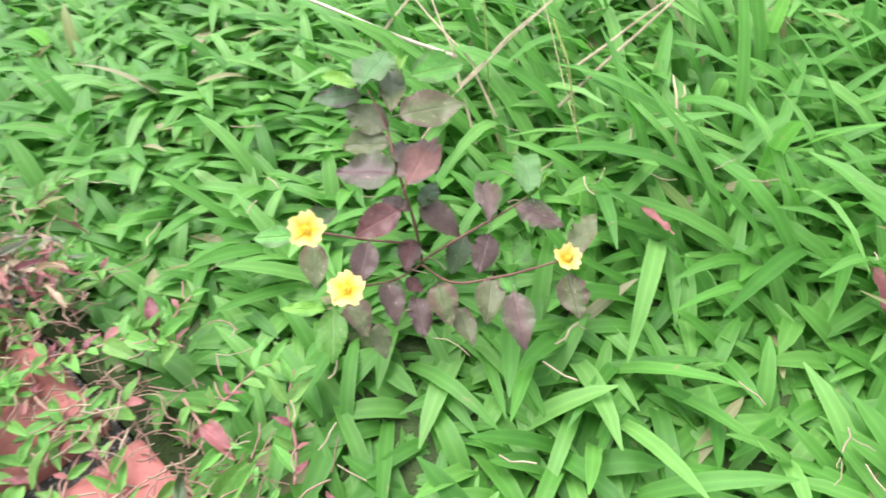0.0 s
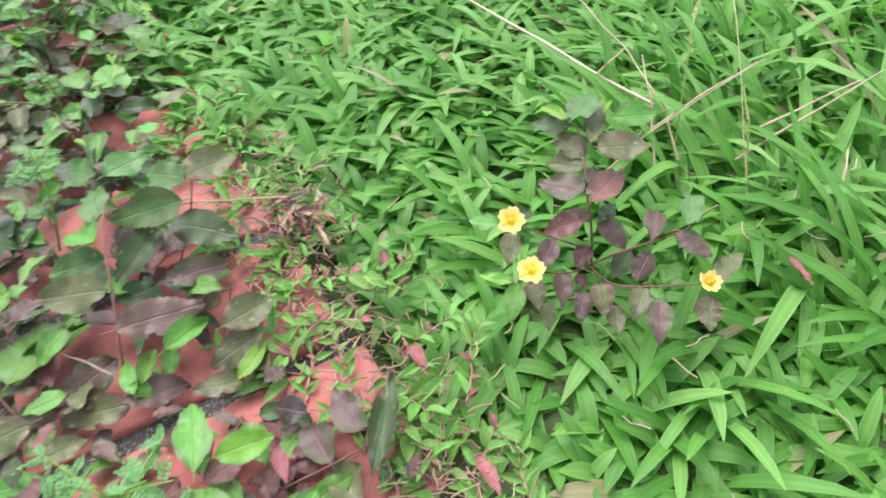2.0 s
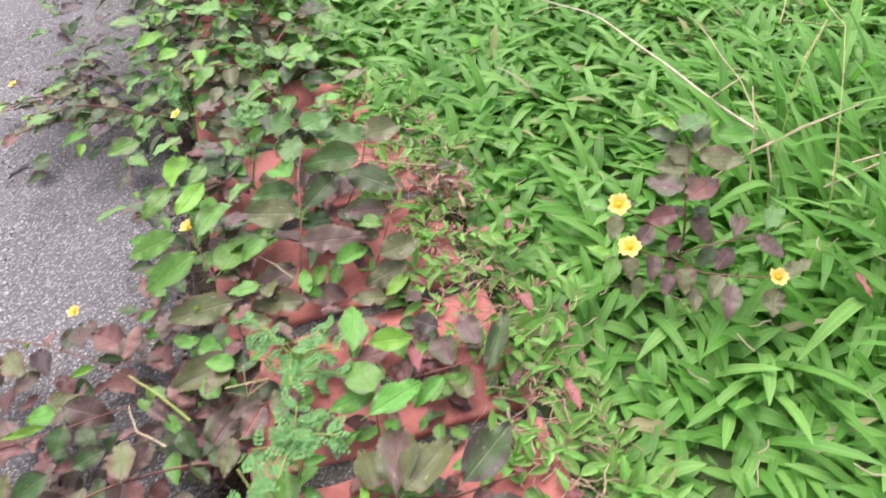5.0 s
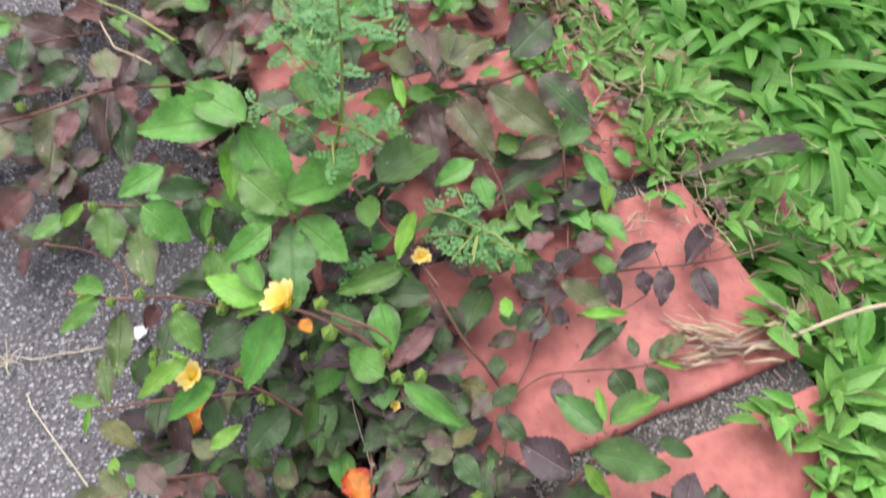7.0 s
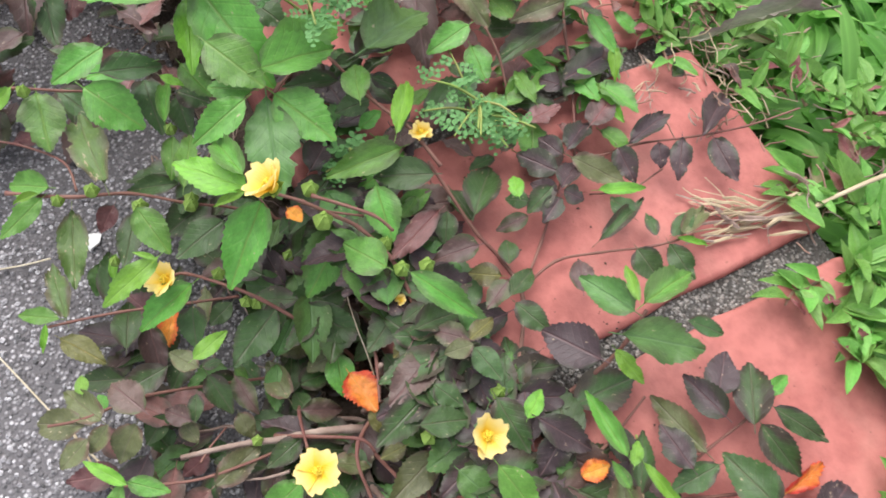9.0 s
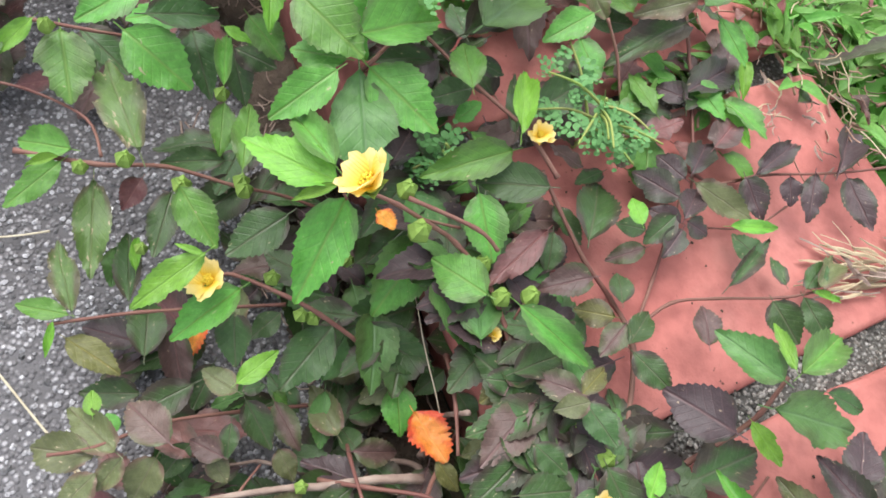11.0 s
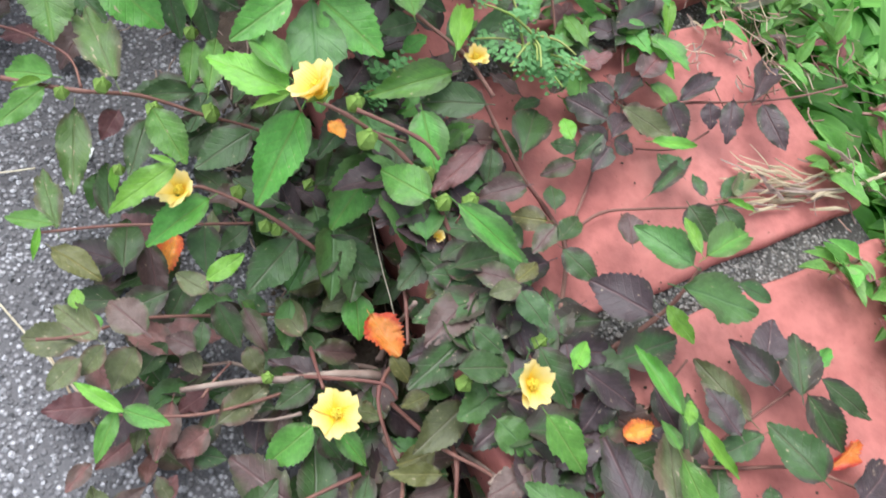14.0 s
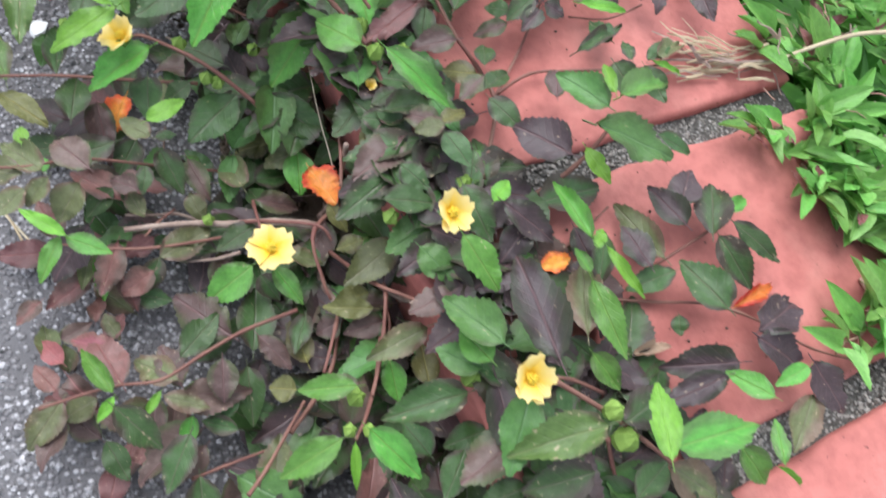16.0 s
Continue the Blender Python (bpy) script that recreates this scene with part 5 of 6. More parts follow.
add_bud(main, (-.184, -.189, -.004), .007)
add_bud(main, (-.17, -.173, -.012), .0065)
add_bud(main, (-.214, -.203, 0), .0055)
add_bud(main, (-.256, -.164, .006), .006)
add_bud(main, (-.195, -.147, -.006), .006)
add_bud(main, (-.1, -.177, .03), .0075)
add_bud(main, (-.11, -.168, .034), .007)
add_bud(main, (.068, -.272, .03), .007)
add_bud(main, (.078, -.276, .022), .009)
add_bud(main, (-.005, -.31, -.002), .005)
add_bud(main, (.001, -.307, -.002), .005)

# tall: stems, leaves (tone; foot; tip; width), flowers, buds
add_stem(tall, [(-.313, .108, .003), (-.321, .125, .03), (-.337, .15, .05), (-.358, .176, .065), (-.372, .202, .075)], .0015, .0009)
add_stem(tall, [(-.343, .207, .003), (-.333, .211, .025), (-.337, .239, .045), (-.35, .269, .065)], .0013, .0008)
add_stem(tall, [(-.273, .16, .003), (-.275, .18, .02), (-.277, .195, .035)], .001, .0007)
leaves(tall, (
    ("dull", -.292, .096, .018, -.334, .070, .014, .022, -24),
    ("blue", -.366, .179, .044, -.400, .153, .043, .024, -34),
    ("green", -.368, .177, .059, -.415, .199, .049, .027, -18),
    ("blue", -.372, .191, .066, -.417, .227, .061, .025, -15),
    ("blue", -.325, .224, .070, -.365, .192, .069, .028, -39),
    ("dark", -.341, .209, .052, -.348, .163, .046, .028, -19),
    ("dark", -.339, .219, .050, -.286, .224, .048, .029, 23),
    ("purple", -.308, .169, .049, -.282, .207, .040, .022, 36),
    ("dull", -.343, .247, .068, -.326, .296, .063, .027, 28),
    ("blue", -.328, .239, .078, -.378, .246, .068, .021, -32),
    ("blue", -.404, .233, .066, -.392, .272, .066, .025, 25),
    ("blue", -.413, .237, .061, -.460, .243, .054, .027, -31),
))
leaves(tall, (
    ("dark", -.349, .157, .025, -.336, .182, .023, .021, 22),
    ("purple", -.318, .124, .046, -.279, .168, .040, .027, 31),
    ("purple", -.325, .122, .017, -.342, .079, .015, .026, -32),
    ("purple", -.296, .092, .021, -.272, .126, .011, .023, 17),
    ("green", -.271, .178, .045, -.308, .175, .042, .015, -18),
    ("dull", -.275, .177, .031, -.292, .172, .029, .013, -27),
    ("dull", -.262, .157, .032, -.244, .195, .029, .025, 28),
    ("green", -.283, .125, .038, -.279, .170, .029, .017, 25),
    ("green", -.290, .105, .025, -.306, .138, .023, .012, 12),
    ("green", -.290, .098, .025, -.319, .120, .022, .012, -13),
    ("green", -.298, .103, .025, -.283, .104, .019, .012, 28),
    ("green", -.294, .141, .019, -.287, .120, .014, .013, -15),
))
leaves(tall, (
    ("dull", -.241, .169, .021, -.264, .136, .014, .025, -23),
    ("bright", -.238, .131, .018, -.239, .169, .015, .012, 20),
))

# roadside: stems, leaves (tone; foot; tip; width), flowers, buds
add_stem(roadside, [(-.295, .022, .003), (-.333, .053, .01), (-.368, .068, .04), (-.394, .081, .055)], .0016, .0009)
add_stem(roadside, [(-.7, .351, .003), (-.611, .245, .02), (-.605, .217, .03)], .001, .0007)
leaves(roadside, (
    ("green", -.405, .074, .058, -.436, .042, .044, .023, -35),
    ("green", -.382, .070, .051, -.401, .026, .037, .025, -31),
    ("green", -.361, .073, .037, -.384, .128, .026, .030, 10),
    ("green", -.464, .121, .051, -.462, .082, .045, .019, -18),
    ("bright", -.461, .118, .053, -.518, .182, .038, .021, 9),
    ("bright", -.422, .091, .058, -.442, .142, .053, .018, 24),
    ("green", -.390, .082, .055, -.416, .137, .047, .020, 15),
    ("dull", -.341, .062, .022, -.380, .023, .016, .026, -34),
    ("green", -.357, .024, .0008, -.375, .018, .0004, .014, -19),
    ("green", -.351, .021, -.0004, -.323, .039, .0060, .020, 26),
    ("dull", -.309, .031, .0045, -.347, -.019, -.0046, .029, -18),
    ("dull", -.340, .149, .051, -.392, .132, .042, .028, -31),
))
add_flower(roadside, (-.399, .082, .062), .016, (-0.3, -0.5, 0.7), 0, 34)
add_flower(roadside, (-.552, .211, .05), .013, (-0.2, -0.4, 0.8), 0, 10)
add_flower(roadside, (-.817, .192, .02), .012, (-0.2, -0.3, 0.9), 0, 6)
add_bud(roadside, (-.383, .069, .05), .005)
add_bud(roadside, (-.364, .042, .02), .005)
add_bud(roadside, (-.364, .08, .03), .005)

# purple plant: stems, leaves (tone; foot; tip; width), flowers, buds
add_stem(purple_plant, [(-.326, -.011, -.05), (-.367, -.014, -.03), (-.395, -.021, -.02), (-.413, -.025, -.012), (-.45, -.032, -.008), (-.483, -.044, -.004), (-.505, -.059, 0)], .0013, .0007)
add_stem(purple_plant, [(-.243, -.034, .003), (-.29, -.05, -.02), (-.311, -.091, 0), (-.332, -.124, 0), (-.356, -.152, 0), (-.382, -.173, 0)], .0017, .0009)
add_stem(purple_plant, [(-.326, -.011, -.05), (-.365, -.023, -.03), (-.388, -.077, -.01), (-.415, -.124, 0), (-.436, -.137, 0)], .0011, .0007)
add_stem(purple_plant, [(-.198, -.082, .02), (-.199, -.098, .04), (-.201, -.115, .05)], .0012, .0009)
leaves(purple_plant, (
    ("dark", -.369, -.178, .0000, -.369, -.200, -.010, .027, 0),
    ("green", -.192, -.109, .055, -.240, -.134, .053, .028, -16),
    ("green", -.181, -.114, .067, -.230, -.103, .058, .023, -17),
    ("green", -.182, -.061, .023, -.212, -.029, .021, .019, 4),
    ("dark", -.200, -.060, .011, -.227, -.051, .0088, .021, -6),
    ("green", -.181, -.064, .025, -.171, -.052, .022, .0094, 26),
    ("purple", -.324, -.083, -.016, -.301, -.118, -.024, .019, -10),
    ("dull", -.343, -.103, -.015, -.314, -.147, -.018, .025, -12),
    ("dark", -.336, -.092, -.012, -.318, -.120, -.020, .012, -16),
    ("maroon", -.406, -.0049, -.0062, -.455, -.0052, -.012, .028, -19),
    ("bright", -.372, -.093, .026, -.396, -.116, .021, .0073, -30),
    ("green", -.397, -.077, .0007, -.418, -.092, -.0042, .019, -14),
))
leaves(purple_plant, (
    ("purple", -.406, -.069, -.0067, -.373, -.053, -.020, .025, 26),
    ("dull", -.410, -.077, -.0096, -.419, -.051, -.017, .021, 20),
    ("dark", -.386, -.080, -.0017, -.376, -.101, -.0076, .017, -21),
    ("dark", -.385, -.072, -.015, -.365, -.080, -.020, .015, -8),
    ("bright", -.411, -.032, -.0043, -.425, -.049, -.0065, .0070, -20),
    ("dull", -.472, -.064, -.020, -.514, -.053, -.022, .023, -9),
    ("plum", -.457, -.052, -.024, -.497, -.033, -.026, .018, 2),
    ("dull", -.374, -.127, .012, -.372, -.159, .0037, .019, -18),
    ("dark", -.353, -.114, .0099, -.361, -.140, .0076, .019, -29),
    ("dull", -.301, -.092, .016, -.335, -.068, .0065, .021, 11),
    ("bright", -.350, -.156, .017, -.377, -.170, .012, .010, -19),
    ("dull", -.333, -.143, .0007, -.347, -.184, .0003, .031, -12),
))
leaves(purple_plant, (
    ("purple", -.279, -.037, -.0048, -.280, -.0013, .0060, .027, 16),
    ("maroon", -.323, -.014, -.021, -.348, -.014, -.024, .015, -4),
    ("maroon", -.383, -.026, -.027, -.427, -.017, -.034, .024, -1),
    ("maroon", -.371, .0034, -.022, -.408, .014, -.024, .023, -7),
    ("purple", -.346, -.036, -.037, -.359, -.055, -.038, .016, -17),
    ("maroon", -.305, -.034, -.034, -.339, -.025, -.038, .020, 1),
    ("dark", -.351, -.076, -.012, -.363, -.099, -.014, .018, -24),
))
add_flower(purple_plant, (-.484, .002, -.012), .014, (-0.1, -0.3, 0.9), 30, 20)
add_bud(purple_plant, (-.477, -.046, -.002), .0045)
add_bud(purple_plant, (-.338, -.129, .006), .006)

# red stemmed: stems, leaves (tone; foot; tip; width), flowers, buds
add_stem(red_stemmed, [(-.156, -.041, .003), (-.137, -.021, .02), (-.115, -.006, .028), (-.096, .004, .034), (-.07, .028, .045)], .0019, .001)
add_stem(red_stemmed, [(-.206, .054, .003), (-.175, .078, .014), (-.148, .101, .022), (-.127, .122, .03)], .0012, .0008)
add_stem(red_stemmed, [(-.173, .025, .003), (-.173, .026, .04)], .0009, .0007)
add_stem(red_stemmed, [(-.215, .059, .003), (-.222, .075, .02), (-.224, .085, .026)], .0008, .0006)
leaves(red_stemmed, (
    ("green", -.160, -.043, .027, -.144, -.020, .020, .012, 25),
    ("dull", -.113, -.023, .034, -.077, -.044, .030, .023, 16),
    ("dull", -.099, -.0053, .035, -.049, -.017, .033, .024, 30),
    ("dark", -.075, .0099, .045, -.038, .0008, .035, .023, 24),
    ("blue", -.045, -.030, .041, -.040, .011, .033, .016, 12),
    ("green", -.068, -.030, .022, -.085, -.017, .017, .013, -20),
    ("bright", -.133, -.042, .034, -.156, -.014, .032, .0068, -12),
    ("bright", -.211, .071, .039, -.189, .098, .032, .019, 27),
    ("green", -.218, .061, .036, -.250, .104, .032, .023, 9),
    ("green", -.180, .035, .045, -.213, .050, .040, .026, -5),
    ("green", -.184, .041, .035, -.208, .015, .027, .017, -27),
    ("green", -.169, .014, .053, -.159, .065, .040, .021, 12),
))
leaves(red_stemmed, (
    ("green", -.148, .073, .039, -.155, .045, .033, .013, -14),
    ("purple", -.126, -.019, .045, -.161, .033, .036, .028, 1),
    ("dull", -.120, -.019, .051, -.122, .041, .039, .030, 0),
    ("dull", -.142, -.021, .033, -.177, .010, .023, .019, 1),
    ("dark", -.092, .0025, .056, -.088, .062, .046, .027, 16),
    ("purple", -.154, .096, .022, -.187, .122, .014, .022, -11),
    ("purple", -.141, .112, .035, -.173, .138, .030, .020, -12),
    ("dull", -.130, .077, .017, -.162, .107, .015, .019, 0),
    ("dark", -.122, .087, .043, -.144, .166, .026, .015, 9),
    ("plum", -.182, .122, .021, -.207, .120, .019, .018, -28),
))

# lawn plant: stems, leaves (tone; foot; tip; width), flowers, buds
add_stem(lawn_plant, [(-.046, .308, .003), (-.049, .31, .035), (-.059, .329, .06), (-.067, .351, .075), (-.077, .365, .088)], .0015, .0008)
add_stem(lawn_plant, [(-.049, .31, .02), (-.061, .292, .04), (-.074, .282, .052), (-.089, .272, .066), (-.096, .269, .07)], .0011, .0007)
add_stem(lawn_plant, [(-.045, .304, .012), (-.028, .298, .034), (-.009, .302, .046), (.008, .311, .052), (.02, .321, .056)], .0012, .0007)
add_stem(lawn_plant, [(-.046, .307, .005), (-.027, .279, .022), (-.003, .273, .034), (.014, .272, .042), (.029, .275, .046)], .0011, .0007)
add_stem(lawn_plant, [(-.047, .307, .005), (-.059, .282, .02), (-.071, .264, .036), (-.077, .254, .046)], .001, .0007)
leaves(lawn_plant, (
    ("blue", -.078, .354, .098, -.069, .407, .091, .024, 5),
    ("green", -.053, .371, .093, -.022, .393, .091, .021, 28),
    ("bright", -.082, .363, .092, -.110, .386, .086, .0089, -29),
    ("bright", -.059, .371, .097, -.060, .400, .093, .0078, 7),
    ("dull", -.062, .346, .088, -.067, .408, .079, .016, 1),
    ("dull", -.058, .345, .085, -.022, .362, .083, .025, 21),
    ("dull", -.065, .347, .074, -.094, .372, .072, .021, -21),
    ("dark", -.082, .370, .081, -.113, .374, .076, .015, -31),
    ("dull", -.063, .342, .068, -.095, .348, .063, .018, -28),
    ("purple", -.058, .319, .066, -.094, .326, .061, .024, -18),
    ("maroon", -.052, .305, .069, -.038, .356, .066, .022, 16),
    ("purple", -.057, .323, .068, -.059, .355, .062, .013, 2),
))
leaves(lawn_plant, (
    ("maroon", -.055, .303, .054, -.081, .292, .045, .018, -32),
    ("purple", -.046, .316, .047, -.023, .301, .037, .017, 23),
    ("dark", -.044, .309, .050, -.038, .338, .045, .012, 9),
    ("purple", -.052, .309, .048, -.069, .322, .046, .012, -14),
    ("maroon", -.051, .306, .028, -.053, .285, .025, .014, -10),
    ("purple", -.070, .279, .054, -.074, .256, .046, .015, -16),
    ("dark", -.099, .278, .058, -.094, .316, .050, .015, 7),
    ("green", -.109, .281, .055, -.131, .279, .055, .013, -27),
    ("dull", -.099, .276, .055, -.095, .254, .045, .015, -7),
    ("purple", -.0077, .291, .058, -.011, .335, .056, .015, 3),
    ("blue", .014, .299, .069, .011, .359, .057, .016, 4),
    ("purple", .0056, .303, .058, .031, .291, .056, .016, 27),
))
leaves(lawn_plant, (
    ("purple", -.0069, .300, .040, -.013, .279, .031, .016, -15),
    ("dull", .035, .274, .050, .050, .315, .046, .015, 4),
    ("bright", .012, .304, .062, .025, .328, .062, .0045, 18),
    ("dull", .033, .271, .041, .038, .247, .035, .017, 11),
    ("purple", .0041, .255, .045, .0098, .227, .036, .017, 8),
    ("dull", -.0058, .274, .032, -.0083, .249, .028, .016, -3),
    ("green", -.0018, .273, .035, .0073, .265, .032, .0090, 11),
    ("dull", -.035, .275, .026, -.027, .254, .018, .017, 10),
    ("purple", -.062, .275, .026, -.055, .252, .022, .015, -7),
    ("dull", -.079, .258, .030, -.069, .239, .029, .015, 6),
    ("bright", -.090, .247, .037, -.114, .247, .037, .0083, -18),
    ("green", -.087, .249, .035, -.084, .221, .028, .015, -11),
))
leaves(lawn_plant, (
    ("maroon", -.054, .290, .012, -.044, .284, .0078, .0090, 26),
    ("dull", -.024, .270, .012, -.015, .247, .0084, .013, -1),
    ("purple", -.048, .279, .010, -.041, .252, .0100, .014, -3),
    ("green", .0061, .283, .033, .017, .310, .027, .012, 14),
    ("dark", -.021, .319, .019, -.028, .292, .015, .015, -6),
    ("dull", -.067, .257, .014, -.061, .239, .0065, .012, 4),
))
add_flower(lawn_plant, (-.097, .265, .076), .02, (0.25, -0.5, 0.85), 10, 12)
add_flower(lawn_plant, (-.078, .248, .052), .02, (0.0, -0.4, 0.9), 40, 8)
add_flower(lawn_plant, (.032, .273, .05), .018, (0.35, -0.35, 0.85), 0, 24)


# ---- feathery weeds ----
def frond_mesh(seed, pairs, oval, big=0.27):
    """A feathered leaf one long: a thin rib with pairs of small oval leaflets."""
    rnd = random.Random(seed)
    v, f = [], []
    for i in range(pairs + 2):
        x = i / (pairs + 1)
        for y in (-0.012, 0.012):
            v.append(Vector((x, y * (1 - 0.6 * x), -0.12 * x * x)))
    for i in range(pairs + 1):
        f.append((2 * i, 2 * i + 2, 2 * i + 3, 2 * i + 1))
    for i in range(1, pairs + 2):
        size = big * math.sin(math.pi * (0.22 + 0.6 * i / (pairs + 1)))
        for side in (-1, 1):
            root_v = 2 * i + (side + 1) // 2
            an = side * radians(rnd.uniform(52, 72) if i <= pairs else 18)
            d, e = Vector((math.cos(an), math.sin(an), rnd.uniform(-0.2, 0.35))), Vector((-math.sin(an), math.cos(an), 0))
            c, n = v[root_v], len(v)
            tilt = rnd.uniform(-0.35, 0.35)
            for a, b in ((0.2, -0.5), (0.5, -0.95), (0.8, -0.9), (1.0, -0.3), (1.0, 0.3), (0.8, 0.9), (0.5, 0.95), (0.2, 0.5), (0.55, 0.0)):
                v.append(c + size * (a * d + b * oval * e) + Vector((0, 0, size * (tilt * b * oval + (0.05 if b else 0.0)))))
            ring = [root_v] + [n + k for k in range(8)]
            f += [(n + 8, ring[k], ring[(k + 1) % 9]) for k in range(9)]
    return from_lists("frond", v, f, WEED)


FRONDS = [frond_mesh(i, 4 + i, 0.34 + 0.05 * i) for i in range(3)]
ROUND_FRONDS = [frond_mesh(10 + i, 2 + i % 2, 0.4, 0.36) for i in range(3)]


def feathery_weed(x, y, z, tall_by, spread, fronds, size, seed, label, lean=(0, 0), kinds=FRONDS):
    rnd = random.Random(seed)
    plant = root("feathery_weed", x, y, z, label, "weed", "feathery weeds")
    tip = Vector((x + lean[0], y + lean[1], z + tall_by))
    base = Vector((x, y, z))
    part("stem", tube([base, base.lerp(tip, 0.5) + Vector((0.004, 0.002, 0)), tip], 0.0011, 0.0006, STEM_GREEN, "stem"), plant)
    twigs = []
    for k in range(max(3, fronds // 9)):
        h = rnd.uniform(0.2, 0.9)
        a = rnd.uniform(0, 6.28)
        p = base.lerp(tip, h)
        q = p + Vector((math.cos(a), math.sin(a), 0)) * spread * rnd.uniform(0.6, 1.0) + Vector((0, 0, rnd.uniform(0.1, 0.4) * spread + 0.1 * tall_by))
        twigs.append((p, q))
        part("twig", tube([p, p.lerp(q, 0.5) + Vector((0, 0, 0.003)), q], 0.0007, 0.0004, STEM_GREEN, "twig", 5), plant)
    for k in range(fronds):
        p, q = rnd.choice(twigs + [(base.lerp(tip, 0.35), tip)])
        c = p.lerp(q, rnd.uniform(0.25, 1.0))
        a = rnd.uniform(0, 6.28)
        d = Vector((math.cos(a), math.sin(a), rnd.uniform(-0.3, 0.45))).normalized()
        ln = size * rnd.uniform(0.7, 1.25)
        part("frond", kinds[k % 3], plant, frame_of(c, c + ln * d, ln * 0.95, rnd.uniform(-30, 30)))
    return plant


feathery_weed(-0.158, -0.084, 0.0, 0.15, 0.042, 80, 0.0125, 1, "upright feathery blue-green weed with tiny paired leaflets", (0.016, -0.004))
feathery_weed(-0.064, -0.092, 0.0, 0.034, 0.032, 105, 0.0075, 2, "low fine-leaved light green weed on the bricks", (0, 0), ROUND_FRONDS)
feathery_weed(-0.25, 0.03, 0.0, 0.06, 0.045, 75, 0.0125, 3, "low feathery blue-green weed beside purple leaves")
feathery_weed(-0.455, 0.205, 0.0, 0.09, 0.02, 46, 0.012, 4, "thin wispy green weed beside the asphalt", (0.0, 0.02))
feathery_weed(-0.43, 0.14, -0.04, 0.06, 0.03, 34, 0.013, 5, "feathery green weed at the asphalt edge")
feathery_weed(-0.108, -0.135, -0.0, 0.02, 0.016, 20, 0.009, 6, "tiny round-leaved weed under broad leaves", (0, 0), ROUND_FRONDS)
feathery_weed(-0.205, -0.028, 0.0, 0.07, 0.035, 60, 0.0125, 10, "feathery blue-green weed with tiny leaflets among broad leaves", (0.01, 0.0))
feathery_weed(-0.66, 0.42, 0.0, 0.1, 0.04, 60, 0.015, 8, "wispy light green weed crowding the edging")
feathery_weed(-0.6, 0.26, -0.03, 0.09, 0.04, 60, 0.014, 9, "feathery green weed beside the asphalt further along")
feathery_weed(-0.56, 0.34, 0.0, 0.08, 0.03, 40, 0.014, 7, "wispy green weed among purple leaves")


# ---- creeping weeds between lawn and bricks ----
CREEP = [leaf_mesh(LEAF_CREEP, 500 + j, fold=0.3, droop=0.18 - 0.1 * j, teeth=0.0, fat=0.42, wave=0.04, n=8) for j in range(3)]


def creeping_weed(s, w, reach, heading, pairs, size, seed, pink=0.2):
    """A pinkish runner with pairs of small narrow leaves."""
    rnd = random.Random(seed)
    a = at(s, w, 0.003 if w < FAR else 0.0)
    plant = root("creeping_weed", a.x, a.y, a.z, "creeping weed with narrow light green leaves on a pinkish runner", "weed", "creeping weeds along the bricks")
    pts = [a]
    h = heading
    for k in range(3):
        h += rnd.uniform(-0.5, 0.5)
        pts.append(pts[-1] + reach / 3 * (math.cos(h) * U + math.sin(h) * W) + Vector((0, 0, rnd.uniform(-0.001, 0.005))))
    part("runner", tube(pts, 0.001, 0.0006, PINKSTEM, "runner", 5), plant)
    for k in range(pairs):
        t = (k + 0.4) / pairs * 2.999
        i = int(t)
        c = pts[i].lerp(pts[i + 1], t - i) + Vector((0, 0, 0.001))
        d = (pts[i + 1] - pts[i]).normalized()
        for side in (-1, 1):
            an = side * rnd.uniform(0.5, 1.3)
            e = Matrix.Rotation(an, 3, "Z") @ d
            ln = size * rnd.uniform(0.7, 1.2)
            tip = c + ln * e + Vector((0, 0, rnd.uniform(0.0, 0.4) * ln))
            if rnd.random() < pink:
                part("leaf", LEAF_MESHES["pink"][k % 4], plant, frame_of(c, c.lerp(tip, 0.6), ln * 0.26, rnd.uniform(-30, 30)), "pink withered leaf")
            else:
                part("leaf", CREEP[k % 3], plant, frame_of(c, tip, ln * rnd.uniform(0.32, 0.44), rnd.uniform(-25, 25)))


rr = random.Random(77)
for k in range(90):
    s = -0.4 + 0.6 * (k + rr.random()) / 90
    low = 0.085 if 0 < s < 0.07 else 0.066 if s > 0 else 0.047
    creeping_weed(s, low + (0.085 if s > 0.08 else 0.075) * rr.random() ** 1.2, rr.uniform(0.02, 0.045), rr.uniform(0, 6.28), rr.randint(3, 5), rr.uniform(0.013, 0.022) if s > 0.05 else rr.uniform(0.017, 0.028), k, 0.1)
for k, (s, w) in enumerate(((-0.043, 0.057), (-0.067, 0.045), (-0.085, 0.04), (-0.032, 0.06), (-0.103, 0.029), (-0.026, 0.083), (-0.075, 0.06), (-0.015, 0.068))):
    creeping_weed(s, w, 0.03, 1.2 + 0.9 * k, 4, 0.019 + 0.001 * (k % 5), 300 + k, 0.05)
for k in range(100):
    s = 0.14 + 0.62 * (k + rr.random()) / 100
    creeping_weed(s, rr.uniform(0.025, 0.115), rr.uniform(0.03, 0.06), rr.uniform(0, 6.28), rr.randint(3, 5), rr.uniform(0.011, 0.021), 100 + k, 0.12)


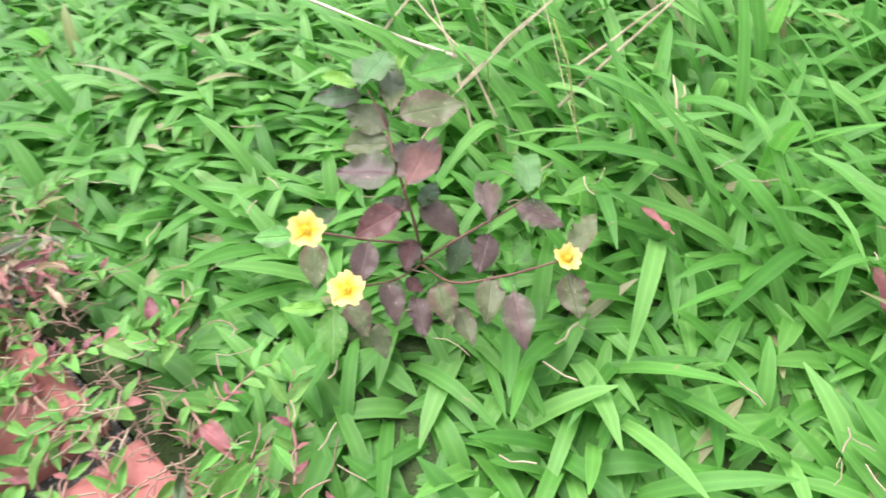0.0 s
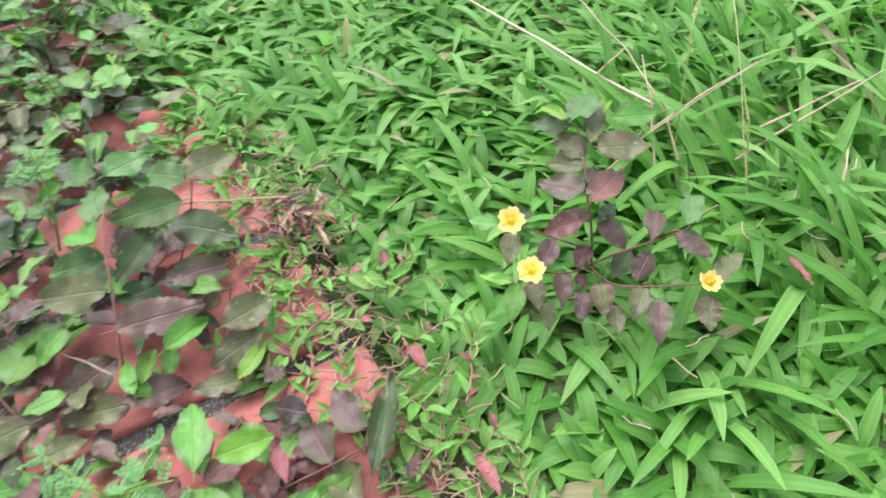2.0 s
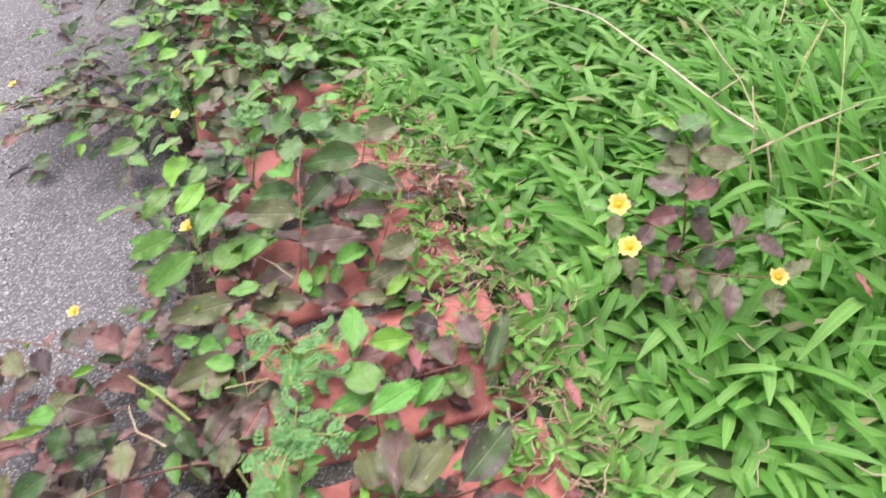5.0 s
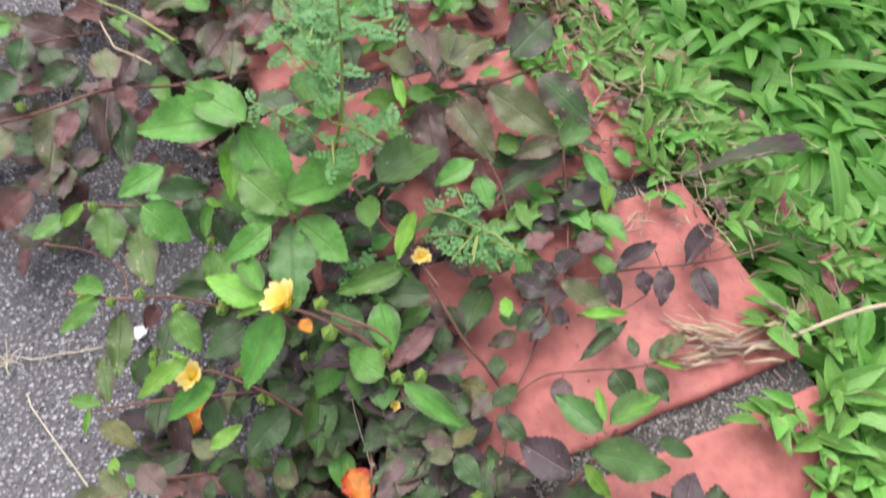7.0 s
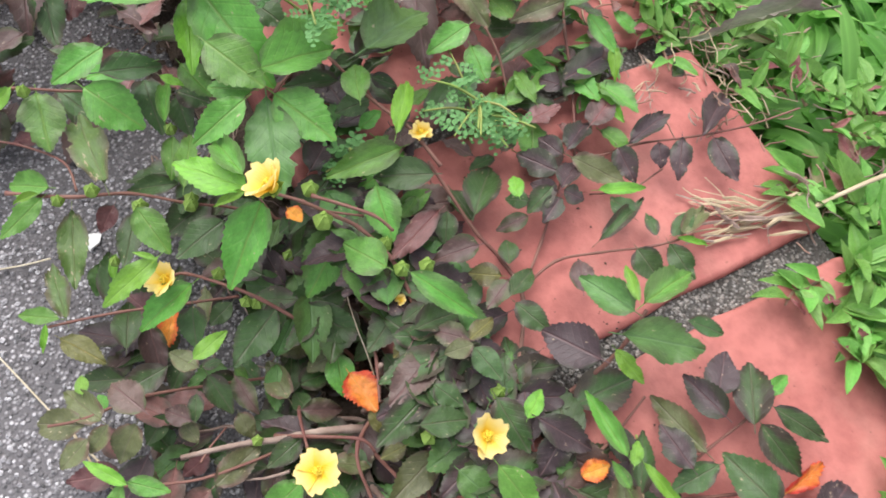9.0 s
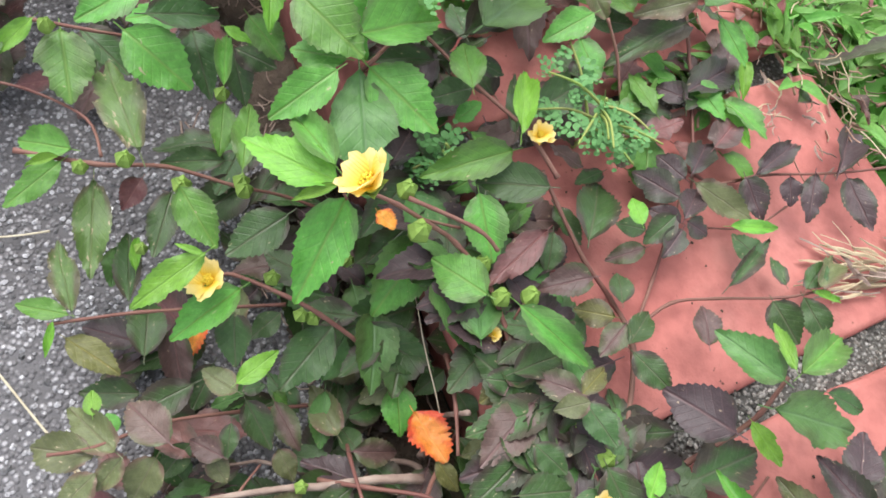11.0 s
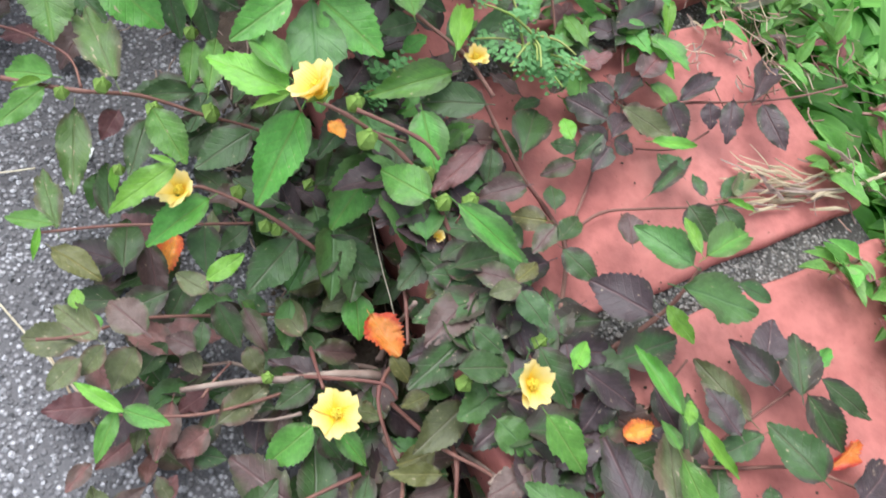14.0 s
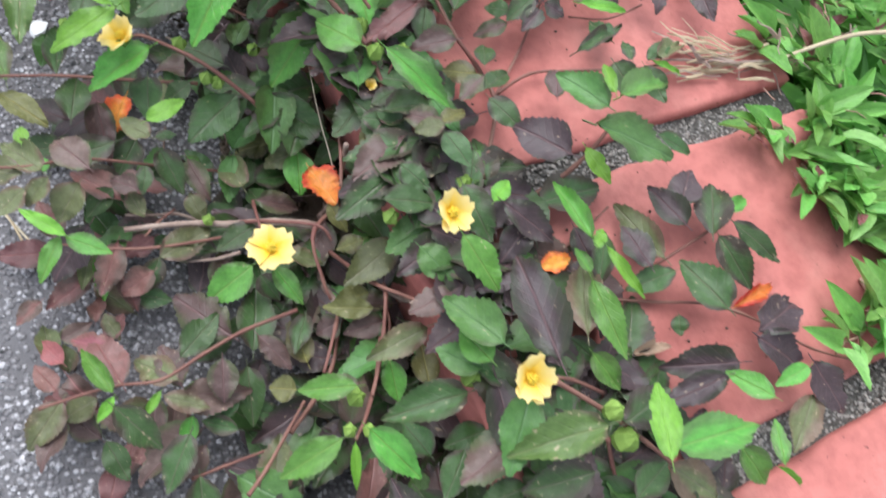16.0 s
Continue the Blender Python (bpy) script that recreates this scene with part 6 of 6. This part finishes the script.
# ---- straws, fallen leaves, litter ----
def straw(name, points, r, label, category="straw", mat=None, flat=0.0):
    pts = [Vector(p) for p in points]
    thing = root(name, *pts[0], label, category)
    fine = []
    for i, (a, b) in enumerate(zip(pts, pts[1:])):
        for k in range(3):
            q = a.lerp(b, k / 3)
            j = 0.35 * r + 0.012 * (b - a).length
            fine.append(q + (j * noise.noise_vector(q * 70) if i or k else Vector()))
    fine.append(pts[-1])
    part("stalk", tube(fine, 0.45 * r, 0.85 * r, mat or STRAW, "stalk", 5, 0.12), thing)
    return thing


def seed_head(thing, a, b, count, size, mat, seed):
    """Small grains along the end of a stalk."""
    rnd = random.Random(seed)
    bm = bmesh.new()
    a, b = Vector(a), Vector(b)
    for k in range(count):
        p = a.lerp(b, k / count) + Vector((rnd.uniform(-1, 1), rnd.uniform(-1, 1), rnd.uniform(-1, 1))) * size * 0.5
        m = Matrix.Translation(p) @ (b - a).to_track_quat("X", "Z").to_matrix().to_4x4() @ Matrix.Diagonal((size, size * 0.42, size * 0.42, 1))
        bmesh.ops.create_icosphere(bm, subdivisions=1, radius=1, matrix=m)
    return part("seed_head", finish(bm, "seed_head", mat), thing)


def fallen_leaf(x, y, z, length, width, head, tone, label, tip_up=0.0, curl=None, roll=0.0):
    thing = root("fallen_leaf", x, y, z, label, "leaf", "fallen leaves")
    b = Vector((x, y, z))
    t = b + length * Vector((math.cos(radians(head)), math.sin(radians(head)), tip_up))
    part("blade", curl or LEAF_MESHES[tone][int(abs(head)) % 4], thing, frame_of(b, t, width, roll))
    return thing



# long straws and seed stalks in the lawn
straw("dry_straw", [(-0.341, 0.628, 0.05), (-0.249, 0.615, 0.05), (-0.084, 0.501, 0.048), (-0.03, 0.485, 0.036)], 0.0021, "long pale dry straw lying on the lawn", "straw", STRAW_PALE)
straw("dry_straw", [(-0.048, 0.505, 0.07), (-0.033, 0.47, 0.05), (-0.015, 0.428, 0.0)], 0.0013, "thin tan dry stalk standing in the grass")
straw("dry_straw", [(0.05, 0.515, 0.075), (0.009, 0.48, 0.055), (-0.03, 0.446, 0.03), (-0.06, 0.42, 0.0)], 0.0010, "thin yellowish dry stalk standing in the grass")
straw("dry_straw", [(0.137, 0.515, 0.078), (0.085, 0.484, 0.04), (0.045, 0.46, 0.01)], 0.0017, "pale dry stalk leaning in the grass")
straw("dry_straw", [(0.126, 0.471, 0.03), (0.123, 0.44, 0.03), (0.121, 0.406, 0.0)], 0.0015, "pale dry stalk in the grass")
straw("dry_straw", [(-0.142, 0.634, 0.062), (-0.068, 0.549, 0.05), (-0.02, 0.49, 0.03), (0.0, 0.46, 0.0)], 0.0013, "thin yellow dry stalk with branching tips")
straw("dry_straw", [(-0.063, 0.539, 0.06), (-0.085, 0.492, 0.05)], 0.0014, "short pale dry straw across a longer one")
straw("dry_straw", [(0.132, 0.546, 0.05), (0.087, 0.52, 0.028), (0.06, 0.505, 0.014)], 0.0017, "pale dry stalk lying in the grass")
straw("dry_straw", [(0.047, 0.537, 0.06), (0.007, 0.5, 0.042), (-0.03, 0.466, 0.02)], 0.0015, "yellow-brown dry stalk in the grass")
arch = straw("seed_stalk", [(0.06, 0.421, 0.0), (0.025, 0.547, 0.08), (0.01, 0.611, 0.1), (-0.024, 0.66, 0.105), (-0.055, 0.65, 0.1), (-0.051, 0.611, 0.09)], 0.0008, "arching green seed stalk above the lawn", "grass stalk", SEED)
seed_head(arch, (0.01, 0.611, 0.1), (-0.05, 0.615, 0.092), 26, 0.0015, SEED, 1)
ear = straw("seed_stalk", [(-0.005, 0.47, 0.0), (-0.012, 0.53, 0.085), (-0.008, 0.618, 0.1)], 0.0010, "green seed stalk with a tan ear", "grass stalk", STEM_GREEN)
seed_head(ear, (-0.014, 0.545, 0.089), (-0.008, 0.618, 0.1), 34, 0.0017, SEED, 2)
tip = straw("seed_stalk", [(0.059, 0.411, 0.0), (0.045, 0.437, 0.06), (0.035, 0.46, 0.08)], 0.0010, "thin green seed stalk with small grains", "grass stalk", STEM_GREEN)
seed_head(tip, (0.056, 0.414, 0.012), (0.04, 0.448, 0.07), 30, 0.0011, SEED, 3)

# withered tuft with its runner
tuft = root("withered_tuft", -0.275, 0.285, 0.0, "withered pink and straw-coloured tuft at the lawn edge", "weed")
rt = random.Random(9)
for k in range(95):
    a = rt.uniform(0, 6.28)
    c = Vector((-0.275 + rt.gauss(0, 0.013), 0.283 + rt.gauss(0, 0.016), rt.uniform(0.01, 0.028)))
    ln = rt.uniform(0.008, 0.021)
    tone = ("pale", "grey", "pink", "pale", "grey", "pink")[k % 6]
    part("strip", LEAF_MESHES[tone][k % 4], tuft, frame_of(c, c + ln * Vector((math.cos(a), math.sin(a), rt.uniform(-0.4, 0.5))), ln * 0.24, rt.uniform(-60, 60)))
straw("dry_runner", [(-0.427, 0.239, 0.01), (-0.366, 0.268, 0.02), (-0.293, 0.306, 0.014)], 0.0009, "thin pale dry runner across the purple leaves", "straw")
straw("dry_straw", [(-0.352, 0.107, 0.03), (-0.335, 0.108, 0.026), (-0.318, 0.108, 0.02)], 0.0007, "short pale stalk among purple leaves")

# fallen and coloured leaves
fallen_leaf(0.08, 0.051, 0.028, 0.072, 0.0095, 210, "grey", "long grey-green leaf with a purple edge lying on grass", -0.12, None, 8)
fallen_leaf(-0.079, 0.132, 0.012, 0.03, 0.010, -45, "pink", "small folded pink-red leaf on the grass", 0.25)
fallen_leaf(-0.147, 0.197, 0.008, 0.026, 0.010, -42, "pink", "small pink-red leaf at the lawn edge", 0.2)
fallen_leaf(-0.191, 0.096, 0.02, 0.028, 0.010, -45, "pink", "small pink leaf on the bricks", 0.3)
fallen_leaf(0.087, 0.349, 0.014, 0.028, 0.006, -52, "pink", "pink-red blade tip in the grass", 0.05)
fallen_leaf(0.205, 0.299, 0.02, 0.024, 0.008, -70, "pink", "pink withered blade in the grass", -0.5)
fallen_leaf(-0.198, 0.273, 0.012, 0.024, 0.008, -65, "pink", "dull pink withered blade on the grass", -0.2)
fallen_leaf(-0.071, -0.214, -0.03, 0.022, 0.016, -32, "orange", "bright orange fallen leaf under the plant", 0.0, CURLED[0])
fallen_leaf(0.032, -0.224, 0.006, 0.012, 0.009, 40, "orange", "orange fallen leaf on the brick", 0.05, CURLED[0])
fallen_leaf(0.113, -0.197, 0.004, 0.024, 0.007, 55, "orange", "curled yellow and orange leaf on the brick", 0.1, CURLED[1])
fallen_leaf(-0.163, -0.214, -0.05, 0.02, 0.011, -75, "orange", "yellow-orange withered leaf on the asphalt edge", 0.0, CURLED[1])
fallen_leaf(-0.115, -0.178, 0.03, 0.008, 0.007, -20, "orange", "withered orange flower hanging under the stem", -0.2, CURLED[0])
fallen_leaf(0.077, -0.239, 0.005, 0.02, 0.005, 40, "pale", "curled pale dry leaf on the brick", 0.1, CURLED_PALE)

# dry grass bundle on the bricks
bundle = root("dry_grass_bundle", 0.079, -0.08, 0.003, "bundle of pale dry grass straws lying on red bricks", "straw")
part("stalk", tube([(0.16, -0.012, 0.022), (0.131, -0.032, 0.02), (0.11, -0.052, 0.014), (0.094, -0.068, 0.008), (0.07, -0.082, 0.005)], 0.0013, 0.0009, STRAW, "stalk", 6), bundle)
rb = random.Random(4)
def shred(parent, start, heading, length, width, mat, rnd, kink=0.5, floor=0.003):
    """A torn dry grass strip: a bent, twisted ribbon with a raised middle."""
    v, f = [], []
    c, h, n = Vector(start), heading, 6
    roll = rnd.uniform(-0.8, 0.8)
    for i in range(n + 1):
        d = Vector((math.cos(h), math.sin(h), rnd.uniform(-0.25, 0.25)))
        e = Vector((-d.y, d.x, roll)).normalized() * 0.5 * width * (0.35 + 0.65 * math.sin(math.pi * (0.15 + 0.75 * i / n)))
        c.z = max(c.z, floor)
        v += [c - e, c + Vector((0, 0, 0.3 * width)), c + e]
        c = c + d * length / n
        h += rnd.uniform(-kink, kink)
        roll += rnd.uniform(-0.5, 0.5)
    for i in range(n):
        b = 3 * i
        f += [(b, b + 3, b + 4, b + 1), (b + 1, b + 4, b + 5, b + 2)]
    return part("shred", from_lists("shred", v, f, mat, False), parent)


for k in range(46):
    along = rb.uniform(-0.028, 0.03)
    c = Vector((0.085 + 0.8 * along + rb.gauss(0, 0.005), -0.072 + 0.6 * along + rb.gauss(0, 0.006), rb.uniform(0.003, 0.009)))
    a = radians(206 + rb.gauss(0, 20))
    shred(bundle, c, a, rb.uniform(0.014, 0.034), rb.uniform(0.0008, 0.0024), (STRAW, TWIG, STRAW)[k % 3], rb, 0.17)
litter = root("dry_grass_litter", 0.012, -0.028, 0.003, "small heap of dry brown grass scraps on the bricks", "straw")
for k in range(32):
    c = Vector((0.012 + rb.gauss(0, 0.014), -0.026 + rb.gauss(0, 0.013), rb.uniform(0.003, 0.008)))
    shred(litter, c, rb.uniform(0, 6.28), rb.uniform(0.006, 0.018), rb.uniform(0.0005, 0.0015), (TWIG, TWIG, TWIG, STRAW)[k % 4], rb, 0.6)

# on the asphalt and under the plant
straw("dry_straw", [(-0.262, -0.252, -0.074), (-0.253, -0.257, -0.073), (-0.197, -0.277, -0.073), (-0.143, -0.294, -0.072)], 0.0007, "long thin pale straw lying on the asphalt", "straw", STRAW_PALE)
straw("dry_straw", [(-0.29, -0.24, -0.074), (-0.272, -0.234, -0.073), (-0.243, -0.21, -0.072)], 0.0006, "thin pale straw lying on the asphalt", "straw", STRAW_PALE)
straw("dry_straw", [(-0.183, -0.28, -0.072), (-0.165, -0.29, -0.07), (-0.15, -0.296, -0.073)], 0.0009, "short white straw on the asphalt")
straw("dry_straw", [(-0.096, -0.174, -0.01), (-0.081, -0.19, -0.02), (-0.06, -0.21, -0.035)], 0.0004, "thin white dry straw hanging in the plant", "straw", STRAW_PALE)
straw("dry_twig", [(-0.13, -0.264, -0.05), (-0.113, -0.253, -0.05), (-0.09, -0.247, -0.052)], 0.0012, "pale bare twig under the plant", "twig", TWIG)
straw("dry_twig", [(-0.095, -0.272, -0.042), (-0.085, -0.268, -0.036), (-0.076, -0.262, -0.03)], 0.0009, "short pale curved twig", "twig", TWIG)
straw("dry_twig", [(-0.121, -0.274, -0.036), (-0.096, -0.257, -0.034), (-0.072, -0.241, -0.036), (-0.056, -0.232, -0.04)], 0.0024, "thick pale bare twig lying under the plant", "twig", TWIG)
straw("dry_twig", [(-0.355, -0.045, 0.0), (-0.337, -0.055, -0.006), (-0.313, -0.052, -0.012)], 0.0012, "curved pale dry twig among purple leaves", "twig")
straw("grass_strip", [(-0.386, -0.022, -0.01), (-0.35, -0.024, -0.008), (-0.313, -0.027, -0.012)], 0.0016, "narrow yellow-green grass strip over purple leaves", "grass", STEM_GREEN)
chip = root("paper_chip", -0.232, -0.192, -0.076, "small angular white chip on the asphalt", "litter")
bm = bmesh.new()
vs = [bm.verts.new((0.0055 * math.cos(a) * k, 0.0045 * math.sin(a) * k, 0)) for a, k in ((0.2, 1), (1.1, 0.8), (2.2, 1.1), (3.3, 0.7), (4.2, 1.2), (5.3, 0.8))]
face = bm.faces.new(vs)
ext = bmesh.ops.extrude_face_region(bm, geom=[face])
for e in ext["geom"]:
    if isinstance(e, bmesh.types.BMVert):
        e.co += Vector((0.0006, 0.0004, 0.0016))
part("chip", finish(bm, "chip", PAPER, False), chip, Matrix.Translation((-0.232, -0.192, -0.0755)) @ pose(0, 0, 0, 8, 10, 60))

seeds = root("seed_spray", -0.275, 0.0, 0.0, "spray of tiny beige seed grains on hair-thin stalks", "weed")
rs = random.Random(6)
for k in range(9):
    q = Vector((-0.27 + rs.uniform(-0.016, 0.016), 0.004 + rs.uniform(-0.014, 0.014), rs.uniform(0.02, 0.036)))
    part("stalk", tube([(-0.275, 0.0, 0.0), (-0.273, 0.001, 0.014), q], 0.0004, 0.0003, STRAW, "stalk", 4), seeds)
seed_head(seeds, (-0.284, -0.006, 0.026), (-0.258, 0.012, 0.034), 60, 0.0011, SEED, 7)


# ---- thatch of dry grass scraps and dead runners between lawn and bricks, too fine to count ----
def thatch(name, seed, count, s_range, w_of, mat, label, floor=None):
    rnd = random.Random(seed)
    v, f = [], []
    for _ in range(count):
        s = rnd.uniform(*s_range)
        w = w_of(s) + rnd.gauss(0, 0.022)
        c = at(s, w, rnd.uniform(0.002, 0.017) if w < FAR else rnd.uniform(-0.01, 0.016))
        if floor is not None:
            c.z = floor + rnd.uniform(0.0, 0.012)
        a, ln, r = rnd.uniform(0, 6.28), rnd.uniform(0.006, 0.022), rnd.uniform(0.00025, 0.0006)
        h, n = a, len(v)
        for i in range(4):
            d = Vector((math.cos(h), math.sin(h), rnd.uniform(-0.15, 0.25)))
            e = Vector((-d.y, d.x, 0)) * r
            v += [c - e, c + Vector((0, 0, r)), c + e]
            c = c + d * ln / 3
            h += rnd.uniform(-0.6, 0.6)
        for i in range(3):
            b = n + 3 * i
            f += [(b, b + 1, b + 4, b + 3), (b + 1, b + 2, b + 5, b + 4), (b + 2, b, b + 3, b + 5)]
    return tagged(new(name, from_lists(name, v, f, mat)), label, "thatch", "", "stuff")


thatch("dry_thatch", 1, 300, (0.08, 0.62), lambda s: 0.075 if s > 0.2 else 0.09, STRAW, "tangle of tan dry grass scraps along the bricks")
thatch("pink_thatch", 2, 480, (0.08, 0.62), lambda s: 0.08 if s > 0.2 else 0.09, PINKSTEM, "tangle of thin pinkish runners along the bricks")
thatch("dry_thatch_start", 3, 90, (-0.4, 0.08), lambda s: 0.1, TWIG, "dry grass scraps under the lawn's edge")
thatch("pink_thatch_start", 4, 90, (-0.4, 0.08), lambda s: 0.1, PINKSTEM, "thin pinkish runners under the lawn's edge")


thatch("lawn_scraps", 6, 150, (-0.35, 0.7), lambda s: 0.12 + 0.4 * ((s * 37.7) % 1.0), STRAW, "tan dry grass scraps caught between the lawn's blades", 0.016)
thatch("verge_scraps", 5, 420, (-0.4, 0.6), lambda s: -0.165, TWIG, "brown dry stalk scraps on the soil between asphalt and bricks", -0.07)

# star-shaped grass ear at the end of the long straw on the asphalt
star = root("grass_ear", -0.284, -0.243, -0.073, "pale star-shaped dry grass ear lying on the asphalt", "grass ear")
for k in range(7):
    a = radians(52 * k + 15)
    e = Vector((-0.284 + 0.011 * math.cos(a), -0.243 + 0.011 * math.sin(a), -0.07 + 0.003 * (k % 3)))
    part("finger", tube([(-0.284, -0.243, -0.073), (-0.284 + 0.006 * math.cos(a), -0.243 + 0.006 * math.sin(a), -0.068), e], 0.0006, 0.0003, STRAW_PALE, "finger", 4), star)


# ---- loose grit on the asphalt and crumbs on the bricks, too many to count ----
def scatter(name, seed, count, s_range, w_range, z, size, mat, label, category, keep=None):
    rnd = random.Random(seed)
    v, f = [], []
    for _ in range(count):
        s, w = rnd.uniform(*s_range), rnd.uniform(*w_range)
        if keep and rnd.random() > keep(s, w):
            continue
        r = size * rnd.uniform(0.4, 1.0) ** 1.5
        c, n = at(s, w, z + 0.0003 + 0.12 * r), len(v)
        t = rnd.uniform(0, 6.28)
        for k in range(6):
            a = t + k * math.pi / 3 + rnd.uniform(-0.35, 0.35)
            v.append(c + Vector((math.cos(a), math.sin(a), 0)) * r * rnd.uniform(0.7, 1.2) + Vector((0, 0, rnd.uniform(-0.3, 0.1) * r)))
        v += [c + Vector((rnd.uniform(-0.3, 0.3) * r, rnd.uniform(-0.3, 0.3) * r, rnd.uniform(0.3, 0.75) * r)), c + Vector((0, 0, -r))]
        for k in range(6):
            f += [(n + k, n + (k + 1) % 6, n + 6), (n + (k + 1) % 6, n + k, n + 7)]
    return tagged(new(name, from_lists(name, v, f, mat, False)), label, category, "", "stuff")


scatter("asphalt_grit", 1, 24000, (-0.35, 0.75), (-0.5, -0.152), ROAD_Z, 0.0017, GRIT, "loose light and dark grit in the asphalt surface", "grit")
scatter("asphalt_grit_far", 2, 9000, (0.3, 1.3), (-0.75, -0.35), ROAD_Z, 0.0026, GRIT, "light and dark grit in the asphalt further out", "grit")
scatter("brick_crumbs", 3, 900, (-0.3, 0.7), (-0.1, 0.06), 0.0, 0.0008, SOIL, "dark crumbs of soil on the bricks", "soil", lambda s, w: 0.5 + 0.5 * noise.noise(Vector((s * 25, w * 25, 0))))
scatter("mortar_grit", 4, 1100, (0.0, 0.016), (-0.14, 0.06), -0.006, 0.0014, MORTAR_GRIT, "grit in the mortar joint", "grit")
scatter("mortar_grit_second", 5, 1100, (-0.135, -0.119), (-0.14, 0.06), -0.006, 0.0014, MORTAR_GRIT, "grit in the second mortar joint", "grit")
scatter("verge_litter", 6, 2200, (-0.4, 0.9), (-0.19, -0.14), -0.068, 0.003, SOIL, "clods and litter on the soil strip", "soil")
